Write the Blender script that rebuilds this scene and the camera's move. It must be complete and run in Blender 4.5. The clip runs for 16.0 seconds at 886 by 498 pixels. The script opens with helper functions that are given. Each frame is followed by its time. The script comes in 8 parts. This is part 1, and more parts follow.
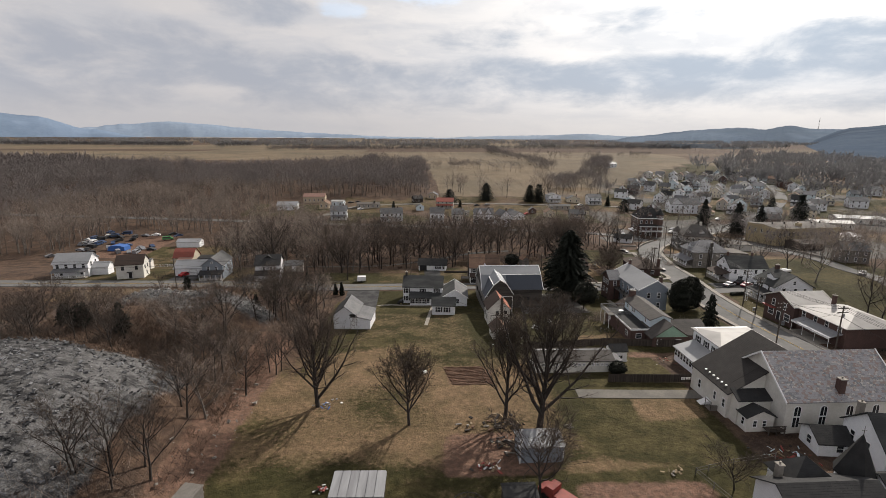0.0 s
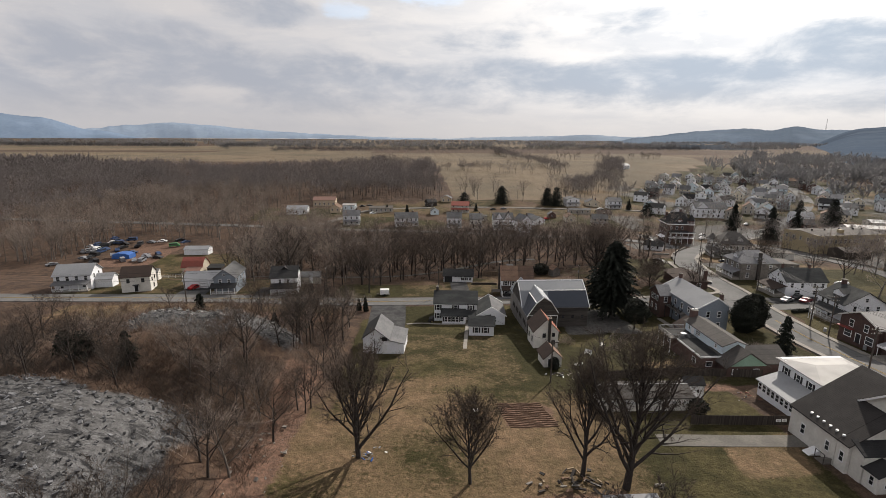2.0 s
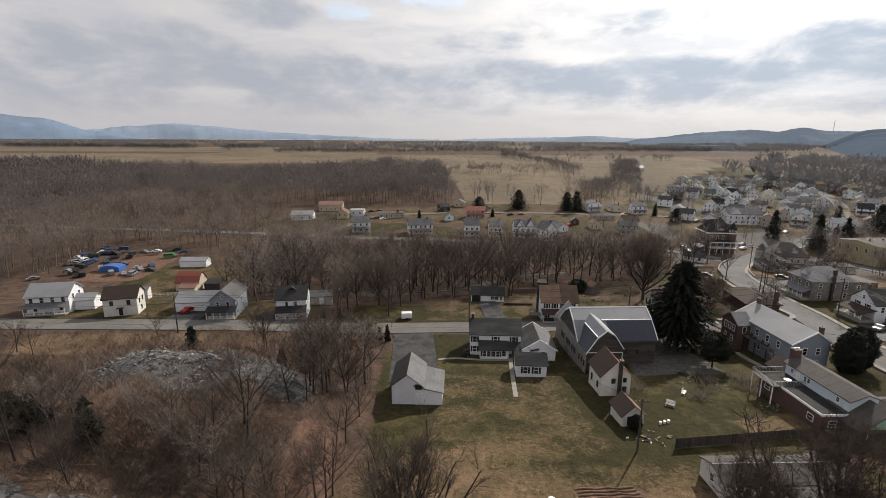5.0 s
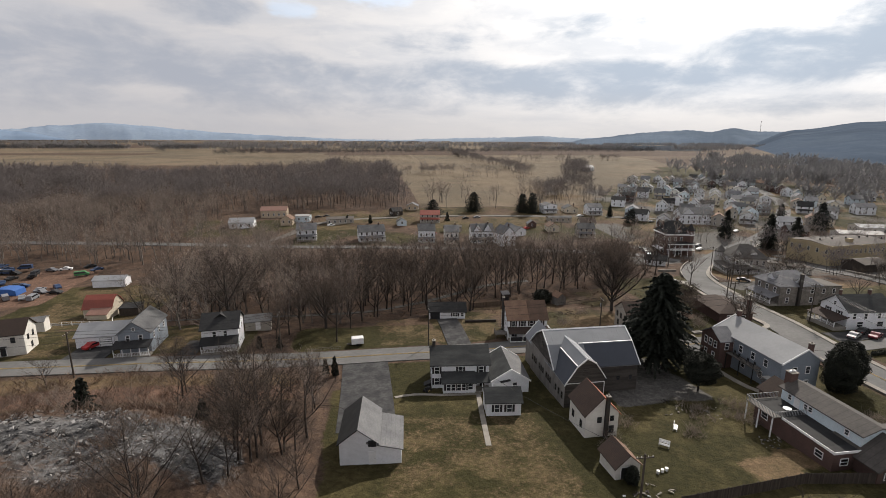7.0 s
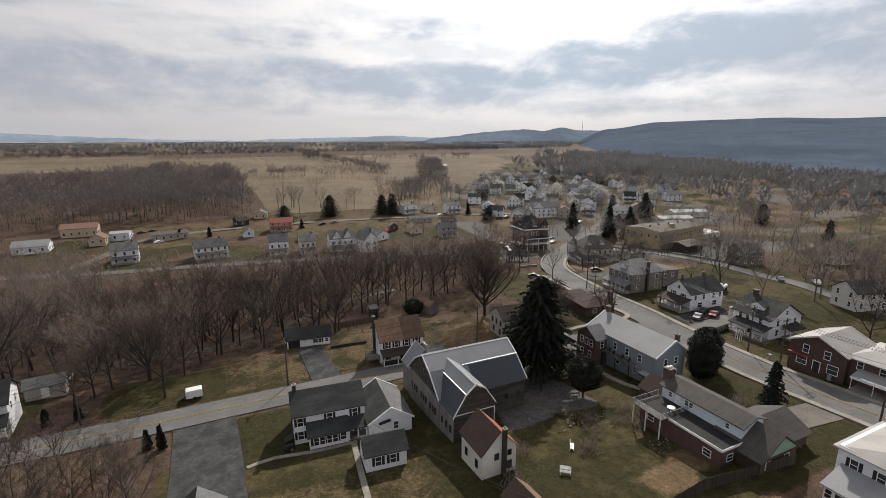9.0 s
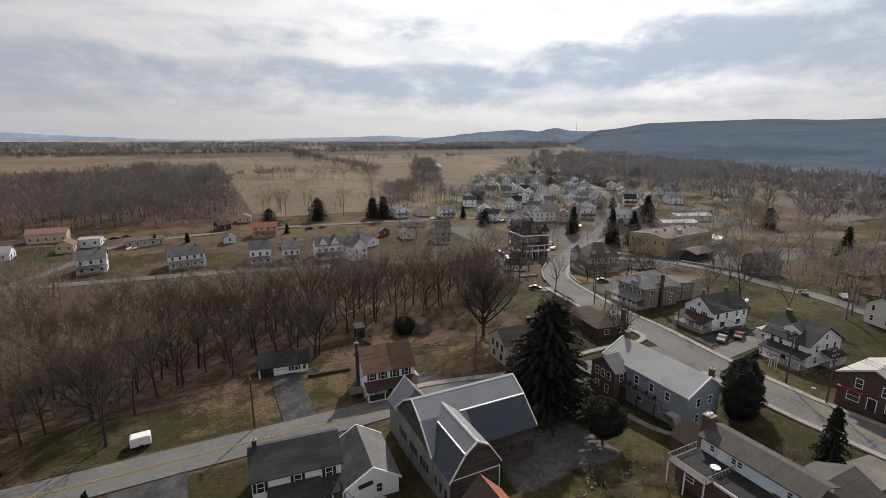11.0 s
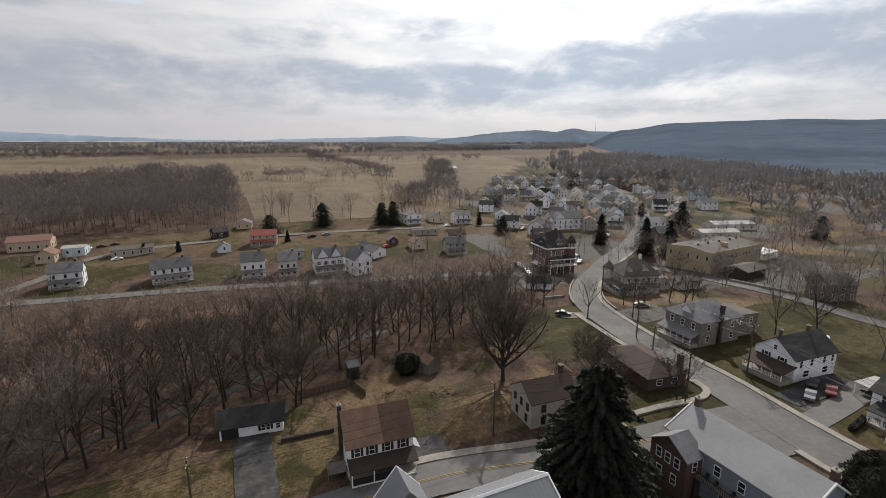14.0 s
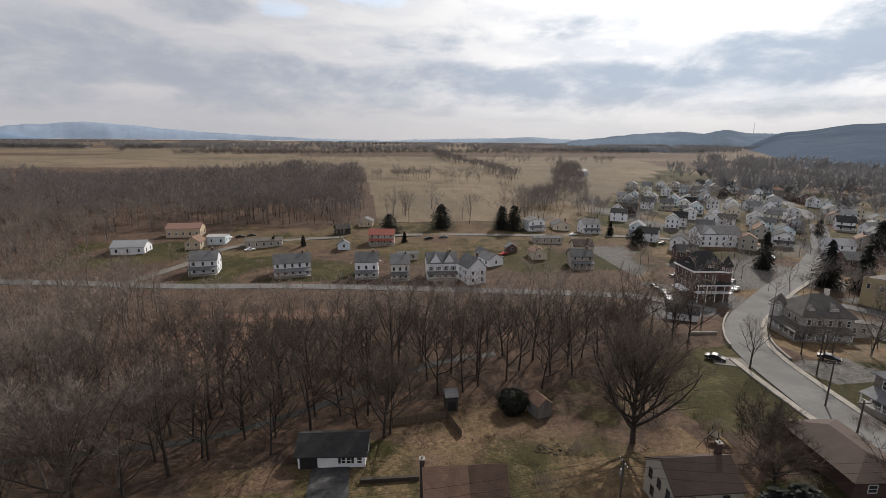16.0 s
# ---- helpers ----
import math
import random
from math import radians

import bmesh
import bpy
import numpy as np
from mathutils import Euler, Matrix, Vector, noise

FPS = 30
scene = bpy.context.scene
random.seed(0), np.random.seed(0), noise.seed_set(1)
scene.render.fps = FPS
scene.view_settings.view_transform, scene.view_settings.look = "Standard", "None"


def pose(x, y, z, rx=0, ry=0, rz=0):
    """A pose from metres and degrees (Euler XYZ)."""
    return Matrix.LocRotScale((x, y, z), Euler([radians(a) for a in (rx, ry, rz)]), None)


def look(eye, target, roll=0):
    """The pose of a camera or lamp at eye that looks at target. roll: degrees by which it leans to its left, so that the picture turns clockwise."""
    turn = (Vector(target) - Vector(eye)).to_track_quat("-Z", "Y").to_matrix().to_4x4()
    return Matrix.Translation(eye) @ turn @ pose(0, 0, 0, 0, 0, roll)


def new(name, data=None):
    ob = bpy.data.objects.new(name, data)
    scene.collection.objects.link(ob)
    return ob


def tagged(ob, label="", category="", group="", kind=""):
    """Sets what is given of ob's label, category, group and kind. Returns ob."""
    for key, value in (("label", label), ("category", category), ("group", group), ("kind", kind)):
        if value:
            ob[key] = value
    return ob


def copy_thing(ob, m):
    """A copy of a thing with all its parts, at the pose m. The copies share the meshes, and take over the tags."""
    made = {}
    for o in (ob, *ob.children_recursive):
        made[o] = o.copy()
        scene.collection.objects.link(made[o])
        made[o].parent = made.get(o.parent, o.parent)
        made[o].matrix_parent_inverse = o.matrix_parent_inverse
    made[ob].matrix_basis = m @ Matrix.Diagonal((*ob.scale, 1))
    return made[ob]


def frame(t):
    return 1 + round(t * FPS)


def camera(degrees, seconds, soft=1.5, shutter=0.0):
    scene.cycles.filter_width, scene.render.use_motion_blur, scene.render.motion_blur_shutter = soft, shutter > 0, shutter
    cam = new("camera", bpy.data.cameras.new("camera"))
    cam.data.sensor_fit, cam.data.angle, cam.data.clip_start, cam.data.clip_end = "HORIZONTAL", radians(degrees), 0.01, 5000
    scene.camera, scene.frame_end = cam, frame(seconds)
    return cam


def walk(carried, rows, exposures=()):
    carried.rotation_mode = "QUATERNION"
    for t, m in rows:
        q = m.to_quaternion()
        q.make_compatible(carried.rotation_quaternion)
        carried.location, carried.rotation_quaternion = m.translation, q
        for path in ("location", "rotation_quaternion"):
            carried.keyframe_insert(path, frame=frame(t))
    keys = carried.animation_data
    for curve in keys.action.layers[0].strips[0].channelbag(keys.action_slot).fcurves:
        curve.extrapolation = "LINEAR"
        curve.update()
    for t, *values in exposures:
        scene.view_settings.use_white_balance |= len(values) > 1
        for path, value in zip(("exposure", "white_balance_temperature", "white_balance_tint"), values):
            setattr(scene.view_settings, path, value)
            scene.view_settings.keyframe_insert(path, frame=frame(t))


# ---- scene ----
cam = camera(85.4, 16.0, soft=0.6)
METRES, EYE, TILT, LEAN, TURN = 124.3, 46.0, 0.0, 0.0, -3.1
ROWS = [
    (0.0, 0.0, 0.0, 0.0, 0.07, -13.32, -0.31),
    (0.5, -0.0184, 0.0258, 0.0004, 0.13, -13.28, -0.32),
    (1.0, -0.0364, 0.0517, 0.0018, 0.21, -13.25, -0.3),
    (1.5, -0.0541, 0.0775, 0.0023, 0.27, -13.23, -0.29),
    (2.0, -0.0721, 0.1035, 0.0024, 0.36, -13.22, -0.3),
    (2.5, -0.0902, 0.1295, 0.0015, 0.42, -13.2, -0.3),
    (3.0, -0.1078, 0.156, -0.0005, 0.49, -13.17, -0.31),
    (3.5, -0.1239, 0.1836, -0.001, 0.52, -13.16, -0.31),
    (4.0, -0.137, 0.2123, -0.0009, 0.56, -13.12, -0.32),
    (6.5, -0.146, 0.3667, 0.0012, 0.49, -13.07, -0.41),
    (7.0, -0.1444, 0.3973, 0.0014, -5.23, -13.04, -0.29),
    (7.5, -0.1426, 0.4276, 0.0015, -13.32, -13.06, -0.09),
    (8.0, -0.1399, 0.4579, 0.0004, -20.98, -13.05, 0.09),
    (8.5, -0.1353, 0.4872, -0.0006, -22.07, -13.06, 0.06),
    (9.0, -0.1269, 0.5151, -0.0009, -22.31, -13.05, 0.1),
    (9.5, -0.1168, 0.5421, -0.0015, -22.48, -13.05, 0.05),
    (10.0, -0.1054, 0.5701, -0.0014, -22.72, -13.04, 0.0),
    (12.5, -0.0413, 0.7128, -0.0023, -23.13, -13.02, -0.1),
    (13.0, -0.0272, 0.7417, -0.0024, -23.15, -13.0, -0.07),
    (13.5, -0.0133, 0.7707, -0.0028, -23.19, -12.97, -0.06),
    (14.0, 0.0007, 0.7997, -0.0019, -21.09, -12.98, -0.1),
    (14.5, 0.0137, 0.8289, -0.0014, -15.24, -12.95, -0.3),
    (15.0, 0.0267, 0.8592, -0.0041, -11.49, -12.91, -0.35),
    (15.5, 0.0372, 0.8893, -0.0048, -8.57, -12.92, -0.49),
    (16.0, 0.0467, 0.92, -0.006, -6.16, -12.94, -0.52),
]
walk(cam, [(t, pose(0, 0, EYE, TILT, LEAN, TURN) @ pose(METRES * x, METRES * y, METRES * z, 90 + pitch, roll, yaw)) for t, x, y, z, yaw, pitch, roll in ROWS], exposures=((0.0, 0.0, 6620, 10), (7.0, 0.0, 6560, 10), (9.0, -0.06, 6520, 10), (12.5, -0.10, 6450, 10), (16.0, -0.08, 6430, 10)))

# ---- light ----
SUN_AZ, SUN_EL = radians(51), radians(35)
SUN_DIR = Vector((math.cos(SUN_AZ) * math.cos(SUN_EL), math.sin(SUN_AZ) * math.cos(SUN_EL), math.sin(SUN_EL)))
sun = new("sun", bpy.data.lights.new("sun", "SUN"))
sun.data.energy, sun.data.angle, sun.data.color = 5.0, radians(1.2), (1.0, 0.93, 0.84)
sun.matrix_world = look((0, 0, 300), Vector((0, 0, 300)) - SUN_DIR)


class Nodes:
    """A short hand for node trees."""

    def __init__(self, tree):
        self.tree = tree
        tree.nodes.clear()

    def node(self, kind, **given):
        n = self.tree.nodes.new(kind)
        for key, value in given.items():
            if key == "attribute_name":
                n.attribute_name = value
            elif key == "sky_type":
                n.sky_type = value
            elif key == "sun_disc":
                n.sun_disc = value
            elif key == "sun_elevation":
                n.sun_elevation = value
            elif key == "sun_rotation":
                n.sun_rotation = value
            else:
                self.wire(value, n.inputs[key.replace("_", " ")])
        return n

    def wire(self, value, socket):
        if isinstance(value, bpy.types.NodeSocket):
            self.tree.links.new(value, socket)
        else:
            if socket.type == "RGBA" and len(value) == 3:
                value = (*value, 1)
            socket.default_value = value

    def math(self, operation, a, b=0.0, c=0.0, clamp=False):
        n = self.tree.nodes.new("ShaderNodeMath")
        n.operation, n.use_clamp = operation, clamp
        for v, s in zip((a, b, c), n.inputs):
            self.wire(v, s)
        return n.outputs[0]

    def vec(self, operation, a, b=(0, 0, 0), scale=None):
        n = self.tree.nodes.new("ShaderNodeVectorMath")
        n.operation = operation
        self.wire(a, n.inputs[0]), self.wire(b, n.inputs[1])
        if scale is not None:
            self.wire(scale, n.inputs["Scale"])
        return n.outputs["Value"] if operation in ("DOT_PRODUCT", "LENGTH") else n.outputs[0]

    def mix(self, f, a, b, blend="MIX"):
        n = self.tree.nodes.new("ShaderNodeMix")
        n.data_type, n.blend_type, n.clamp_factor = "RGBA", blend, True
        for v, s in zip((f, a, b), (n.inputs[0], n.inputs[6], n.inputs[7])):
            self.wire(v, s)
        return n.outputs[2]

    def ramp(self, f, lo, hi, a=0.0, b=1.0):
        n = self.tree.nodes.new("ShaderNodeMapRange")
        n.interpolation_type = "SMOOTHSTEP"
        for v, s in zip((f, lo, hi, a, b), n.inputs):
            self.wire(v, s)
        return n.outputs[0]

    def noise(self, where, scale, detail=3.0, rough=0.55, distort=0.0):
        n = self.tree.nodes.new("ShaderNodeTexNoise")
        for key, v in (("Vector", where), ("Scale", scale), ("Detail", detail), ("Roughness", rough), ("Distortion", distort)):
            self.wire(v, n.inputs[key])
        return n.outputs["Fac"]


world = bpy.data.worlds.new("sky")
scene.world = world
world.use_nodes = True
K = Nodes(world.node_tree)
heaven = K.node("ShaderNodeTexSky", sky_type="NISHITA", sun_disc=False, sun_elevation=SUN_EL, sun_rotation=math.pi / 2 - SUN_AZ).outputs[0]
blue = K.vec("SCALE", heaven, scale=0.10)
way = K.node("ShaderNodeTexCoord").outputs["Generated"]
parts_ = K.node("ShaderNodeSeparateXYZ", Vector=way).outputs
rise = K.math("MAXIMUM", parts_[2], 0.0)
flat = K.vec("SCALE", way, scale=K.math("DIVIDE", 1.0, K.math("ADD", rise, 0.16)))
azim = K.math("ARCTAN2", parts_[0], parts_[1])
elev = K.math("ARCSINE", parts_[2])
big = K.noise(flat, 0.62, 6, 0.55, 0.25)
dome = K.node("ShaderNodeCombineXYZ", X=azim, Y=K.math("MULTIPLY", elev, 2.3), Z=0.0).outputs[0]
puff = K.noise(dome, 7.0, 8, 0.6, 0.35)
tuft = K.noise(dome, 19.0, 6, 0.6, 0.2)
veil = K.noise(K.vec("MULTIPLY", dome, (1.0, 2.6, 1.0)), 3.2, 5, 0.55, 0.4)
# grey cloud banks: azimuth, elevation, half width, half height, weight (degrees)
BANKS = ((-27, 8.6, 9, 2.6, .8), (-12, 6.6, 11, 2.3, .95), (-38, 6.0, 12, 3.4, .7), (-17, 13.2, 5, 1.9, .75), (6.5, 10.3, 4.5, 1.3, .6), (8, 6.6, 9, 2.0, .9), (21.8, 12.0, 4.2, 1.2, .8), (26, 6.1, 14, 2.2, 1.0), (43, 8.0, 9, 2.2, 1.0), (60, 9.6, 15, 3.6, 1.0), (44, 3.4, 10, .8, .6), (60, 4.0, 7, 1.0, .5), (-8, 3.6, 26, 1.0, .5), (-72, 8, 24, 4, .7), (98, 8, 24, 4, .7))
dark = None
for a, e, w, h, k in BANKS:
    u = K.math("DIVIDE", K.math("SUBTRACT", azim, radians(a)), radians(w))
    v = K.math("DIVIDE", K.math("SUBTRACT", elev, radians(e)), radians(h))
    # a soft foot and a crisper top, as on heaped cloud
    v = K.math("MULTIPLY", v, K.ramp(v, -0.4, 0.4, 0.8, 1.2))
    r = K.math("ADD", K.math("MULTIPLY", u, u), K.math("MULTIPLY", v, v))
    blob = K.math("MULTIPLY", K.ramp(r, 2.1, 0.0), k)
    dark = blob if dark is None else K.math("SUBTRACT", K.math("ADD", dark, blob), K.math("MULTIPLY", dark, blob))
high = K.ramp(elev, radians(18), radians(32))
dark = K.math("ADD", K.math("MULTIPLY", dark, K.math("SUBTRACT", 1.0, high)), K.math("MULTIPLY", K.ramp(big, 0.5, 0.72), K.math("MULTIPLY", high, 0.7)))
# torn, fluffy edges
ragged = K.math("ADD", K.math("MULTIPLY", K.math("SUBTRACT", puff, 0.5), 2.5), K.math("MULTIPLY", K.math("SUBTRACT", tuft, 0.5), 0.9))
dark = K.math("MULTIPLY", K.ramp(K.math("ADD", dark, ragged), 0.0, 1.15), 0.95)
near_sun = K.math("MAXIMUM", K.vec("DOT_PRODUCT", way, tuple(SUN_DIR)), 0.0)
glow = K.math("POWER", near_sun, 5.0)
haze = K.ramp(elev, radians(6), radians(0.2))
pale = K.mix(glow, (0.63, 0.612, 0.625), (1.62, 1.60, 1.57))
pale = K.mix(K.ramp(veil, 0.38, 0.68, 0.0, 0.65), pale, K.mix(glow, (0.52, 0.535, 0.585), (0.96, 1.03, 1.12)))
pale = K.mix(K.math("MULTIPLY", K.ramp(tuft, 0.5, 0.72), 0.5), pale, K.mix(glow, (0.70, 0.672, 0.665), (1.75, 1.72, 1.65)))
shade = K.mix(glow, (0.415, 0.44, 0.505), (0.60, 0.73, 0.88))
cloud = K.mix(dark, pale, shade)
cloud = K.mix(K.math("MULTIPLY", haze, 0.6), cloud, K.mix(glow, (0.50, 0.485, 0.50), (0.98, 0.92, 0.86)))
# torn holes with blue behind
gaps = K.math("MULTIPLY", K.ramp(K.math("ADD", big, K.math("MULTIPLY", ragged, 0.12)), 0.46, 0.36), K.ramp(elev, radians(10), radians(15)))
for a, e, w, h in ((1.0, 15.0, 4.2, 1.7), (-8.0, 13.0, 2.8, 1.0)):
    u = K.math("DIVIDE", K.math("SUBTRACT", azim, radians(a)), radians(w))
    v = K.math("DIVIDE", K.math("SUBTRACT", elev, radians(e)), radians(h))
    hole = K.ramp(K.math("ADD", K.math("ADD", K.math("MULTIPLY", u, u), K.math("MULTIPLY", v, v)), K.math("MULTIPLY", ragged, 1.6)), 1.3, 0.2)
    gaps = K.math("MAXIMUM", gaps, hole)
# cloud facing the sun, mostly unseen behind, is whitened to add fill light
facing = K.ramp(K.vec("DOT_PRODUCT", way, tuple(SUN_DIR)), 0.35, -0.6)
cloud = K.vec("SCALE", cloud, scale=K.math("ADD", 1.0, K.math("MULTIPLY", facing, 0.45)))
# unseen sky overhead is dimmed to deepen the shade below
cloud = K.vec("SCALE", cloud, scale=K.ramp(elev, radians(20), radians(40), 1.0, 0.66))
cover = K.mix(K.math("MULTIPLY", gaps, 0.75), cloud, K.mix(0.55, K.vec("SCALE", blue, scale=1.9), pale))
K.node("ShaderNodeOutputWorld", Surface=K.node("ShaderNodeBackground", Color=cover, Strength=1.0).outputs[0])

# ---- materials ----
MATS = {}


def mat(name, a, b=None, scale=1.5, rough=0.8, metal=0.0, bump=0.15, grain=12.0, patch=0.5, boards=None, vary=0.0, spec=0.3, streak=None, rough_tone=0.18, island=0.0, crown=0.0):
    """Two colours mixed in patches, with grain, an optional run of boards or courses, and relief."""
    m = bpy.data.materials.new(name)
    m.use_nodes = True
    k = Nodes(m.node_tree)
    where = k.node("ShaderNodeTexCoord").outputs["Object"]
    if streak:
        where_s = k.node("ShaderNodeMapping", Vector=where, Scale=streak).outputs[0]
    else:
        where_s = where
    info = k.node("ShaderNodeObjectInfo").outputs["Random"]
    where_s = k.vec("ADD", where_s, k.vec("SCALE", (37.0, 11.0, 5.0), scale=info))
    b = b or tuple(v * 0.7 for v in a)
    large = k.ramp(k.noise(where_s, scale, 4, 0.6), 0.35, 0.68)
    small = k.noise(where_s, grain, 3, 0.6)
    colour = k.mix(k.math("MULTIPLY", large, patch), a, b)
    colour = k.mix(1.0, colour, k.node("ShaderNodeCombineColor", Red=k.ramp(small, 0.25, 0.75, 1 - rough_tone, 1 + rough_tone), Green=k.ramp(small, 0.25, 0.75, 1 - rough_tone, 1 + rough_tone), Blue=k.ramp(small, 0.25, 0.75, 1 - rough_tone, 1 + rough_tone)).outputs[0], "MULTIPLY")
    height = small
    if boards:
        axis, size = boards
        run = k.node("ShaderNodeSeparateXYZ", Vector=where).outputs["XYZ".index(axis)]
        saw = k.math("FRACT", k.math("DIVIDE", run, size))
        gap = k.ramp(saw, 0.0, 0.16)
        colour = k.mix(k.math("MULTIPLY", k.math("SUBTRACT", 1.0, gap), 0.45), colour, tuple(v * 0.35 for v in a))
        height = k.math("ADD", k.math("MULTIPLY", small, 0.3), k.math("MULTIPLY", gap, 0.9))
    if vary:
        colour = k.mix(1.0, colour, k.node("ShaderNodeCombineColor", Red=k.ramp(info, 0, 1, 1 - vary, 1 + vary), Green=k.ramp(info, 0, 1, 1 - vary, 1 + vary), Blue=k.ramp(info, 0, 1, 1 - vary, 1 + vary)).outputs[0], "MULTIPLY")
    if island:
        each = k.node("ShaderNodeNewGeometry").outputs["Random Per Island"]
        tone = k.ramp(each, 0, 1, 1 - island, 1 + island)
        colour = k.mix(1.0, colour, k.node("ShaderNodeCombineColor", Red=tone, Green=tone, Blue=tone).outputs[0], "MULTIPLY")
    relief = k.node("ShaderNodeBump", Strength=bump, Distance=0.05, Height=height).outputs[0]
    if crown:
        # a haze of twigs takes the light as a rounded crown does, not blade by blade
        relief = k.vec("NORMALIZE", k.vec("ADD", k.vec("SCALE", relief, scale=1 - crown), (0, 0, crown)))
    shader = k.node("ShaderNodeBsdfPrincipled", Base_Color=colour, Roughness=k.ramp(small, 0.2, 0.8, max(0, rough - 0.1), min(1, rough + 0.1)), Metallic=metal, Normal=relief)
    shader.inputs["Specular IOR Level"].default_value = spec
    surface = shader.outputs[0]
    if crown:
        # light filters through the fine twigs
        thin = k.node("ShaderNodeBsdfTranslucent", Color=colour, Normal=relief).outputs[0]
        both = k.node("ShaderNodeMixShader", Fac=.45)
        k.wire(surface, both.inputs[1]), k.wire(thin, both.inputs[2])
        surface = both.outputs[0]
    k.node("ShaderNodeOutputMaterial", Surface=surface)
    MATS[name] = m
    return m


def rgb(r, g, b):
    """A linear colour from display values 0 to 255."""
    return tuple(((v / 255 + 0.055) / 1.055) ** 2.4 if v > 10 else v / 255 / 12.92 for v in (r, g, b))


WHITE = mat("white_siding", (.72, .73, .76), (.60, .61, .63), .35, .6, boards=("Z", .2), bump=.12, grain=2, patch=.5, vary=.05, rough_tone=.04)
PAINT = mat("white_paint", (.74, .74, .75), (.62, .61, .6), 1.2, .5, grain=3, rough_tone=.04, bump=.05)
CREAM = mat("cream_siding", (.56, .50, .40), (.48, .42, .33), .4, .7, boards=("Z", .2), bump=.15, grain=3, rough_tone=.06)
STUCCO = mat("pale_stucco", (.62, .60, .56), (.48, .46, .42), .35, .85, grain=3, patch=.7, rough_tone=.06)
BEIGE = mat("beige_siding", (.36, .33, .29), (.29, .265, .23), .4, .7, boards=("Z", .2), bump=.12, grain=3, rough_tone=.06)
GREYSIDE = mat("grey_blue_siding", (.22, .25, .29), (.18, .21, .24), .4, .65, boards=("Z", .2), bump=.12, grain=3, rough_tone=.06)
BLUESIDE = mat("pale_blue_siding", (.56, .64, .69), (.48, .56, .61), .4, .65, boards=("Z", .2), bump=.12, grain=3, rough_tone=.05)
GREENSIDE = mat("green_shingle", (.22, .33, .26), (.18, .27, .21), .8, .75, boards=("Z", .25), grain=6)
YELLOW = mat("yellow_stucco", (.36, .295, .185), (.29, .235, .15), .2, .8, grain=3, patch=.6, rough_tone=.07)
TANMETAL = mat("tan_metal_siding", (.46, .37, .27), (.4, .32, .24), .3, .55, boards=("X", .6), grain=4)
BRICK = mat("red_brick", (.098, .060, .052), (.066, .044, .040), .8, .9, boards=("Z", .15), bump=.3, grain=5, vary=.15)
GREYWALL = mat("weathered_grey_paint", (.44, .425, .405), (.33, .316, .30), .4, .8, boards=("Z", .2), bump=.12, grain=3, patch=.7, rough_tone=.07)
STONE = mat("grey_fieldstone", (.20, .18, .16), (.12, .11, .1), 1.2, .9, grain=3, bump=.5, patch=.9)
BARNWOOD = mat("weathered_barn_boards", (.038, .034, .031), (.085, .076, .069), .5, .9, streak=(.25, 1, 2.5), bump=.3, patch=.8, grain=5)
BARNPALE = mat("pale_weathered_boards", (.20, .188, .176), (.13, .122, .115), .6, .9, boards=("Y", .3), streak=(1, 1, .12), bump=.3, patch=.8, grain=5)
FENCEWOOD = mat("dark_fence_boards", (.042, .034, .029), (.07, .058, .05), 2.0, .9, streak=(1, 1, .15), vary=.25)
FENCETAN = mat("tan_fence_boards", (.135, .10, .072), (.09, .068, .05), 2.0, .9, streak=(1, 1, .15), vary=.2)
DECKWOOD = mat("grey_deck_boards", (.17, .155, .14), (.11, .1, .09), 1.0, .85, boards=("X", .15))
NEWWOOD = mat("fresh_lumber", (.27, .205, .13), (.2, .15, .1), 1.5, .8)
SHINGLE = mat("charcoal_shingles", (.035, .036, .038), (.06, .06, .06), .5, .9, boards=("Z", .14), bump=.3, grain=4, patch=.9)
SHGREEN = mat("mossy_dark_shingles", (.028, .030, .031), (.056, .058, .057), .35, .9, boards=("Z", .16), bump=.3, grain=3, patch=.9, streak=(.5, 1, 2))
SHBROWN = mat("brown_shingles", (.215, .134, .092), (.155, .098, .07), .5, .9, boards=("Z", .16), bump=.3, grain=4, patch=.9, vary=.12)
SHDKBROWN = mat("dark_brown_shingles", (.060, .041, .033), (.040, .029, .025), .5, .9, boards=("Z", .16), bump=.3, grain=4, vary=.15)
SHHALL = mat("old_dark_shingles", (.027, .024, .023), (.040, .036, .034), .4, .9, boards=("Z", .16), bump=.3, grain=4, patch=.9)
SHTAUPE = mat("worn_taupe_roofing", (.078, .070, .064), (.055, .05, .047), .4, .85, boards=("Y", 1.1), bump=.1, grain=3, patch=.9)
SHWORN = mat("worn_brown_grey_roofing", (.115, .106, .098), (.082, .076, .071), .4, .9, boards=("Z", .16), bump=.25, grain=4, patch=.9)
SHPALE = mat("weathered_grey_slates", (.19, .19, .198), (.135, .135, .142), .4, .85, boards=("Z", .16), bump=.25, grain=4, patch=.8)
SHBLACK = mat("black_shingles", (.022, .022, .023), (.04, .04, .04), .8, .9, boards=("Z", .14), bump=.4, grain=7, vary=.2)
SHGREY = mat("grey_shingles", (.125, .125, .127), (.085, .085, .09), .4, .9, boards=("Z", .16), bump=.3, grain=4, patch=.8, vary=.3)
RUSTROOF = mat("rusted_red_roof", (.30, .10, .055), (.2, .08, .05), .8, .8, grain=7, patch=.9)
REDROOF = mat("red_metal_roof", (.25, .07, .05), (.2, .06, .045), .5, .55, boards=("X", .45), grain=5)
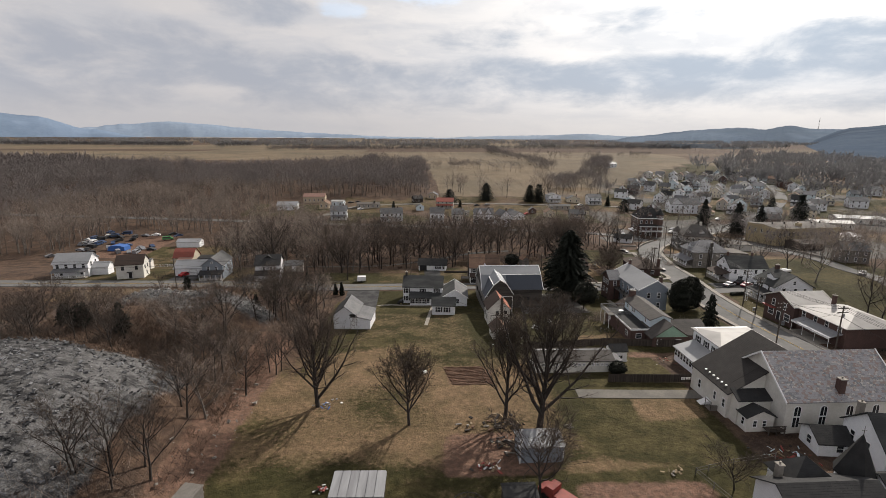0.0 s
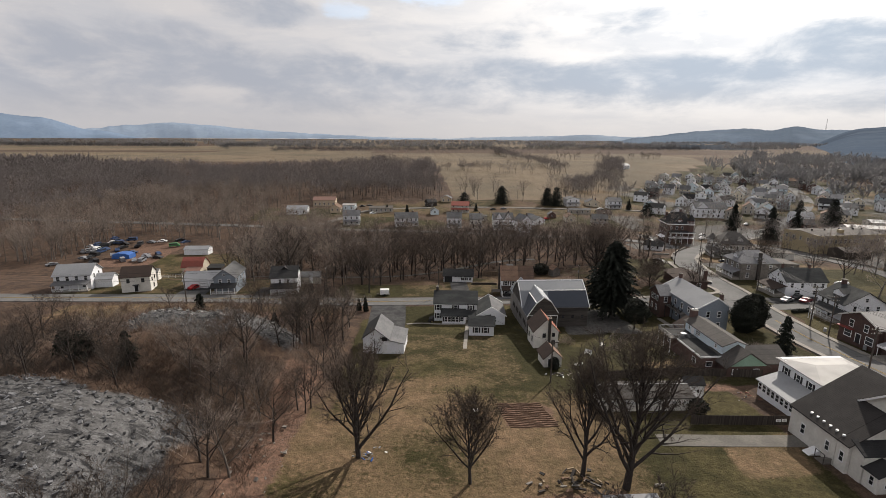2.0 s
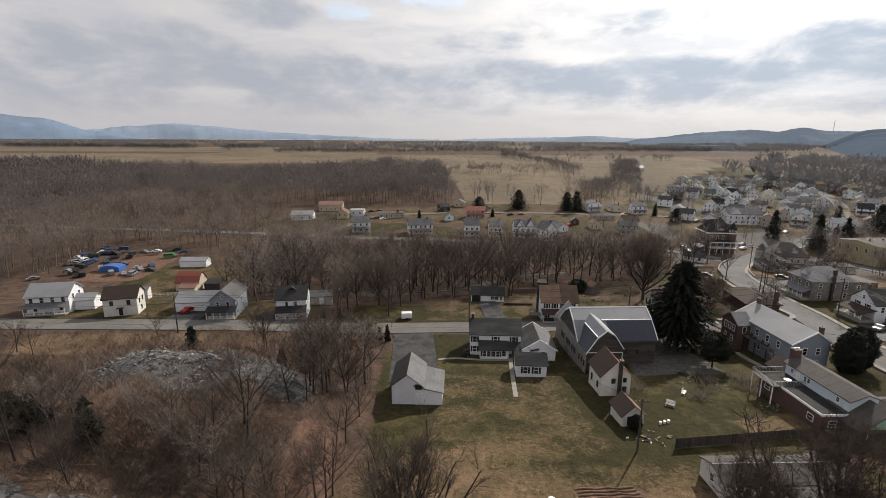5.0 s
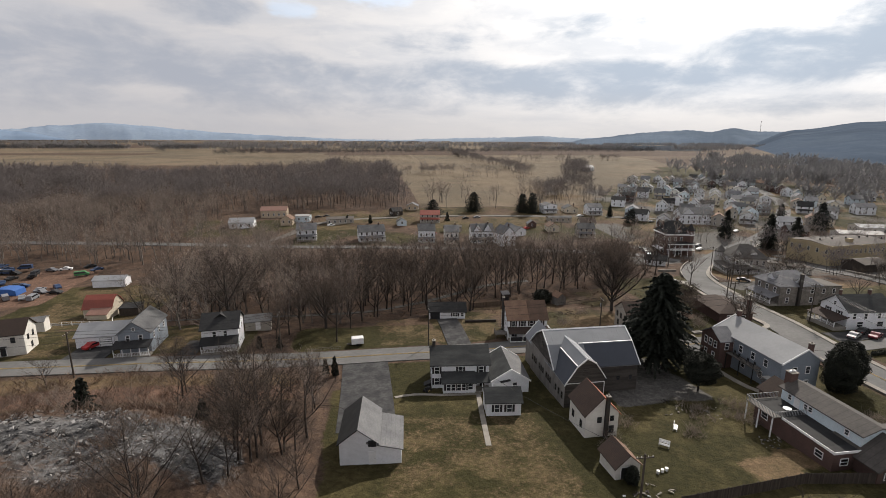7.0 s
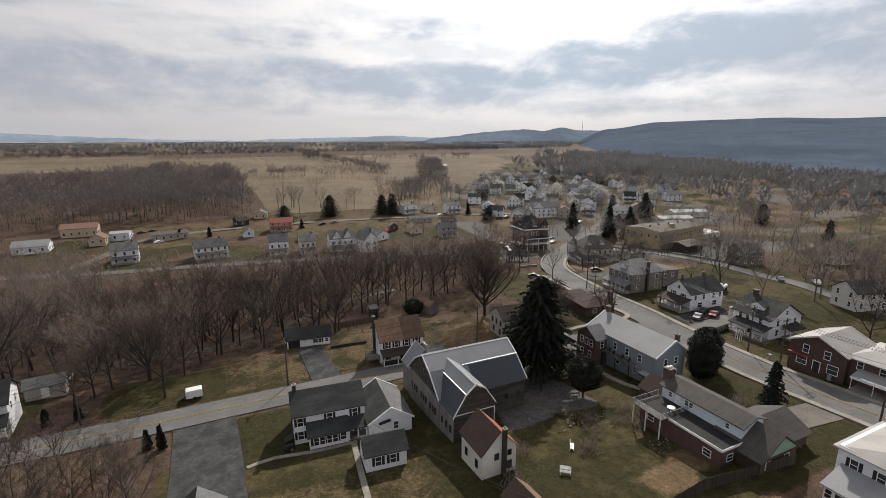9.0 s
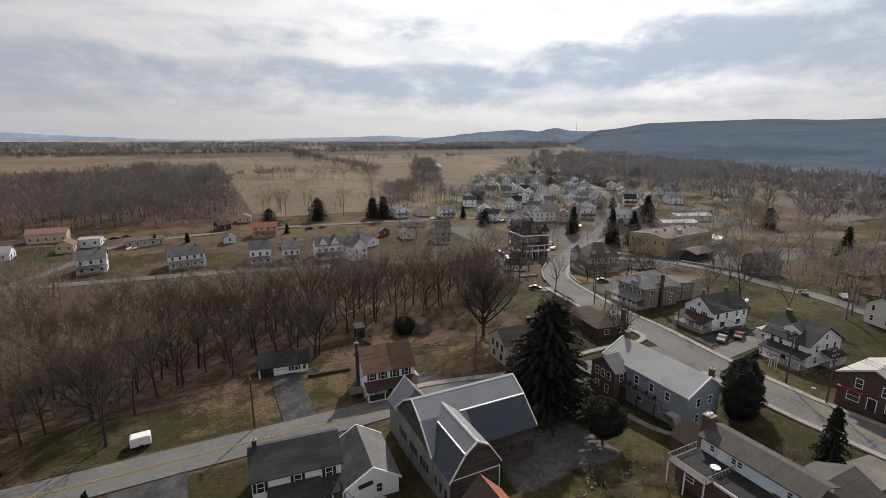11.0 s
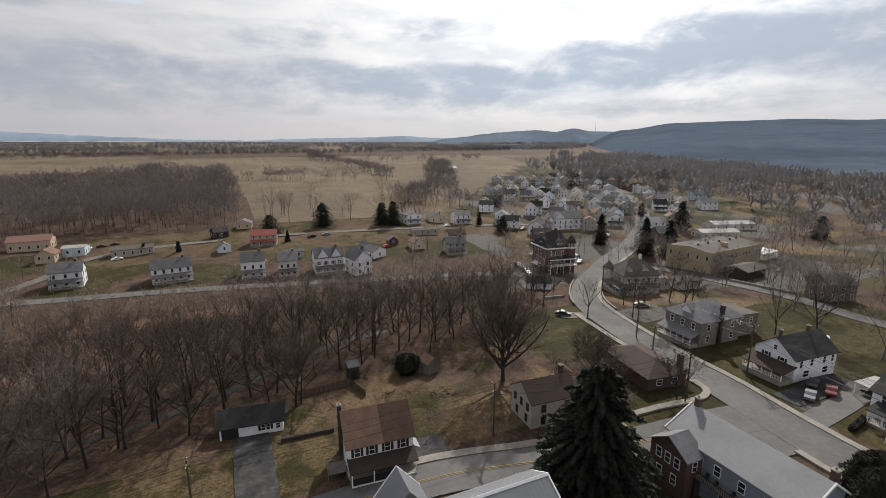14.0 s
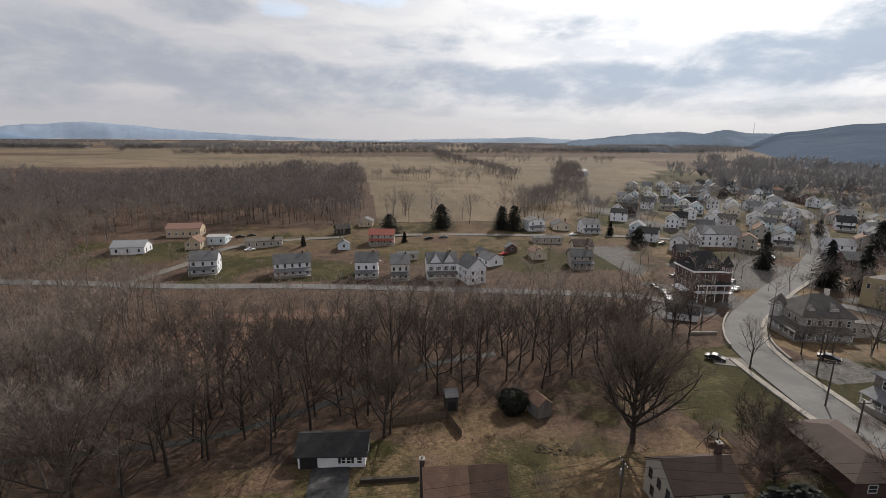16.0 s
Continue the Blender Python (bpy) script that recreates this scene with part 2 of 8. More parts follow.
SALMON = mat("salmon_metal_roof", (.22, .125, .098), (.18, .1, .08), .5, .55, boards=("X", .6), grain=5)
ZINC = mat("grey_metal_roof", (.20, .21, .225), (.165, .175, .19), .2, .5, metal=.2, grain=1, bump=.03, patch=.7, rough_tone=.05)
ZINCDARK = mat("slate_blue_metal_roof", (.055, .062, .078), (.045, .052, .066), .2, .5, metal=.2, grain=1, bump=.03, rough_tone=.05)
TIN = mat("pale_sheet_metal", (.27, .275, .285), (.18, .18, .19), .4, .7, metal=.1, grain=3, patch=.9, streak=(1, .15, 1), rough_tone=.08)
WHITEROOF = mat("white_coated_roof", (.35, .335, .32), (.26, .25, .24), .25, .6, grain=2, patch=.8, rough_tone=.06)
GREYMETAL = mat("pale_grey_roofing", (.27, .275, .285), (.22, .225, .235), .2, .6, grain=2, patch=.8, rough_tone=.06, vary=.1)
GRAVELROOF = mat("brown_gravel_roof", (.105, .092, .082), (.078, .069, .062), .2, .9, grain=4, patch=.9)
CONCRETE = mat("concrete", (.27, .248, .218), (.19, .174, .154), .5, .9, grain=3, patch=.8, rough_tone=.1)
ASPHALT = mat("worn_asphalt", (.147, .144, .141), (.11, .108, .106), .12, .9, grain=1.2, patch=.9, rough_tone=.12, spec=.15)
DRIVE = mat("dark_driveway_asphalt", (.038, .038, .040), (.070, .069, .069), .35, .92, grain=1.5, patch=1.0, spec=.12, rough_tone=.25)
GRAVEL = mat("gravel", (.15, .138, .122), (.105, .098, .088), .3, .95, grain=3, patch=.9)
LINE = mat("yellow_road_paint", (.34, .24, .09), (.22, .17, .09), 1.0, .8, grain=4)
BLACK = mat("black_paint", (.015, .015, .017), (.03, .03, .03), 2, .6)
DARKDOOR = mat("dark_opening", (.02, .02, .022), (.03, .03, .03), 2, .8)
IRON = mat("dark_iron", (.05, .05, .05), (.09, .06, .045), 3, .6, metal=.5)
BARK = mat("grey_brown_bark", (.034, .028, .025), (.054, .045, .04), 2, .95, grain=8, bump=.3, streak=(1, 1, .25))
# pale grey bark and twigs, lightened further for sun on the west woods
BARKGREY = mat("sunlit_pale_grey_bark", (.15, .13, .116), (.095, .082, .073), 2, .95, grain=8, bump=.3, streak=(1, 1, .25))
TWIG = mat("bare_twigs", (.27, .222, .19), (.18, .147, .127), .3, .95, grain=2, bump=0, vary=.2, island=.3, crown=.35)
TWIGDARK = mat("dark_bare_twigs", (.086, .067, .055), (.050, .040, .034), .3, .95, grain=2, bump=0, vary=.3, island=.3, crown=.3)
# these three colours are greyed and cooled to carry the haze of distance
BELT = mat("hazed_distant_belts", (.115, .113, .119), (.085, .084, .09), .02, .95, grain=.1, bump=0, island=.15, crown=.85)
VALLEY = mat("hazed_valley_bare_twigs", (.34, .335, .345), (.27, .266, .276), .012, .95, grain=.1, bump=0, island=.12, crown=.85)
TWIGFAR = mat("hazed_far_bare_twigs", (.216, .190, .180), (.148, .131, .126), .03, .95, grain=.3, bump=0, vary=.1, island=.25, crown=.5)
BIRCH = mat("pale_bark", (.32, .3, .28), (.2, .18, .165), 2, .9, grain=9)
NEEDLE = mat("dark_conifer_needles", (.011, .014, .010), (.019, .022, .015), .5, .9, grain=3, bump=0, patch=.9)
YEW = mat("clipped_evergreen", (.012, .014, .010), (.022, .024, .016), .8, .9, grain=4, bump=0, patch=.9)
SCRUB = mat("russet_scrub", (.125, .083, .060), (.076, .054, .043), .4, .95, grain=3, bump=0, vary=.3, island=.35)
POLEWOOD = mat("weathered_pole_wood", (.060, .050, .042), (.095, .08, .068), 3, .9, streak=(1, 1, .1))
WIRE = mat("black_cable", (.02, .02, .02), (.03, .03, .03), 1, .6)
RUBBER = mat("tyre_rubber", (.015, .015, .015), (.025, .025, .025), 4, .9)
SLATEDARK = mat("dark_slate_rubble", (.118, .119, .124), (.070, .070, .074), .12, .8, grain=2, patch=.9, island=.7)
SLATE = mat("slate_rubble_grey", (.19, .183, .177), (.12, .115, .111), .2, .8, grain=2, patch=.9, island=.55)
BLUETARP = mat("blue_tarpaulin", (.04, .12, .36), (.03, .09, .28), 2, .5)
TERRACOTTA = mat("faded_red_paint", (.24, .05, .04), (.15, .04, .035), 2, .6)


def plain_glass():
    m = bpy.data.materials.new("window_glass")
    m.use_nodes = True
    k = Nodes(m.node_tree)
    where = k.node("ShaderNodeTexCoord").outputs["Object"]
    info = k.node("ShaderNodeObjectInfo").outputs["Random"]
    tone = k.mix(info, (.012, .014, .017), (.05, .055, .06))
    s = k.node("ShaderNodeBsdfPrincipled", Base_Color=tone, Roughness=k.ramp(k.noise(where, 2.0), .3, .7, .03, .12))
    s.inputs["IOR"].default_value = 1.5
    k.node("ShaderNodeOutputMaterial", Surface=s.outputs[0])
    return m


GLASS = plain_glass()


def slate_roof():
    """Hand-laid roof slates: each its own grey, purple or rust."""
    m = bpy.data.materials.new("mottled_roof_slates")
    m.use_nodes = True
    k = Nodes(m.node_tree)
    where = k.node("ShaderNodeTexCoord").outputs["Object"]
    xyz = k.node("ShaderNodeSeparateXYZ", Vector=where).outputs
    flat_ = k.node("ShaderNodeCombineXYZ", X=xyz[0], Y=k.math("MULTIPLY", xyz[2], 1.6), Z=0.0).outputs[0]
    b = k.node("ShaderNodeTexBrick", Vector=flat_, Color1=(.0, .0, .0), Color2=(1, 1, 1), Mortar=(.5, .5, .5), Scale=1.0, Mortar_Size=.012, Brick_Width=.55, Row_Height=.36, Bias=0.0)
    pick = k.math("FRACT", k.math("ADD", k.node("ShaderNodeSeparateColor", Color=b.outputs["Color"]).outputs[0], k.math("MULTIPLY", k.noise(flat_, 1.1, 2), .9)))
    tone = k.mix(k.ramp(pick, .0, .3), (.13, .135, .15), (.24, .235, .25))
    tone = k.mix(k.ramp(pick, .62, .74), tone, (.21, .155, .14))
    tone = k.mix(k.ramp(pick, .84, .93), tone, (.34, .325, .31))
    tone = k.mix(k.math("MULTIPLY", b.outputs["Fac"], .6), tone, (.07, .07, .07))
    h = k.math("SUBTRACT", pick, b.outputs["Fac"])
    s = k.node("ShaderNodeBsdfPrincipled", Base_Color=tone, Roughness=.65, Normal=k.node("ShaderNodeBump", Strength=.35, Distance=.04, Height=h).outputs[0])
    k.node("ShaderNodeOutputMaterial", Surface=s.outputs[0])
    return m


SLATES = slate_roof()


def ground_material():
    """Lawn, dry grass, leaf litter, slate waste and bare earth, by the zones laid on the sheet."""
    m = bpy.data.materials.new("winter_ground")
    m.use_nodes = True
    k = Nodes(m.node_tree)
    where = k.node("ShaderNodeNewGeometry").outputs["Position"]
    zone = k.node("ShaderNodeSeparateColor", Color=k.node("ShaderNodeAttribute", attribute_name="zone").outputs["Color"]).outputs
    other = k.node("ShaderNodeSeparateColor", Color=k.node("ShaderNodeAttribute", attribute_name="cover").outputs["Color"]).outputs
    n1, n2, n3 = k.noise(where, .035, 5, .6), k.noise(where, .22, 4, .6), k.noise(where, 1.6, 4, .65)
    n4 = k.noise(where, 6.0, 2, .6)
    far = k.noise(where, .006, 4, .55)
    edge = k.math("ADD", k.math("MULTIPLY", k.math("SUBTRACT", n2, .5), .55), k.math("MULTIPLY", k.math("SUBTRACT", n3, .5), .45))

    def soft(z):
        return k.ramp(k.math("ADD", z, edge), .38, .62)

    litter = k.mix(k.ramp(n2, .35, .65), (.096, .063, .045), (.054, .038, .030))
    litter = k.mix(k.ramp(n3, .5, .75, 0, .6), litter, (.14, .095, .068))
    lawn = k.mix(k.ramp(k.math("ADD", n2, k.math("MULTIPLY", k.math("SUBTRACT", n1, .5), 1.6)), .44, .68), (.038, .0345, .014), (.070, .058, .026))
    lawn = k.mix(k.ramp(n3, .4, .75, 0, .5), lawn, (.024, .022, .010))
    dry = k.mix(k.ramp(n2, .35, .68), (.165, .112, .068), (.098, .073, .040))
    dry = k.mix(k.ramp(n3, .5, .8, 0, .6), dry, (.19, .125, .083))
    slag = k.mix(k.ramp(n2, .38, .66), (.118, .116, .117), (.070, .068, .067))
    slag = k.mix(k.ramp(n3, .45, .7, 0, .7), slag, (.165, .163, .166))
    # near-black painted in for the shaded gaps between slates
    void_shade = k.noise(k.vec("MULTIPLY", where, (.5, 1.0, 1.0)), .5, 6, .68, .6)
    slag = k.mix(k.ramp(void_shade, .50, .40, 0, .85), slag, (.022, .022, .024))
    slag = k.mix(k.ramp(k.noise(where, .045, 3, .5), .56, .68, 0, .45), slag, (.06, .045, .036))
    earth = k.mix(k.ramp(n3, .35, .7), (.165, .10, .072), (.105, .068, .052))
    # stubble colour, greyed a little for distant haze
    field = k.mix(k.ramp(far, .4, .62), (.166, .128, .088), (.120, .098, .070))
    field = k.mix(k.ramp(n1, .45, .7, 0, .6), field, (.085, .066, .046))
    colour = k.mix(soft(zone[0]), litter, lawn)
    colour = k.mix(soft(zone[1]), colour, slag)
    colour = k.mix(soft(zone[2]), colour, field)
    colour = k.mix(soft(other[1]), colour, dry)
    colour = k.mix(soft(other[0]), colour, earth)
    colour = k.mix(soft(other[2]), colour, k.mix(k.ramp(n3, .3, .7), (.135, .128, .12), (.085, .081, .077)))
    grain = k.math('MULTIPLY', k.ramp(n4, .3, .7, .76, 1.24), k.ramp(k.noise(where, .9, 3, .6), .3, .7, .8, 1.2))
    colour = k.mix(1.0, colour, k.node("ShaderNodeCombineColor", Red=grain, Green=grain, Blue=grain).outputs[0], "MULTIPLY")
    relief = k.node("ShaderNodeBump", Strength=.7, Distance=.3, Height=k.math("ADD", n3, k.math("MULTIPLY", n4, .4))).outputs[0]
    s = k.node("ShaderNodeBsdfPrincipled", Base_Color=colour, Roughness=.95, Normal=relief)
    s.inputs["Specular IOR Level"].default_value = .1
    k.node("ShaderNodeOutputMaterial", Surface=s.outputs[0])
    return m


GROUND = ground_material()


def hazed_ridge_material(name, low, high_, folds=.45):
    """Wooded hills kilometres off, with haze put into their colour and a faint glow."""
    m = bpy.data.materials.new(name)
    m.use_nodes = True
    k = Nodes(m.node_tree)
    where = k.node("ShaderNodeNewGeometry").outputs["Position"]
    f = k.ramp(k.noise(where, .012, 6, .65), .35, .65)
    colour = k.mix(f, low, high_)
    # folds of the hill shaded in with darker colour, and a few pale clearings
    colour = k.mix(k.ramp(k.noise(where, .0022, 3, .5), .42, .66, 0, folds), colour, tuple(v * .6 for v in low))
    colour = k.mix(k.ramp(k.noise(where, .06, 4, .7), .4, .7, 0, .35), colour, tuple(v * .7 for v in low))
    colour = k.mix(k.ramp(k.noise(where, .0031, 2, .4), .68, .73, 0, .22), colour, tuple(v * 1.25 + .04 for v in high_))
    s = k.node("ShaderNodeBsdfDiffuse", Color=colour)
    # faint glow stands in for light scattered by the air
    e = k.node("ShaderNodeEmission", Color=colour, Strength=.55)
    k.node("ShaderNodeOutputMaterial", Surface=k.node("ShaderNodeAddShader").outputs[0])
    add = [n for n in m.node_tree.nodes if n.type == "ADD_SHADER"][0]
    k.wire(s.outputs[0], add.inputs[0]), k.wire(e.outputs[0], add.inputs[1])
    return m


# ---- the lie of the land ----
def lerp(pts, v):
    if v <= pts[0][0]: return pts[0][1]
    for (a, p), (b, q) in zip(pts, pts[1:]):
        if v <= b:
            f = (v - a) / (b - a)
            return p + (q - p) * f
    return pts[-1][1]
def ease(a, b, v):
    f = min(1.0, max(0.0, (v - a) / (b - a)))
    return f * f * (3 - 2 * f)
MID = ((40, .3), (80, 0), (100, -.8), (118, -1.8), (140, -3.7), (158, -4.6), (175, -5.2), (190, -7), (203, -8.4), (235, -8.3), (262, -7.8), (300, -7), (350, -5), (420, -2), (600, 4), (800, 9), (1200, 13), (2000, 15), (5000, 12))
EAST = ((60, .6), (95, 0), (118, -1.4), (155, -2), (175, -2.9), (190, -4.2), (215, -6.2), (245, -7.9), (262, -7.8), (300, -7), (350, -5), (420, -2), (600, 4), (800, 9), (1200, 13), (2000, 15), (5000, 12))
def mound(x, y, cx, cy, rx, ry, h, turn=0.0):
    c, s = math.cos(turn), math.sin(turn)
    u, v = ((x - cx) * c + (y - cy) * s) / rx, ((y - cy) * c - (x - cx) * s) / ry
    r = math.hypot(u, v)
    return h * (1 - ease(.35, 1.0, r)) if r < 1 else 0.0
def gz(x, y):
    z = lerp(MID, y) + (lerp(EAST, y) - lerp(MID, y)) * ease(45, 80, x)
    z += 2.4 * ease(-20, -70, x) * ease(90, 150, y) * (1 - ease(165, 215, y))
    a, b = mound(x, y, -70, 62, 44, 44, 12), mound(x, y, -58, 107, 34, 27, 9.5)
    z += a + max(0, b - .35 * a)
    if b > 0 and y > 84:
        z += b * .09 * (math.sin(x * .37 + y * .11) + math.sin(y * .43 - x * .17) + .6 * math.sin(x * .9) * math.sin(y * .8))
    return z


def smooth_gz(x, y):
    """The lie of the land, with its bends eased."""
    return (2 * gz(x, y) + gz(x - 3, y) + gz(x + 3, y) + gz(x, y - 3) + gz(x, y + 3)) / 6


class Mesh:
    """Gathers the corners and faces of one part."""

    def __init__(self):
        self.v, self.f = [], []

    def box(self, x0, x1, y0, y1, z0, z1):
        n = len(self.v)
        self.v += [(x, y, z) for z in (z0, z1) for y in (y0, y1) for x in (x0, x1)]
        self.f += [tuple(n + i for i in q) for q in ((0, 2, 3, 1), (4, 5, 7, 6), (0, 1, 5, 4), (1, 3, 7, 5), (3, 2, 6, 7), (2, 0, 4, 6))]
        return self

    def prism(self, outline, a, b, axis="y"):
        """A closed outline of (across, up) run along an axis from a to b."""
        n, m = len(self.v), len(outline)
        for s in (a, b):
            self.v += [(p, s, q) if axis == "y" else (s, p, q) for p, q in outline]
        turn = axis == "y"
        lo, hi = list(range(n, n + m)), list(range(n + m, n + 2 * m))
        self.f += [tuple(lo if turn else lo[::-1]), tuple(hi[::-1] if turn else hi)]
        for i in range(m):
            j = (i + 1) % m
            q = (lo[i], hi[i], hi[j], lo[j])
            self.f.append(q if turn else q[::-1])
        return self

    def tube(self, path, radii, sides=6, cap=True):
        n = len(self.v)
        path = [Vector(p) for p in path]
        for i, p in enumerate(path):
            d = (path[min(i + 1, len(path) - 1)] - path[max(i - 1, 0)]).normalized()
            u = d.cross(Vector((0.31, 0.95, 0.11))).normalized()
            w = d.cross(u)
            for s in range(sides):
                a = 2 * math.pi * s / sides
                self.v.append(tuple(p + (u * math.cos(a) + w * math.sin(a)) * radii[i]))
        for i in range(len(path) - 1):
            for s in range(sides):
                t = (s + 1) % sides
                self.f.append((n + i * sides + s, n + i * sides + t, n + (i + 1) * sides + t, n + (i + 1) * sides + s))
        if cap:
            self.f.append(tuple(n + s for s in range(sides))[::-1])
            self.f.append(tuple(n + (len(path) - 1) * sides + s for s in range(sides)))
        return self

    def cylinder(self, x, y, z0, z1, r0, r1=None, sides=10):
        return self.tube([(x, y, z0), (x, y, z1)], [r0, r0 if r1 is None else r1], sides)

    def pyramid(self, x0, x1, y0, y1, z0, z1, ridge=0.0, axis="x", skirt=.15):
        """A hipped roof, with a ridge of that share of its length."""
        n = len(self.v)
        cx, cy = (x0 + x1) / 2, (y0 + y1) / 2
        a, b = ((x1 - x0) / 2 * ridge, 0) if axis == "x" else (0, (y1 - y0) / 2 * ridge)
        self.v += [(x0, y0, z0 - skirt), (x1, y0, z0 - skirt), (x1, y1, z0 - skirt), (x0, y1, z0 - skirt), (x0, y0, z0), (x1, y0, z0), (x1, y1, z0), (x0, y1, z0), (cx - a, cy - b, z1), (cx + a, cy + b, z1)]
        self.f += [tuple(n + i for i in q) for q in ((3, 2, 1, 0), (0, 1, 5, 4), (1, 2, 6, 5), (2, 3, 7, 6), (3, 0, 4, 7))]
        if ridge and axis == "x":
            self.f += [tuple(n + i for i in q) for q in ((4, 5, 9, 8), (5, 6, 9), (6, 7, 8, 9), (7, 4, 8))]
        elif ridge:
            self.f += [tuple(n + i for i in q) for q in ((4, 5, 8), (5, 6, 9, 8), (6, 7, 9), (7, 4, 8, 9))]
        else:
            self.f += [tuple(n + i for i in q) for q in ((4, 5, 8), (5, 6, 8), (6, 7, 8), (7, 4, 8))]
        return self

    def data(self, name, material, smooth=False):
        me = bpy.data.meshes.new(name)
        me.from_pydata(self.v, [], self.f)
        me.materials.append(material)
        if smooth:
            me.polygons.foreach_set("use_smooth", [True] * len(me.polygons))
        me.update()
        return me


def part(name, mesh, material, parent, label="", smooth=False):
    ob = new(name, mesh.data(name, material, smooth) if isinstance(mesh, Mesh) else mesh)
    ob.parent = parent
    return tagged(ob, label)


def thing(name, label, category, x, y, rot=0, z=None, group="", kind=""):
    ob = new(name)
    ob.empty_display_size = .5
    ob.matrix_basis = pose(x, y, smooth_gz(x, y) if z is None else z, 0, 0, rot)
    return tagged(ob, label, category, group, kind)


def single(name, mesh, material, label="", category="", kind="", x=0, y=0, z=0, rot=0, group="", smooth=False):
    ob = new(name, mesh.data(name, material, smooth))
    ob.matrix_basis = pose(x, y, z, 0, 0, rot)
    return tagged(ob, label, category, group, kind)


# ---- the ground, one sheet out to the horizon ----
def lines(fine0, fine1, step, far0, far1, grow):
    out = list(np.arange(fine0, fine1 + .01, step))
    s, v = step, fine1
    while v < far1:
        s *= grow
        v += s
        out.append(min(v, far1))
    s, v = step, fine0
    while v > far0:
        s *= grow
        v -= s
        out.insert(0, max(v, far0))
    return out


def inside(x, y, box):
    x0, x1, y0, y1 = box
    return x0 <= x <= x1 and y0 <= y <= y1


LAWNS = ((62, 92, 151, 166), (-30, 50, 40, 82), (-24, 50, 78, 141), (0, 20, 162, 190), (-14, 46, 138, 152), (20, 80, 95, 150), (-122, -46, 160, 184), (-130, -84, 184, 238), (-58, 150, 292, 392), (70, 104, 178, 216), (92, 100, 100, 128), (118, 156, 144, 178), (112, 176, 98, 190), (30, 66, 163, 176), (76, 92, 164, 178), (-36, 0, 162, 178), (-120, -52, 318, 360), (150, 330, 300, 420), (106, 128, 158, 200), (95, 113, 100, 205), (120, 152, 196, 236), (50, 78, 96, 124), (200, 420, 150, 240))
DRY = ((-30, 24, 63, 96), (-16, 19, 162, 186), (-118, -48, 161, 182), (-20, -6, 86, 100), (37.5, 45.5, 100, 107), (45, 52, 103, 109), (100, 108, 126, 136), (33, 53, 75.4, 79), (37, 50, 69, 76), (-58, 150, 326, 392), (-122, -84, 182, 238), (-110, -30, 136, 150), (-12, 2, 97, 101), (20, 44, 57, 60))
EARTH = ((6, 15.3, 82, 90.5), (20, 40, 44, 55), (-150, -125, 216, 262), (-90, -30, 137, 144), (-35, -28, 50, 104), (45, 53, 93, 96), (-60, -20, 228, 250), (-40, 10, 255, 262), (4, 20, 57, 68))
GRAVELS = ((29, 49, 124, 147), (96, 118, 138, 149), (172, 240, 190, 250), (98, 122, 238, 254), (114, 124, 252, 276), (108, 126, 190, 205), (140, 176, 262, 300))


def soft_in(x, y, box, feather=3.0):
    """One inside a patch, falling off round its rounded, uneven edge."""
    x0, x1, y0, y1 = box
    w = 2.2 * noise.noise((x * .11, y * .11, 17))
    dx, dy = max(x0 + 1.5 - x, x - x1 + 1.5, 0) + w * .5, max(y0 + 1.5 - y, y - y1 + 1.5, 0) + w * .5
    d = math.hypot(max(dx, 0), max(dy, 0))
    return max(0.0, 1 - d / feather)


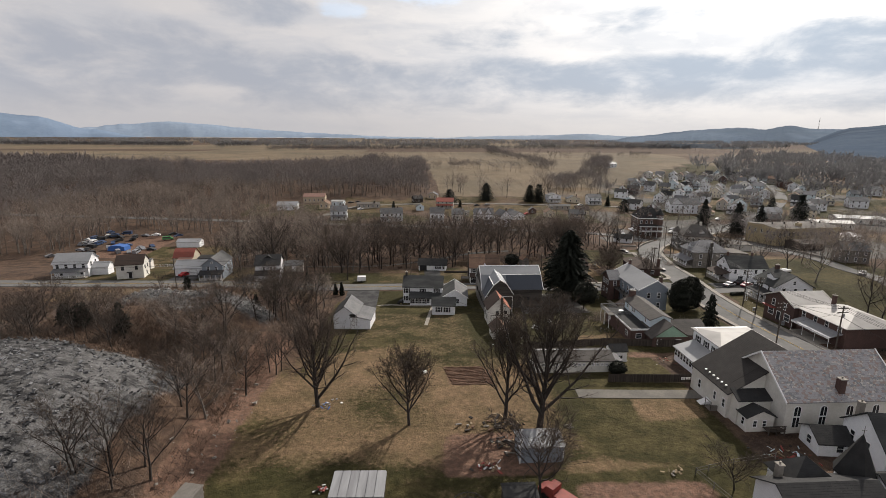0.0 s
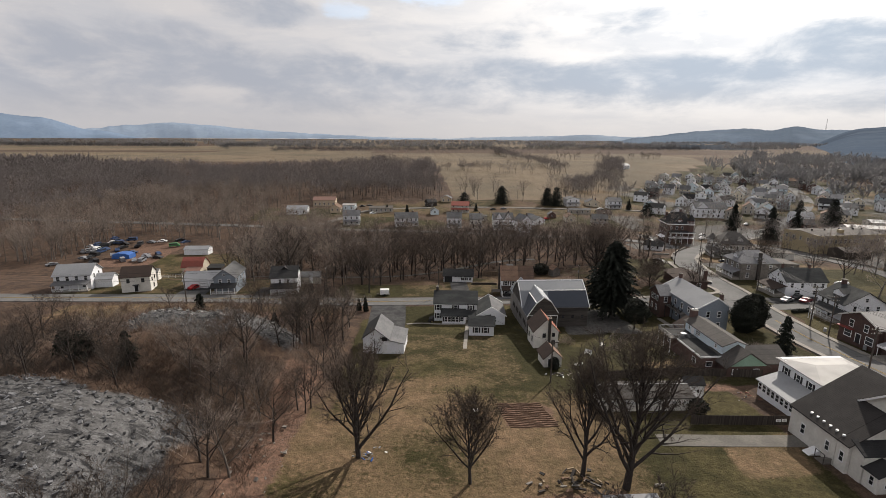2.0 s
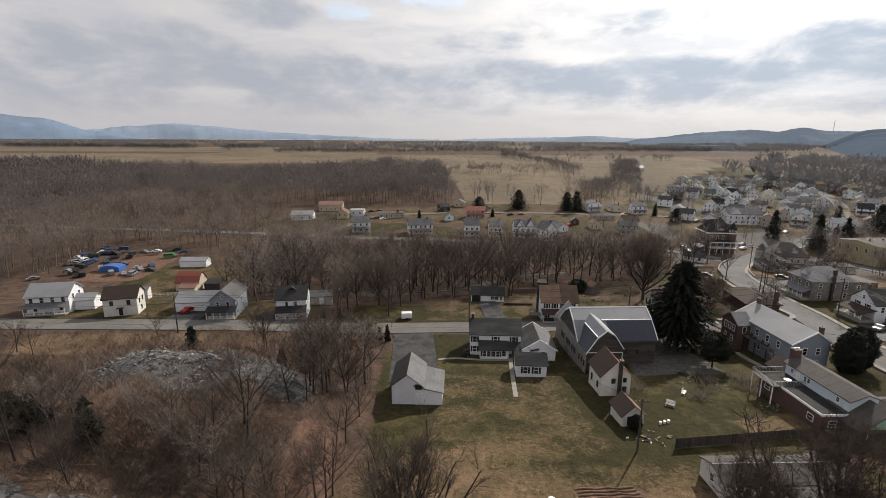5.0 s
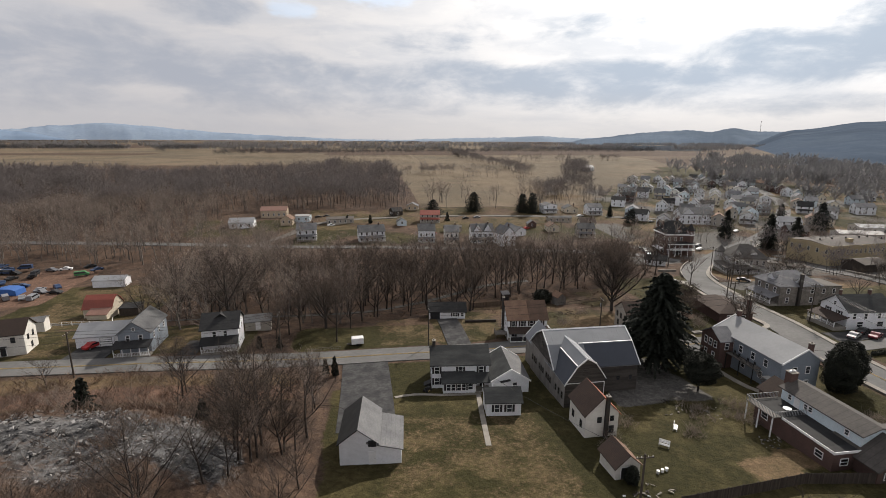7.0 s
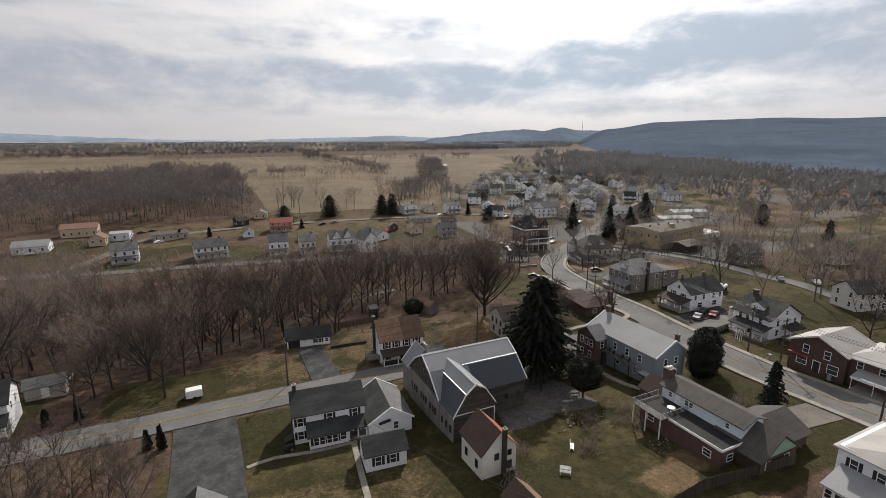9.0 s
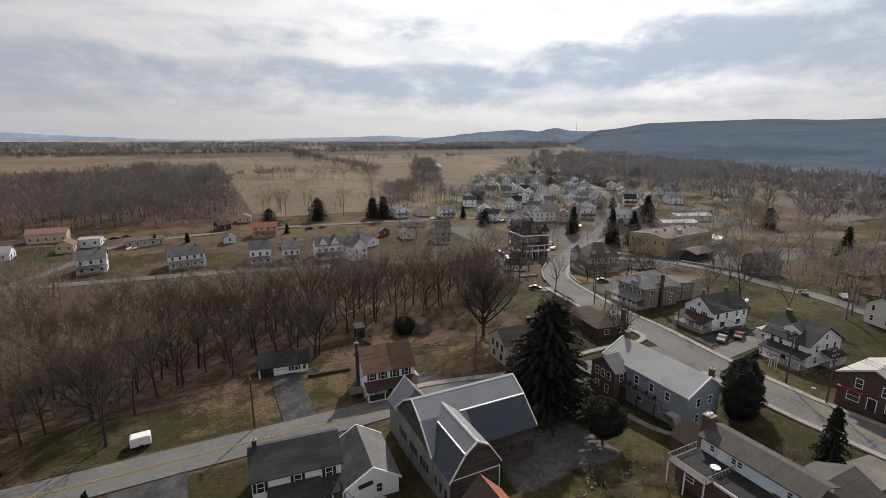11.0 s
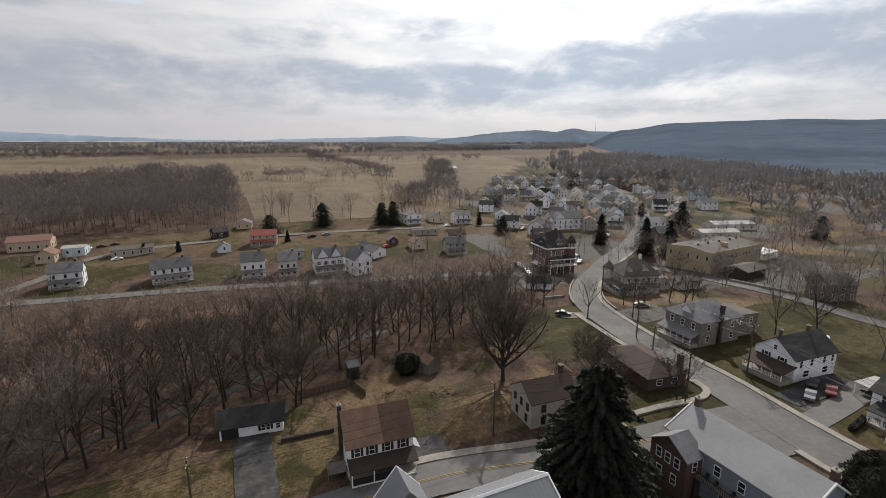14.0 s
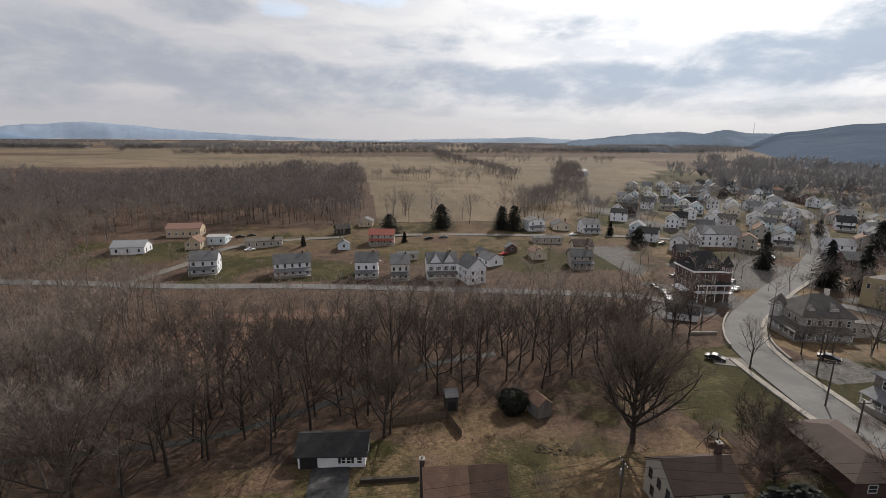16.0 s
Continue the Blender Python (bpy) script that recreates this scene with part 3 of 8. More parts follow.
def zones(x, y):
    lawn = max(soft_in(x, y, b) for b in LAWNS) if y < 430 else 0.0
    dry = .62 * soft_in(x, y, DRY[0], 9) + .3 * noise.noise((x * .06, y * .09, 81)) * soft_in(x, y, (-30, 24, 46, 100), 6) if y < 430 else 0.0
    if y < 66 and -31 < x < 22:
        dry = max(dry, .38 + .3 * noise.noise((x * .05, y * .12, 82)))
    if y < 430:
        dry = max([dry, .46 * soft_in(x, y, (-16, 14, 95, 128), 6)] + [(.5 if y > 160 else .72) * soft_in(x, y, b) for b in DRY[1:]])
    earth = max(.85 * soft_in(x, y, b) for b in EARTH) if y < 430 else 0.0
    gravel = max(soft_in(x, y, b, 1.5) for b in GRAVELS) if y < 430 else 0.0
    h1, h2 = mound(x, y, -70, 62, 44, 44, 12), mound(x, y, -58, 107, 34, 27, 9.5)
    slag = ease(2.6, 6.4, h1 + 2.6 * noise.noise((x * .06, y * .06, 77)) + 1.2 * noise.noise((x * .19, y * .19, 78))) * (1 - ease(76, 88, y + 7 * noise.noise((x * .08, 3, 5)))) + ease(1.2, 5, h2) * ease(94, 108, y) * (.62 + .7 * noise.noise((x * .09, y * .09, 51)))
    if 14 < x < 68 and 162 < y < 207:
        lawn = max(lawn * .6, .42 + .5 * noise.noise((x * .07, y * .07, 23)))
        dry = max(dry, .42 + .5 * noise.noise((x * .05, y * .05, 24)))
    if y > 280:
        lawn *= .62 + .9 * noise.noise((x * .035, y * .035, 27))
    if x > 116 and 186 < y < 480:
        gravel = max(gravel, .34 + .8 * noise.noise((x * .03, y * .03, 29)))
        dry = max(dry, .4 + .8 * noise.noise((x * .04, y * .04, 30)))
    if x < -31.5 and y < 130:
        lawn = dry = 0.0
    field = 0.0
    if y > 395 and x > 20 - (y - 395) * .02:
        field = 1.0 if x < 190 + (y - 395) * .9 else 0.0
    if 150 < x < 430 and 300 < y < 400 + (x - 150) * 1.25:
        field, lawn = 0.0, .75
    if y > 775 + 40 * math.sin(x * .006):
        field = 1.0
    if y > 1000 and math.sin(x * .004 + y * .011) + math.sin(x * .0021 - y * .006 + 2) > .1:
        field = .1
    if x > 360 + y * .12:
        field *= .2 if y < 900 else .5
    return (lawn, min(1, slag), field), (earth, dry, gravel)


def build_ground():
    xs = lines(-150, 250, 2.0, -5200, 5200, 1.13)
    ys = lines(30, 330, 2.0, -1500, 5200, 1.13)
    nx = len(xs)
    verts, z1, z2 = [], [], []
    for y in ys:
        for x in xs:
            z = smooth_gz(x, y)
            z += .35 * (noise.noise((x * .05, y * .05, 0)) + .5 * noise.noise((x * .13, y * .13, 3))) * (.15 if y < 330 else 3)
            a, b = zones(x, y)
            if a[1] > .3:
                z += .22 * a[1] * (noise.noise((x * .3, y * .3, 7)) + .6 * noise.noise((x * .8, y * .8, 1)))
            verts.append((x, y, z))
            z1.append((*a, 1)), z2.append((*b, 1))
    faces = [(j * nx + i, j * nx + i + 1, (j + 1) * nx + i + 1, (j + 1) * nx + i) for j in range(len(ys) - 1) for i in range(nx - 1)]
    me = bpy.data.meshes.new("ground")
    me.from_pydata(verts, [], faces)
    for name, vals in (("zone", z1), ("cover", z2)):
        at = me.attributes.new(name, "FLOAT_COLOR", "POINT")
        at.data.foreach_set("color", np.array(vals, dtype=np.float32).ravel())
    me.materials.append(GROUND)
    me.polygons.foreach_set("use_smooth", [True] * len(faces))
    me.update()
    return tagged(new("ground", me), "winter lawn, leaf litter and stubble fields", "ground", kind="structure")


build_ground()


# ---- roads ----
def bend(points, step=2.0):
    """A smooth line through the points, in even steps."""
    out = []
    for i in range(len(points) - 1):
        p0, p1, p2, p3 = (Vector(points[max(0, min(len(points) - 1, j))]) for j in (i - 1, i, i + 1, i + 2))
        n = max(2, int((p2 - p1).length / step))
        for s in range(n):
            t = s / n
            out.append(.5 * (2 * p1 + (p2 - p0) * t + (2 * p0 - 5 * p1 + 4 * p2 - p3) * t * t + (3 * p1 - p0 - 3 * p2 + p3) * t ** 3))
    return out + [Vector(points[-1])]


def strip(points, lo, hi, lift, depth=.5):
    """A band beside a line, from lo to hi metres to its right, laid on the land, with thickness."""
    m = Mesh()
    across = max(2, int(abs(hi - lo) / 1.5) + 1)
    for i, p in enumerate(points):
        d = (points[min(i + 1, len(points) - 1)] - points[max(i - 1, 0)]).normalized()
        r = Vector((d.y, -d.x))
        base = [p + r * (lo + (hi - lo) * j / (across - 1)) for j in range(across)]
        m.v += [(q.x, q.y, smooth_gz(q.x, q.y) + lift) for q in base]
        m.v += [(base[0].x, base[0].y, smooth_gz(base[0].x, base[0].y) + lift - depth), (base[-1].x, base[-1].y, smooth_gz(base[-1].x, base[-1].y) + lift - depth)]
    w = across + 2
    for i in range(len(points) - 1):
        a, b = i * w, (i + 1) * w
        for j in range(across - 1):
            m.f.append((a + j, a + j + 1, b + j + 1, b + j))
        m.f += [(a + across, a, b, b + across), (a + across - 1, a + across + 1, b + across + 1, b + across - 1)]
    return m


NORTH = bend(((-240, 166), (-150, 159), (-95, 156), (-60, 154.5), (-24, 157), (10, 157), (30, 157.3), (48, 153.5), (66, 149), (86, 146)))
MAIN = bend(((83, 10), (84, 60), (85.2, 96), (86.6, 125), (88.2, 140), (91.4, 157), (94.2, 174), (98.6, 189), (104.6, 206), (112, 220), (125, 234.5), (141, 246.5), (160, 260), (195, 282), (240, 318), (300, 380), (350, 460)))
CROSS = bend(((-300, 330), (-119, 304), (-59, 292), (-6, 285), (62, 271), (104, 260), (122, 243)))
UPPER = bend(((-75, 296), (-62, 318), (-50, 345), (-20, 358), (40, 362), (118, 352.5), (160, 344), (200, 325)))
single("road", strip(NORTH, -3.9, 3.9, .20), ASPHALT, "grey two-lane asphalt village road", "road", "structure")
single("road", strip(MAIN, -4.4, 4.4, .22), ASPHALT, "wide grey asphalt main street", "road", "structure")
single("road", strip(CROSS, -2.7, 2.7, .2), ASPHALT, "narrow asphalt road beyond the creek", "road", "structure")
single("road", strip(UPPER, -2.2, 2.2, .2), GRAVEL, "narrow upper lane", "road", "structure")
single("road", strip(bend(((156, 258), (168, 240), (170, 224), (170, 208), (169, 193), (166, 180), (162, 168), (160, 150), (150, 124))), -3, 3, .2), ASPHALT, "worn asphalt back lane", "road", "structure")
for line, w in ((NORTH, .12), (MAIN[:64], .12)):
    for side in (-.22, .12):
        single("road_marking", strip(line[:-4], side, side + w, .25 if line is NORTH else .27, .03), LINE, "yellow painted centre line", "marking", "structure")
single("pavement", strip(MAIN[:len(MAIN) * 3 // 5], 4.4, 5.8, .36), CONCRETE, "concrete pavement with a raised kerb", "pavement", "structure")
single("pavement", strip([p for p in MAIN if p.y < 137], -5.6, -4.4, .36), CONCRETE, "concrete pavement with a raised kerb", "pavement", "structure")
single("pavement", strip(bend(((97.5, 207), (93.6, 193), (89.6, 177), (88.0, 166), (88.0, 158.5), (86.4, 155), (82, 153.9), (75, 155), (66, 156.2))), -.7, .7, .36), CONCRETE, "concrete kerb walk curving round the corner lawn", "pavement", "structure")
single("pavement", strip([p for p in NORTH if 27 < p.x < 64], -5.6, -3.9, .36), CONCRETE, "concrete pavement along the village road", "pavement", "structure")
single("driveway", strip(bend(((-17.5, 123.5), (-17.6, 138), (-18, 153))), -5, 5.2, .12), DRIVE, "patched dark asphalt driveway", "driveway", "structure")
single("driveway", strip(bend(((5.5, 161), (5.5, 183))), -3, 3, .14), DRIVE, "dark asphalt driveway to the black garage", "driveway", "structure")
single("driveway", strip(bend(((32.5, 161), (32.5, 168))), -3, 3, .14), DRIVE, "short dark asphalt parking strip", "driveway", "structure")
single("driveway", strip(bend(((-80, 158.5), (-80, 169))), -4.5, 4.5, .14), DRIVE, "dark asphalt driveway", "driveway", "structure")
single("driveway", strip(bend(((-58.5, 159), (-58.5, 168))), -2, 2, .14), DRIVE, "dark asphalt driveway", "driveway", "structure")
single("driveway", strip(bend(((93, 208), (103, 202))), -3, 3, .14), GRAVEL, "gravel pull-in beside the street", "driveway", "structure")
single("driveway", strip(bend(((67, 106), (80, 104))), -3, 3, .1), GRAVEL, "grey parking apron by the street", "driveway", "structure")
single("driveway", strip(bend(((97, 147), (106, 147), (116, 149))), -2.6, 2.6, .12), DRIVE, "dark asphalt parking strip between the white houses", "driveway", "structure")
single("driveway", strip(bend(((94, 140.6), (103, 141.4), (111, 142.4))), -2.2, 2.2, .12), ASPHALT, "worn asphalt drive beside the white house", "driveway", "structure")
single("road", strip(bend(((68, 145.5), (78, 144.2), (88, 143))), -6.5, 7.5, .18), ASPHALT, "grey asphalt flare where the village road meets the street", "road", "structure")
single("driveway", strip(bend(((29, 78.2), (38, 77.6), (46, 77.2), (53.5, 76.8))), -1.5, 1.5, .07), GRAVEL, "pale gravel drive beside the board fence", "driveway", "structure")
single("path", strip(bend(((4.4, 134.6), (3.1, 125), (2.0, 116))), -.45, .45, .1), CONCRETE, "pale concrete garden path", "path", "structure")
single("path", strip(bend(((-12, 135.5), (-8, 136.2), (-2, 135), (5, 134.6))), -.4, .4, .1), CONCRETE, "curved concrete garden path", "path", "structure")
single("path", strip(bend(((58, 136), (58.3, 128), (61, 122))), -.6, .6, .1), CONCRETE, "concrete walk beside the duplex", "path", "structure")
single("creek", strip(bend(((-140, 196), (-80, 192), (-24, 195), (-5, 202), (8, 209), (26, 220), (44, 224))), -1.1, 1.1, .04, .3), mat("dark_creek_water", (.02, .022, .02), (.045, .04, .033), 1.5, .6, bump=.3, grain=2), "shallow dark creek between wooded banks", "creek", "structure")

furrows = Mesh()
for i in range(13):
    y = 82.6 + i * .62
    path = [(6.4 + j * .9 - .12 * i, y + .12 * math.sin(j * 1.7 + i), smooth_gz(6 + j * .9, y) + .06 + .03 * math.sin(j * 2.3 + 5 * i)) for j in range(10)]
    furrows.tube(path, [.13 + .03 * math.sin(j + i) for j in range(10)], 6)
single("garden_bed", furrows, mat("tilled_red_earth", (.20, .126, .088), (.135, .088, .064), .8, .95, bump=.5, grain=5), "tilled bed of reddish earth in rows", "garden bed", "structure")

# ---- kit for buildings: fronts look along -y of their own frame ----
SHARED = {}


def shared(key, make, material):
    if key not in SHARED:
        SHARED[key] = make().data(key[0], material)
    return SHARED[key]


def gable(h, rise):
    return ((0, h), (.5, h + rise), (1, h))


def gambrel(h, mid, top):
    return ((0, h), (.24, mid), (.5, top), (.76, mid), (1, h))


def lean(h0, h1):
    return ((0, h0), (1, h1))


def block(parent, box, prof, axis, wall, roof, over=.35, thick=.17, fascia=None, deep=1.2, roof2=None, ribs=0.0, ends=(0, 1)):
    """Walls under a roof whose outline is prof, with its ridge along the axis."""
    x0, x1, y0, y1 = box
    lo, hi, a, b = (y0, y1, x0, x1) if axis == "x" else (x0, x1, y0, y1)
    way_ = "x" if axis == "x" else "y"
    pts = [(lo + (hi - lo) * f, z) for f, z in prof]
    if wall:
        part("wall", Mesh().prism([(lo, -deep)] + pts + [(hi, -deep)], a, b, way_), wall, parent)
    if not roof:
        return
    # the eaves carry on outwards along their own slope
    (p0, q0), (p1, q1) = pts[0], pts[1]
    (p3, q3), (p2, q2) = pts[-1], pts[-2]
    start = (p0 - over, q0 - over * (q1 - q0) / (p1 - p0))
    end = (p3 + over, q3 - over * (q2 - q3) / (p3 - p2))
    line = [start] + pts[1:-1] + [end] if len(pts) > 2 else [start, end]
    if len(line) == 2:
        halves = [line]
    else:
        top = max(range(len(line)), key=lambda i: line[i][1])
        halves = [line[:top + 1], line[top:]]
    for i, half in enumerate(halves):
        m = Mesh()
        m.prism(half + [(p, q + thick) for p, q in half[::-1]], a - over, b + over, way_)
        if ribs:
            n = int((b - a + 2 * over) / ribs)
            for j in range(n):
                s = a - over + (j + .5) * (b - a + 2 * over) / n
                m.prism([(p, q + thick * .9) for p, q in half] + [(p, q + thick + .045) for p, q in half[::-1]], s - .025, s + .025, way_)
        part("roof", m, roof2 if roof2 and i else roof, parent)
    if fascia:
        for s in [(a - over, b + over)[e] for e in ends]:
            m = Mesh()
            m.prism([(p, q - .06) for p, q in line] + [(p, q + thick + .09) for p, q in line[::-1]], s - .09, s + .09, way_)
            part("fascia", m, fascia, parent)


def frame_mesh(w, h):
    m = Mesh()
    for x0, x1, z0, z1 in ((-w / 2 - .09, -w / 2, -.1, h + .1), (w / 2, w / 2 + .09, -.1, h + .1), (-w / 2, w / 2, h, h + .12), (-w / 2 - .04, w / 2 + .04, -.12, 0), (-w / 2, w / 2, h * .5 - .03, h * .5 + .03)):
        m.box(x0, x1, -.075, .02, z0, z1)
    return m


def far_window(w, h):
    """Frame and pane in one small mesh, for houses a long way off."""
    m = Mesh().box(-w / 2 - .1, w / 2 + .1, -.05, .02, -.1, h + .1)
    m.box(-w / 2, w / 2, -.07, -.04, 0, h)
    me = m.data("window", PAINT)
    me.materials.append(GLASS)
    me.polygons.foreach_set("material_index", [0] * 6 + [1] * 6)
    return me


def window(parent, x, y, z, rot, w=.9, h=1.5, shutter=None, trim=None):
    trim = trim or PAINT
    if parent.location.y > 225 and not shutter:
        if ("far", w, h) not in SHARED:
            SHARED["far", w, h] = far_window(w, h)
        ob = part("window", SHARED["far", w, h], None, parent)
        ob.matrix_basis = pose(x, y, z, 0, 0, rot)
        return ob
    ob = part("window", shared(("window", w, h, trim.name), lambda: frame_mesh(w, h), trim), None, parent)
    ob.matrix_basis = pose(x, y, z, 0, 0, rot)
    part("pane", shared(("pane", w, h), lambda: Mesh().box(-w / 2, w / 2, -.03, .01, 0, h), GLASS), None, ob)
    if shutter:
        for s in (-1, 1):
            sh = part("shutter", shared(("shutter", w, h, shutter.name), lambda: Mesh().box(-.2, .2, -.06, .02, -.02, h + .02), shutter), None, ob)
            sh.location = (s * (w / 2 + .31), 0, 0)
    return ob


def on_face(box, face, f):
    x0, x1, y0, y1 = box
    return {"f": (x0 + (x1 - x0) * f, y0, 0), "b": (x0 + (x1 - x0) * f, y1, 180), "l": (x0, y1 - (y1 - y0) * f, -90), "r": (x1, y0 + (y1 - y0) * f, 90)}[face]


def windows(parent, box, face, where, z, w=.9, h=1.5, shutter=None, trim=None):
    if isinstance(where, int):
        where = [(i + .5) / where for i in range(where)]
    for f in where:
        x, y, rot = on_face(box, face, f)
        window(parent, x, y, z, rot, w, h, shutter, trim)


def door(parent, box, face, f, material, w=1.0, h=2.05, z=.1):
    x, y, rot = on_face(box, face, f)
    m = Mesh().box(-w / 2, w / 2, -.05, .02, z, z + h)
    ob = part("door", m, material, parent)
    ob.matrix_basis = pose(x, y, 0, 0, 0, rot)
    fr = Mesh()
    for x0, x1, z0, z1 in ((-w / 2 - .12, -w / 2, z, z + h + .12), (w / 2, w / 2 + .12, z, z + h + .12), (-w / 2, w / 2, z + h, z + h + .12)):
        fr.box(x0, x1, -.08, .02, z0, z1)
    part("door_frame", fr, PAINT, ob)
    part("door_handle", Mesh().box(w / 2 - .14, w / 2 - .08, -.11, -.04, z + h * .46, z + h * .5), IRON, ob)
    return ob


def garage_door(parent, box, face, f, w=2.6, h=2.2, material=None):
    x, y, rot = on_face(box, face, f)
    ob = part("garage_door", Mesh().box(-w / 2, w / 2, -.05, .02, 0, h), material or PAINT, parent)
    ob.matrix_basis = pose(x, y, 0, 0, 0, rot)
    for i in range(4):
        part("panel", shared(("panel", w, h), lambda: Mesh().box(-w / 2 + .06, w / 2 - .06, -.075, -.045, .05, h / 4 - .05), material or PAINT), None, ob).location = (0, 0, i * h / 4)


def chimney(parent, x, y, z0, z1, w=.7, material=None):
    m = Mesh().box(x - w / 2, x + w / 2, y - w / 2, y + w / 2, z0, z1)
    c = part("chimney", m, material or BRICK, parent)
    part("chimney_cap", Mesh().box(x - w / 2 - .08, x + w / 2 + .08, y - w / 2 - .08, y + w / 2 + .08, z1, z1 + .14), CONCRETE, c)
    part("flue", Mesh().cylinder(x, y, z1 + .14, z1 + .45, .13, sides=8), CONCRETE, c)


def porch(parent, box, h, high, face, posts, roof, floor=.35, post=None, rail=True, wall=None):
    """A roofed porch against the house: face is the side that looks out."""
    x0, x1, y0, y1 = box
    post = post or PAINT
    part("porch_floor", Mesh().box(x0, x1, y0, y1, -1.0, floor), CONCRETE, parent)
    axis, prof = {"f": ("x", lean(h, high)), "b": ("x", lean(high, h)), "l": ("y", lean(h, high)), "r": ("y", lean(high, h))}[face]
    block(parent, box, prof, axis, None, roof, over=.25, thick=.15)
    spots = []
    for i in range(posts):
        f = i / (posts - 1)
        p = {"f": (x0 + .1 + (x1 - x0 - .2) * f, y0 + .1), "b": (x0 + .1 + (x1 - x0 - .2) * f, y1 - .1), "l": (x0 + .1, y0 + .1 + (y1 - y0 - .2) * f), "r": (x1 - .1, y0 + .1 + (y1 - y0 - .2) * f)}[face]
        spots.append(p)
        part("post", shared(("post", h, floor, post.name), lambda: Mesh().box(-.08, .08, -.08, .08, floor, h), post), None, parent).location = (*p, 0)
    if rail:
        m = Mesh()
        (ax, ay), (bx, by) = spots[0], spots[-1]
        for z in (floor + .15, floor + .85):
            m.box(min(ax, bx) - .03, max(ax, bx) + .03, min(ay, by) - .03, max(ay, by) + .03, z, z + .07)
        n = int((abs(bx - ax) + abs(by - ay)) / .3)
        for i in range(n):
            px, py = ax + (bx - ax) * (i + .5) / n, ay + (by - ay) * (i + .5) / n
            m.box(px - .025, px + .025, py - .025, py + .025, floor + .2, floor + .87)
        part("railing", m, post, parent)


def dormer(parent, x, y, z, rot, w, h, rise, deep, wall, roof, n=1):
    ob = part("dormer", Mesh().prism([(-w / 2, 0), (-w / 2, h), (0, h + rise), (w / 2, h), (w / 2, 0)], 0, deep, "y"), wall, parent)
    ob.matrix_basis = pose(x, y, z, 0, 0, rot)
    line = [(-w / 2 - .2, h - .4 * rise / w), (0, h + rise), (w / 2 + .2, h - .4 * rise / w)]
    part("dormer_roof", Mesh().prism(line + [(p, q + .12) for p, q in line[::-1]], -.25, deep, "y"), roof, ob)
    for i in range(n):
        px = ((i + .5) / n - .5) * w * .8
        fr = part("dormer_window", shared(("dormer_window", .7, 1.0), lambda: frame_mesh(.7, 1.0), PAINT), None, ob)
        fr.location = (px, -.01, h * .25)
    return ob


def canted(parent, x, y, z, r, z1, top, wall, roof, sides=8):
    """A round corner tower with a pointed cap."""
    m = Mesh().cylinder(x, y, z, z1, r, sides=sides)
    t = part("turret", m, wall, parent)
    part("turret_roof", Mesh().tube([(x, y, z1 - .1), (x, y, z1 + .1), (x, y, top)], [r + .3, r + .3, .03], sides), roof, t)
    for i in range(sides):
        a = 2 * math.pi * (i + .5) / sides
        if math.sin(a) < .3:
            w = part("turret_window", shared(("turret_window", .6, 1.3), lambda: frame_mesh(.6, 1.3), PAINT), None, t)
            w.matrix_basis = pose(x + r * .94 * math.cos(a), y + r * .94 * math.sin(a), z1 - 2.0, 0, 0, math.degrees(a) + 90)


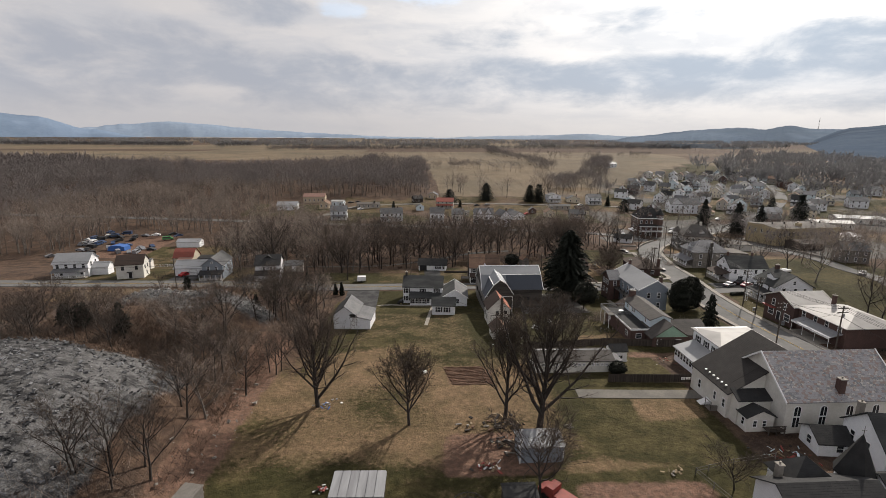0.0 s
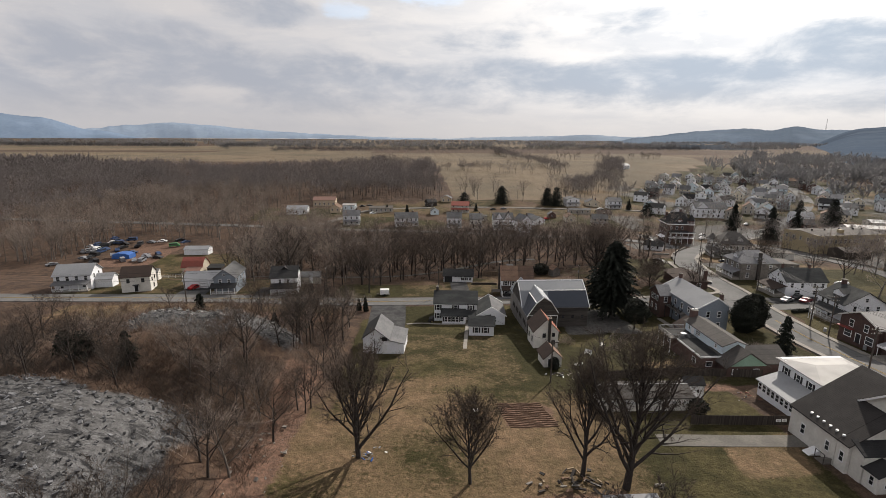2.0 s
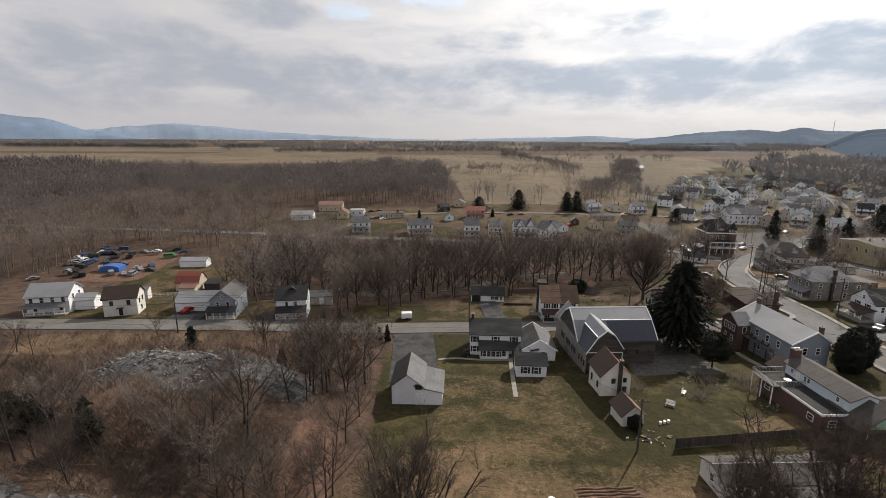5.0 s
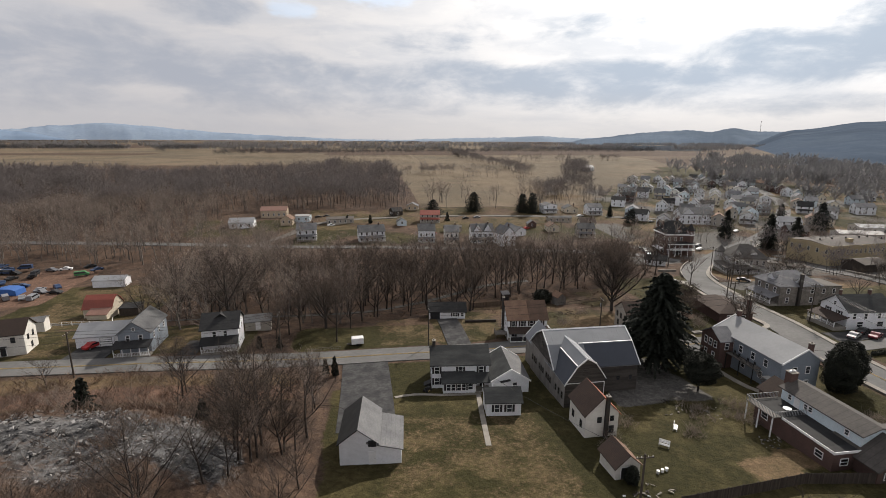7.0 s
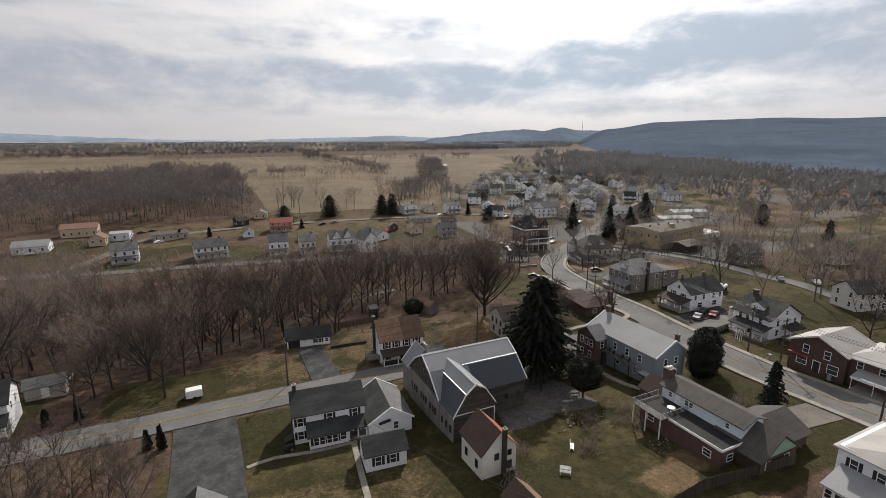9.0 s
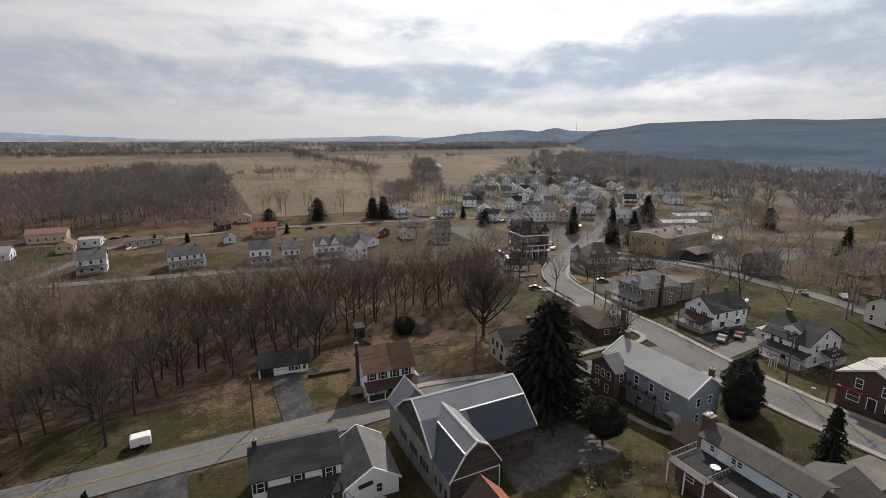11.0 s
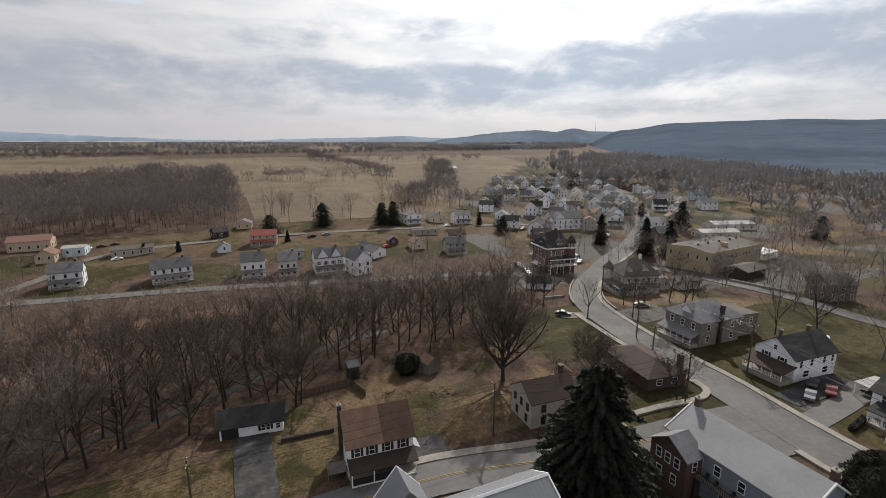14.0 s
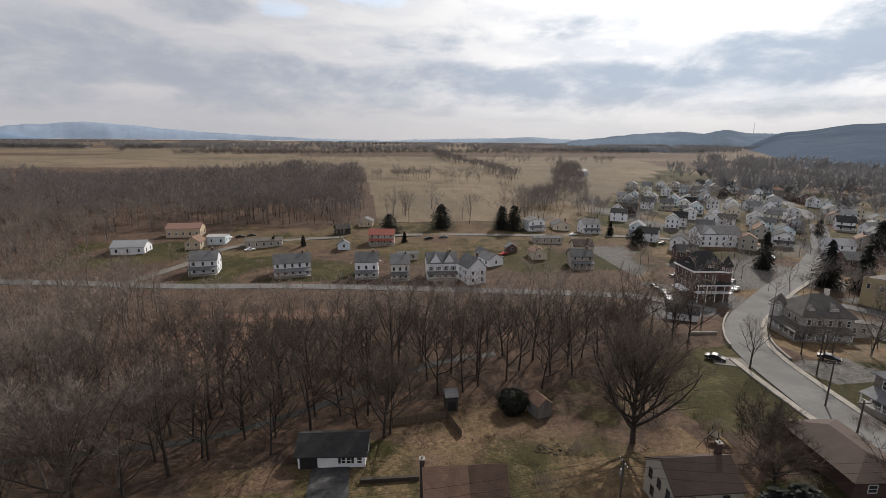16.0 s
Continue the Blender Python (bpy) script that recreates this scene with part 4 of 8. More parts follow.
# ---- the farmhouse and its yard ----
def farmhouse():
    h = thing("house", "white two-storey farmhouse with dark roof and black shutters", "house", -4.4, 138.6, -5)
    main = (0, 11.7, 0, 8.2)
    block(h, main, gable(5.1, 2.3), "x", WHITE, SHGREEN)
    windows(h, main, "f", (.09, .5, .86), 3.2, .85, 1.4, BLACK)
    windows(h, main, "f", (.09,), .8, .85, 1.4, BLACK)
    windows(h, main, "l", (.3, .7), 3.2, shutter=BLACK)
    windows(h, main, "l", (.3, .7), .8, shutter=BLACK)
    windows(h, main, "b", 4, 3.2, shutter=BLACK)
    front = (2.2, 8.5, -2.6, -.02)
    block(h, front, lean(2.5, 3.5), "x", WHITE, SHGREEN)
    windows(h, front, "f", (.17, .32, .5, .65), .85, .75, 1.3, BLACK)
    windows(h, front, "f", (.86,), 1.0, .9, 1.2)
    entry = (8.55, 11.6, -2.4, -.02)
    porch(h, entry, 2.4, 3.2, "f", 3, SHGREEN, rail=False)
    door(h, main, "f", .88, DARKDOOR)
    chimney(h, .6, 4.1, 6.5, 8.6, .6, IRON)
    hatch = part("cellar_hatch", Mesh().prism([(-1.6, 0), (-.1, 0), (-.1, .7)], 1.0, 2.6, "y"), BLACK, h)
    w = thing("house_wing", "white one-storey wing with a grey cross-gabled roof", "house", 7.1, 134.4, -4)
    wing = (0, 7.4, 0, 10.2)
    block(w, wing, gable(2.7, 2.3), "y", WHITE, SHGREEN, roof2=SHGREY, fascia=PAINT)
    windows(w, wing, "f", (.62,), .9, .8, 1.3)
    garage_door(w, wing, "f", .24, 2.6, 2.1)
    part("awning", Mesh().prism([(1.6, 2.5), (3.6, 2.9), (3.6, 2.98), (1.6, 2.58)], -.75, -.01, "y"), BLACK, w)
    windows(w, wing, "r", (.3, .7), .9, .8, 1.3)
    a = thing("annex", "small white outbuilding with black shutters and dark shingles", "outbuilding", 3.9, 125.5, -6)
    box = (0, 6.2, 0, 5)
    block(a, box, gable(2.75, 1.5), "x", WHITE, SHGREEN)
    windows(a, box, "f", (.3, .66), .8, .85, 1.4, BLACK)
    windows(a, box, "l", (.5,), .8, .85, 1.4)
    door(a, box, "r", .5, PAINT)
    trike = thing("lawn_mower", "dark riding mower with yellow guard beside the farmhouse", "mower", -5.4, 137.4, 40)
    part("body", Mesh().prism([(-.8, .25), (-.8, .6), (-.1, .62), (.1, .85), (.7, .8), (.8, .3)], -.35, .35, "y"), BLACK, trike)
    part("seat", Mesh().box(-.6, -.2, -.22, .22, .6, .95), BLACK, trike)
    part("guard", Mesh().box(-.3, .5, -.5, .5, .12, .26), LINE, trike)
    for x in (-.55, .5):
        for y in (-.42, .42):
            part("wheel", Mesh().tube([(x, y - .1, .25), (x, y + .1, .25)], [.25, .25], 10), RUBBER, trike)


def barn():
    b = thing("barn", "large weathered wooden barn with grey metal gambrel roof", "barn", 18.7, 131.6, 0)
    main = (0, 17.4, 0, 13.6)
    prof = ((0, 5.7), (.26, 8.9), (.5, 10.8), (.74, 8.9), (1, 5.7))
    block(b, main, prof, "x", BARNWOOD, ZINC, over=.3, thick=.14, fascia=PAINT, deep=2)
    slope = (8.9 - 5.7) / (.26 * 13.6)
    edge = [(-.32, 5.7 - .32 * slope + .145), (3.5, 5.7 + 3.5 * slope + .145)]
    part("roof_sheet", Mesh().prism(edge + [(p, q + .05) for p, q in edge[::-1]], 7.2, 17.62, "x"), ZINCDARK, b)
    part("break_trim", Mesh().box(6.1, 17.75, 3.35, 3.6, 8.98, 9.12), PAINT, b)
    part("ridge_cap", Mesh().prism([(6.55, 10.84), (6.8, 11.05), (7.05, 10.84)], -.3, 17.7, "x"), PAINT, b)
    for i in range(31):
        x = -.1 + i * .575
        for half in (((3.54, 8.9), (6.8, 10.8)), ((6.8, 10.8), (10.06, 8.9))):
            rib = [(p, q + .10) for p, q in half] + [(p, q + .155) for p, q in half[::-1]]
            part("roof_seam", Mesh().prism(rib, x - .012, x + .012, "x"), ZINC, b)
    wing = (.1, 7.7, -5.2, -.02)
    hood = ((0, 5.2), (.28, 8.5), (.52, 10.0), (.75, 9.0), (1, 6.2))
    block(b, wing, hood, "y", BARNWOOD, None, deep=2)
    block(b, (.1, 7.7, -5.2, 5.1), hood, "y", None, ZINC, over=.2, thick=.14, fascia=PAINT, ends=(0,))
    steep = [(-.12, 5.13), (2.2, 8.63)]
    part("roof_sheet", Mesh().prism(steep + [(p - .03, q + .05) for p, q in steep[::-1]], -5.3, 3.0, "y"), ZINCDARK, b)
    part("break_trim", Mesh().box(2.1, 2.32, -5.4, 3.0, 8.62, 8.74), PAINT, b)
    part("ridge_cap", Mesh().prism([(3.85, 10.04), (4.05, 10.22), (4.25, 10.04)], -5.4, 5.2, "y"), PAINT, b)
    rear = (.2, 6.0, 13.6, 18.0)
    block(b, rear, gable(4.9, 3.4), "y", BARNPALE, ZINC, over=.25, thick=.14, fascia=PAINT, deep=2, ends=(1,))
    part("side_cladding", Mesh().box(-.05, .02, -.02, 13.6, -2, 5.5), BARNPALE, b, "pale weathered side boards")
    part("side_cladding", Mesh().box(.03, .11, -5.2, -.02, -2, 5.2), BARNPALE, b, "pale weathered side boards")
    windows(b, (-.05, 8.5, 0, 13.6), "l", (.1, .18, .26, .42, .5, .58, .72, .8, .88), 1.9, .5, 1.1, trim=BARNWOOD)
    windows(b, (.03, 8.5, -5.2, 0), "l", (.2, .5, .8), 1.9, .5, 1.1, trim=BARNWOOD)
    windows(b, wing, "f", (.5,), 6.8, .9, 1.3, trim=BARNWOOD)
    windows(b, main, "f", (.62, .77, .92), 2.4, .6, .8, trim=BARNWOOD)
    windows(b, main, "l", (.5,), 7.4, .8, 1.2, trim=BARNWOOD)
    part("corner_trim", Mesh().box(7.62, 7.76, -5.26, -5.14, -1.5, 5.2), PAINT, b)
    part("belt_trim", Mesh().box(.1, 7.7, -5.27, -5.19, 5.15, 5.3), PAINT, b)
    for i in range(27):
        z = -.2 + i * .36
        t = z + .33
        left = .15 if t < 5.2 else .1 + 2.13 * (t - 5.2) / 3.3 if t < 8.5 else 2.23 + 1.82 * (t - 8.5) / 1.5
        right = 7.65 if t < 6.2 else 7.7 - 1.9 * (t - 6.2) / 2.8 if t < 9 else 5.8 - 1.75 * (t - 9.0)
        if right - left < .3:
            continue
        part("plank", Mesh().box(left, right, -5.235, -5.2, z, z + .33), BARNWOOD, b)


def red_roofed():
    r = thing("outbuilding", "tall white outbuilding with half brown, half rusty roof", "outbuilding", 18, 115.9)
    box = (0, 5.7, 0, 6.2)
    block(r, box, gable(4.2, 2.9), "y", STUCCO, SHDKBROWN, roof2=RUSTROOF)
    windows(r, box, "f", (.42,), 2.7, .6, .8, trim=BLACK)
    windows(r, box, "f", (.8,), .7, .7, 1.1, trim=BLACK)
    windows(r, box, "f", (.8,), 2.9, .5, .7, trim=BLACK)
    windows(r, box, "l", (.25, .75), 1.2, .6, 1.1, trim=BLACK)
    chimney(r, 3.5, -.3, -1, 7.4, .55, IRON)
    s = thing("shed", "low white shed with rust-brown gabled roof", "shed", 17.7, 105.1, 3)
    box = (0, 3.8, 0, 4.3)
    block(s, box, gable(2.1, 1.7), "y", STUCCO, SHDKBROWN, roof2=SHBROWN)
    door(s, box, "f", .35, DARKDOOR, 1.0, 1.8)
    windows(s, box, "f", (.75,), 1.0, .5, .6, trim=BLACK)


def white_garage():
    g = thing("garage", "white two-level garage with grey gabled roof", "garage", -21.2, 114.3, -4)
    tall = (0, 5.6, .1, 9.0)
    # west slope is given black shingles to show its shaded side
    block(g, tall, gable(3.7, 2.2), "y", WHITE, SHBLACK, roof2=SHGREY)
    low = (4.3, 9.2, 0, 8.2)
    block(g, low, lean(3.6, 2.5), "y", WHITE, SHGREY, over=.3)
    door(g, low, "f", .12, PAINT, .9, 2.0)
    part("vent_box", Mesh().box(4.3, 5.5, -.35, .3, 3.2, 4.0), BLACK, g)


farmhouse()
barn()
red_roofed()
white_garage()


# ---- the duplex, the brick ranch house and the houses by the main street ----
def duplex():
    d = thing("house", "long grey-blue house with pale roof and porch stairs", "house", 61.6, 124.6)
    main = (0, 8.3, 0, 18.5)
    block(d, main, ((0, 6.3), (.59, 8.9), (1, 6.5)), "y", GREYSIDE, GREYMETAL, fascia=PAINT)
    windows(d, main, "l", (.12, .3, .44, .62, .8), 3.9, .85, 1.4)
    windows(d, main, "l", (.2, .5, .75), 1.0, .85, 1.4)
    windows(d, main, "f", (.35, .7), 3.9, .85, 1.4)
    windows(d, main, "f", (.35, .7), 1.0, .85, 1.4)
    brick = (-3.2, -.02, 12.5, 18.5)
    block(d, brick, gable(5.6, 2.0), "x", BRICK, SHPALE)
    windows(d, brick, "l", (.25, .5, .75), 3.6, .8, 1.4)
    windows(d, brick, "f", (.5,), 3.6, .8, 1.4)
    windows(d, brick, "l", (.3, .7), .9, .8, 1.4)
    part("balcony", Mesh().box(-1.7, -.02, 4.5, 12.4, 2.9, 3.05), DECKWOOD, d)
    rail = Mesh().box(-1.72, -1.66, 4.5, 12.4, 3.85, 3.93)
    for i in range(26):
        y = 4.6 + i * .3
        rail.box(-1.71, -1.67, y, y + .05, 3.05, 3.86)
    part("railing", rail, BLACK, d)
    for y in (4.7, 8.4, 12.2):
        part("post", Mesh().box(-1.7, -1.56, y, y + .14, -1, 2.9), BLACK, d)
    for i in range(15):
        part("tread", Mesh().box(-1.65, -.5, 4.5 - (i + 1) * .28, 4.5 - i * .28, 2.75 - i * .19, 2.82 - i * .19), DECKWOOD, d)
    part("stoop_roof", Mesh().box(-1.6, -.02, .6, 2.6, 2.35, 2.5), WHITEROOF, d)
    door(d, main, "l", .93, PAINT)
    chimney(d, 6.2, .5, 6.5, 9.8, .7)
    chimney(d, 5.0, 17.9, 7.5, 10.2, .7)
    for x, y in ((-.9, 5.6), (-.9, 7.4), (-1.1, 9.6), (-.8, 11.2)):
        part("balcony_chair", Mesh().box(x - .25, x + .25, y - .25, y + .25, 3.4, 3.5).box(x + .2, x + .25, y - .25, y + .25, 3.5, 3.95).box(x - .25, x - .2, y - .25, y - .2, 3.05, 3.4).box(x + .2, x + .25, y + .2, y + .25, 3.05, 3.4), BLACK, d)


def ranch():
    r = thing("house", "brick ranch house with white upper storey, deck and green gable", "house", 49.6, 101.6)
    low = (0, 9.6, .6, 15.2)
    block(r, low, lean(2.9, 3.0), "x", BRICK, SHBLACK, over=.1)
    windows(r, low, "f", (.2,), .9, 1.2, 1.0)
    windows(r, low, "l", (.15, .85), .9, 1.2, 1.0)
    up_ = (4.6, 9.4, .9, 15.0)
    block(r, up_, ((0, 5.3), (.55, 6.3), (1, 5.5)), "y", BLUESIDE, SHTAUPE, over=.45)
    windows(r, up_, "l", (.12, .34, .4, .84), 3.9, .6, .8)
    door(r, up_, "l", .22, PAINT, .8, 1.9, 3.1)
    deck = part("deck", Mesh().box(-1.6, 4.5, 9.8, 15.6, 2.98, 3.12), DECKWOOD, r)
    for x, y in ((-1.45, 10.0), (-1.45, 12.8), (-1.45, 15.4)):
        part("post", Mesh().box(x - .08, x + .08, y - .08, y + .08, -.6, 2.98), PAINT, r)
    rail = Mesh()
    for x0, x1, y0, y1 in ((-1.6, -1.54, 9.8, 15.6), (-1.6, 4.5, 15.54, 15.6), (-1.6, 4.5, 9.8, 9.86)):
        rail.box(x0, x1, y0, y1, 4.0, 4.08)
        n = int(max(x1 - x0, y1 - y0) / .28)
        for i in range(n + 1):
            px, py = x0 + (x1 - x0) * i / n, y0 + (y1 - y0) * i / n
            rail.box(px, px + .05, py, py + .05, 3.1, 4.0)
    part("railing", rail, GREYMETAL, r)
    for x0, x1, y0, y1 in ((-.12, -.02, .5, 9.7), (-.12, 4.5, .46, .56)):
        part("roof_edge", Mesh().box(x0, x1, y0, y1, 2.8, 3.2), PAINT, r)
    gab = (3.6, 12.0, -2.8, 4.5)
    block(r, gab, gable(2.5, 2.9), "y", BRICK, SHTAUPE, over=.5)
    part("gable_cladding", Mesh().prism([(3.8, 2.5), (7.8, 5.25), (11.8, 2.5)], -2.88, -2.8, "y"), GREENSIDE, r)
    windows(r, gab, "f", (.5,), 2.9, .9, .8)
    windows(r, gab, "f", (.2, .72), .8, 1.1, 1.0)
    back = (9.7, 17.0, -1.6, 6.2)
    block(r, back, gable(2.6, 2.0), "x", BRICK, SHTAUPE, over=.5)
    end = (4.5, 10.5, 15.2, 19.5)
    block(r, end, gable(2.7, 1.9), "y", BRICK, SHDKBROWN, over=.4)
    chimney(r, 6.6, 15.6, 0, 7.6, 1.3)
    for d in (-.38, 0, .38):
        part("chimney_cap", Mesh().cylinder(6.6 + d, 15.6, 7.7, 8.0, .2, sides=10), PAINT, r)
    table = thing("garden_table", "round white table on the wooden deck", "table", 51.5, 112.5, 0, smooth_gz(49.6, 101.6) + 3.12)
    part("tabletop", Mesh().cylinder(0, 0, .7, .76, .65, sides=16), PAINT, table)
    part("leg", Mesh().cylinder(0, 0, 0, .7, .06, sides=8), PAINT, table)


def porch_house():
    h = thing("house", "white two-storey house with a glazed side porch and white roof", "house", 58.8, 83.2)
    main = (0, 11.5, 0, 9.6)
    block(h, main, None or lean(6.3, 6.5), "x", WHITE, None)
    part("roof", Mesh().pyramid(-.5, 12, -.5, 10.1, 6.3, 7.3, .5), WHITEROOF, h)
    windows(h, main, "l", (.2, .5, .78), 3.9, .8, 1.4, BLACK)
    windows(h, main, "f", (.2, .4), 3.9, .8, 1.4, BLACK)
    side = (-4.2, -.02, -1.2, 8.6)
    block(h, side, lean(2.6, 3.9), "y", WHITE, GREYMETAL, over=.4)
    windows(h, side, "l", 9, .95, .72, 1.2, trim=PAINT)
    windows(h, side, "f", 3, .95, .8, 1.2)
    door(h, side, "b", .5, PAINT)


def long_garage():
    g = thing("garage", "long low grey garage with a row of small windows", "garage", 23.6, 86.9, -1)
    box = (0, 15.5, 0, 5.6)
    block(g, box, gable(2.5, 1.0), "x", STUCCO, SHTAUPE, over=.3)
    part("ridge_cap", Mesh().prism([(2.7, 3.66), (2.8, 3.74), (2.9, 3.66)], -.3, 15.8, "x"), PAINT, g)
    windows(g, box, "f", [(i + .5) / 17 for i in range(17)], 1.5, .5, .35)
    for f in (.2, .5, .8):
        garage_door(g, box, "b", f, 3.4, 2.1)
    windows(g, box, "l", (.5,), 1.0, .8, 1.0)
    lean_to = (15.55, 17.4, .6, 4.0)
    porch(g, lean_to, 2.0, 2.4, "r", 3, SHGREY, floor=.05, rail=False)
    s = thing("shed", "tiny white garden shed with shuttered window and dark roof", "shed", 40.4, 91.4, -2)
    box = (0, 3.6, 0, 2.6)
    block(s, box, gable(2.4, 1.0), "x", PAINT, SHBLACK, over=.2)
    windows(s, box, "f", (.5,), .8, .6, .6, BLACK)
    door(s, box, "r", .5, PAINT, .9, 1.8)
    ramp = part("steps", Mesh().box(3.0, 3.9, .3, 1.8, -.2, .2), PAINT, s)


duplex()
ranch()
porch_house()
long_garage()


# ---- the church and its neighbours ----
def arched(parent, x, y, z, w, h):
    m = Mesh()
    arc = [(-w / 2, 0)] + [(-w / 2 * math.cos(math.pi * i / 8), h - w / 2 + w / 2 * math.sin(math.pi * i / 8)) for i in range(9)] + [(w / 2, 0)]
    ob = part("arched_window", Mesh().prism([(p * 1.22, q * 1.04 - .06) for p, q in arc], -.08, .02, "y"), PAINT, parent)
    ob.location = (x, y, z)
    part("pane", Mesh().prism(arc, -.1, -.05, "y"), GLASS, ob)
    part("glazing_bar", Mesh().box(-w / 2, w / 2, -.13, -.09, h * .48, h * .54).box(-.04, .04, -.13, -.09, 0, h), PAINT, ob)


def church():
    c = thing("church", "pale stucco church with mottled slate roof and brick chimney", "church", 57.4, 64.4, 0, 0.2)
    main = (0, 19, 0, 13)
    block(c, main, gable(5.9, 5.1), "x", STUCCO, SLATES, over=.45, fascia=PAINT)
    for x in (1.9, 6.2, 10.5, 14.8):
        arched(c, x, 0, 1.2, 1.0, 3.6)
    chimney(c, 9.2, 1.0, 0, 8.8, .95)
    h = thing("church_hall", "white church hall with a long dark shingle roof", "church hall", 51.3, 68.8, 0, 0.1)
    box = (0, 6.05, .5, 9.2)
    block(h, (0, 6.05, .5, 2.4), ((0, 4.5), (1, 8.25)), "y", STUCCO, None)
    block(h, (0, 6.05, .5, 1.8), ((0, 4.5), (1, 8.25)), "y", None, SHHALL, over=.3)
    block(h, (0, 21, 2.45, 11.0), gable(4.5, 6.5), "y", STUCCO, SHHALL, over=.3)
    windows(h, box, "l", (.62, .9), 1.6, .6, 1.4)
    windows(h, box, "l", (.1,), 1.3, .7, 1.5)
    vents = [(.6, 2.2 + i * 1.15) for i in range(6)]
    for x, y in vents:
        part("roof_vent", Mesh().cylinder(x, y, 4.9, 5.16, .2, sides=10), PAINT, h)
    low = (.4, 6.0, -1.8, .45)
    block(h, (.5, 6.05, -1.4, .45), lean(4.3, 5.2), "x", STUCCO, SHBLACK, over=.25)
    ent = (.7, 5.2, -3.6, -1.45)
    block(h, ent, gable(2.7, 1.1), "y", STUCCO, SHBLACK, over=.3)
    windows(h, ent, "f", (.3, .65), 1.0, .55, 1.0)
    windows(h, ent, "l", (.6,), 1.0, .55, 1.2)
    part("cellar_hatch", Mesh().prism([(-1.8, 0.02), (-.02, .02), (-.02, .8)], 4.6, 5.9, "y"), PAINT, h)
    st = Mesh()
    for i in range(5):
        st.box(-1.3, -.05, 2.6 + i * .3, 2.9 + i * .3, 0, .9 - i * .18)
    part("steps", st, DECKWOOD, h)
    part("railing", Mesh().box(-1.35, -1.28, 2.5, 4.2, 1.6, 1.68).box(-1.35, -1.28, 2.5, 2.58, 0, 1.6).box(-1.35, -1.28, 4.1, 4.18, 0, 1.6), IRON, h)
    dk = Mesh().box(3.4, 6.2, -5.0, -3.65, .85, .97)
    for x in (3.5, 4.8, 6.05):
        dk.box(x, x + .12, -4.95, -4.83, 0, 1.8)
    for z in (1.2, 1.5, 1.75):
        dk.box(3.4, 6.2, -5.02, -4.96, z, z + .14)
    part("entry_deck", dk, FENCEWOOD, h)


def foreground_houses():
    a = thing("outbuilding", "low white building with a black roof beside the church", "outbuilding", 58.6, 58.8, -8, .2)
    box = (0, 9.6, 0, 4.4)
    block(a, box, gable(2.5, 1.3), "x", WHITE, SHBLACK, over=.5)
    windows(a, box, "l", (.5,), .9, .9, 1.2)
    windows(a, box, "f", (.3,), .9, .9, 1.2)
    door(a, box, "f", .6, DARKDOOR, 1.4, 2.0)
    b = thing("house", "tall white gabled house with dark green roof", "house", 62.3, 52.6, -10, .3)
    box = (0, 8.5, 0, 8.5)
    block(b, box, gable(4.8, 3.4), "x", WHITE, SHGREEN, over=.4)
    windows(b, box, "l", (.25, .6), 2.7, .8, 1.4)
    windows(b, box, "b", (.3, .7), 2.7, .8, 1.4)
    windows(b, box, "f", (.3, .7), 2.6, .8, 1.4)
    chimney(b, 1.2, 7.6, 5, 8.0, .7, CONCRETE)
    c = thing("house", "white house with black pyramid roofs and a spired turret", "house", 43.0, 43.6, 0, .3)
    box = (0, 12, 0, 7.2)
    block(c, box, gable(3.3, 2.0), "x", WHITE, SHBLACK, over=.5)
    windows(c, box, "b", (.2, .5, .8), 1.0, .8, 1.3)
    windows(c, box, "l", (.5,), 1.2, .8, 1.3)
    block(c, (3.4, 9.4, 5.4, 9.6), lean(3.4, 3.4), "x", WHITE, None)
    part("roof", Mesh().pyramid(3, 9.8, 5.0, 10.0, 3.4, 6.1), SHBLACK, c)
    chimney(c, 2.6, 6.9, 3.2, 5.4, .7, CONCRETE)
    t = (13.2, 7.2)
    canted(c, t[0], t[1], -1, 2.1, 3.6, 9.2, WHITE, SHBLACK, 8)
    part("finial", Mesh().tube([(t[0], t[1], 9.1), (t[0], t[1], 10.4)], [.05, .02], 6).box(t[0] - .35, t[0] + .35, t[1] - .02, t[1] + .02, 9.7, 9.76), IRON, c)
    block(c, (14.6, 20, 3.0, 7.5), gable(3.2, 1.6), "x", WHITE, SHBLACK, over=.4)
    windows(c, (14.6, 20, 3.0, 7.5), "b", (.2, .4, .6), 1.0, .5, 1.3)


church()
foreground_houses()


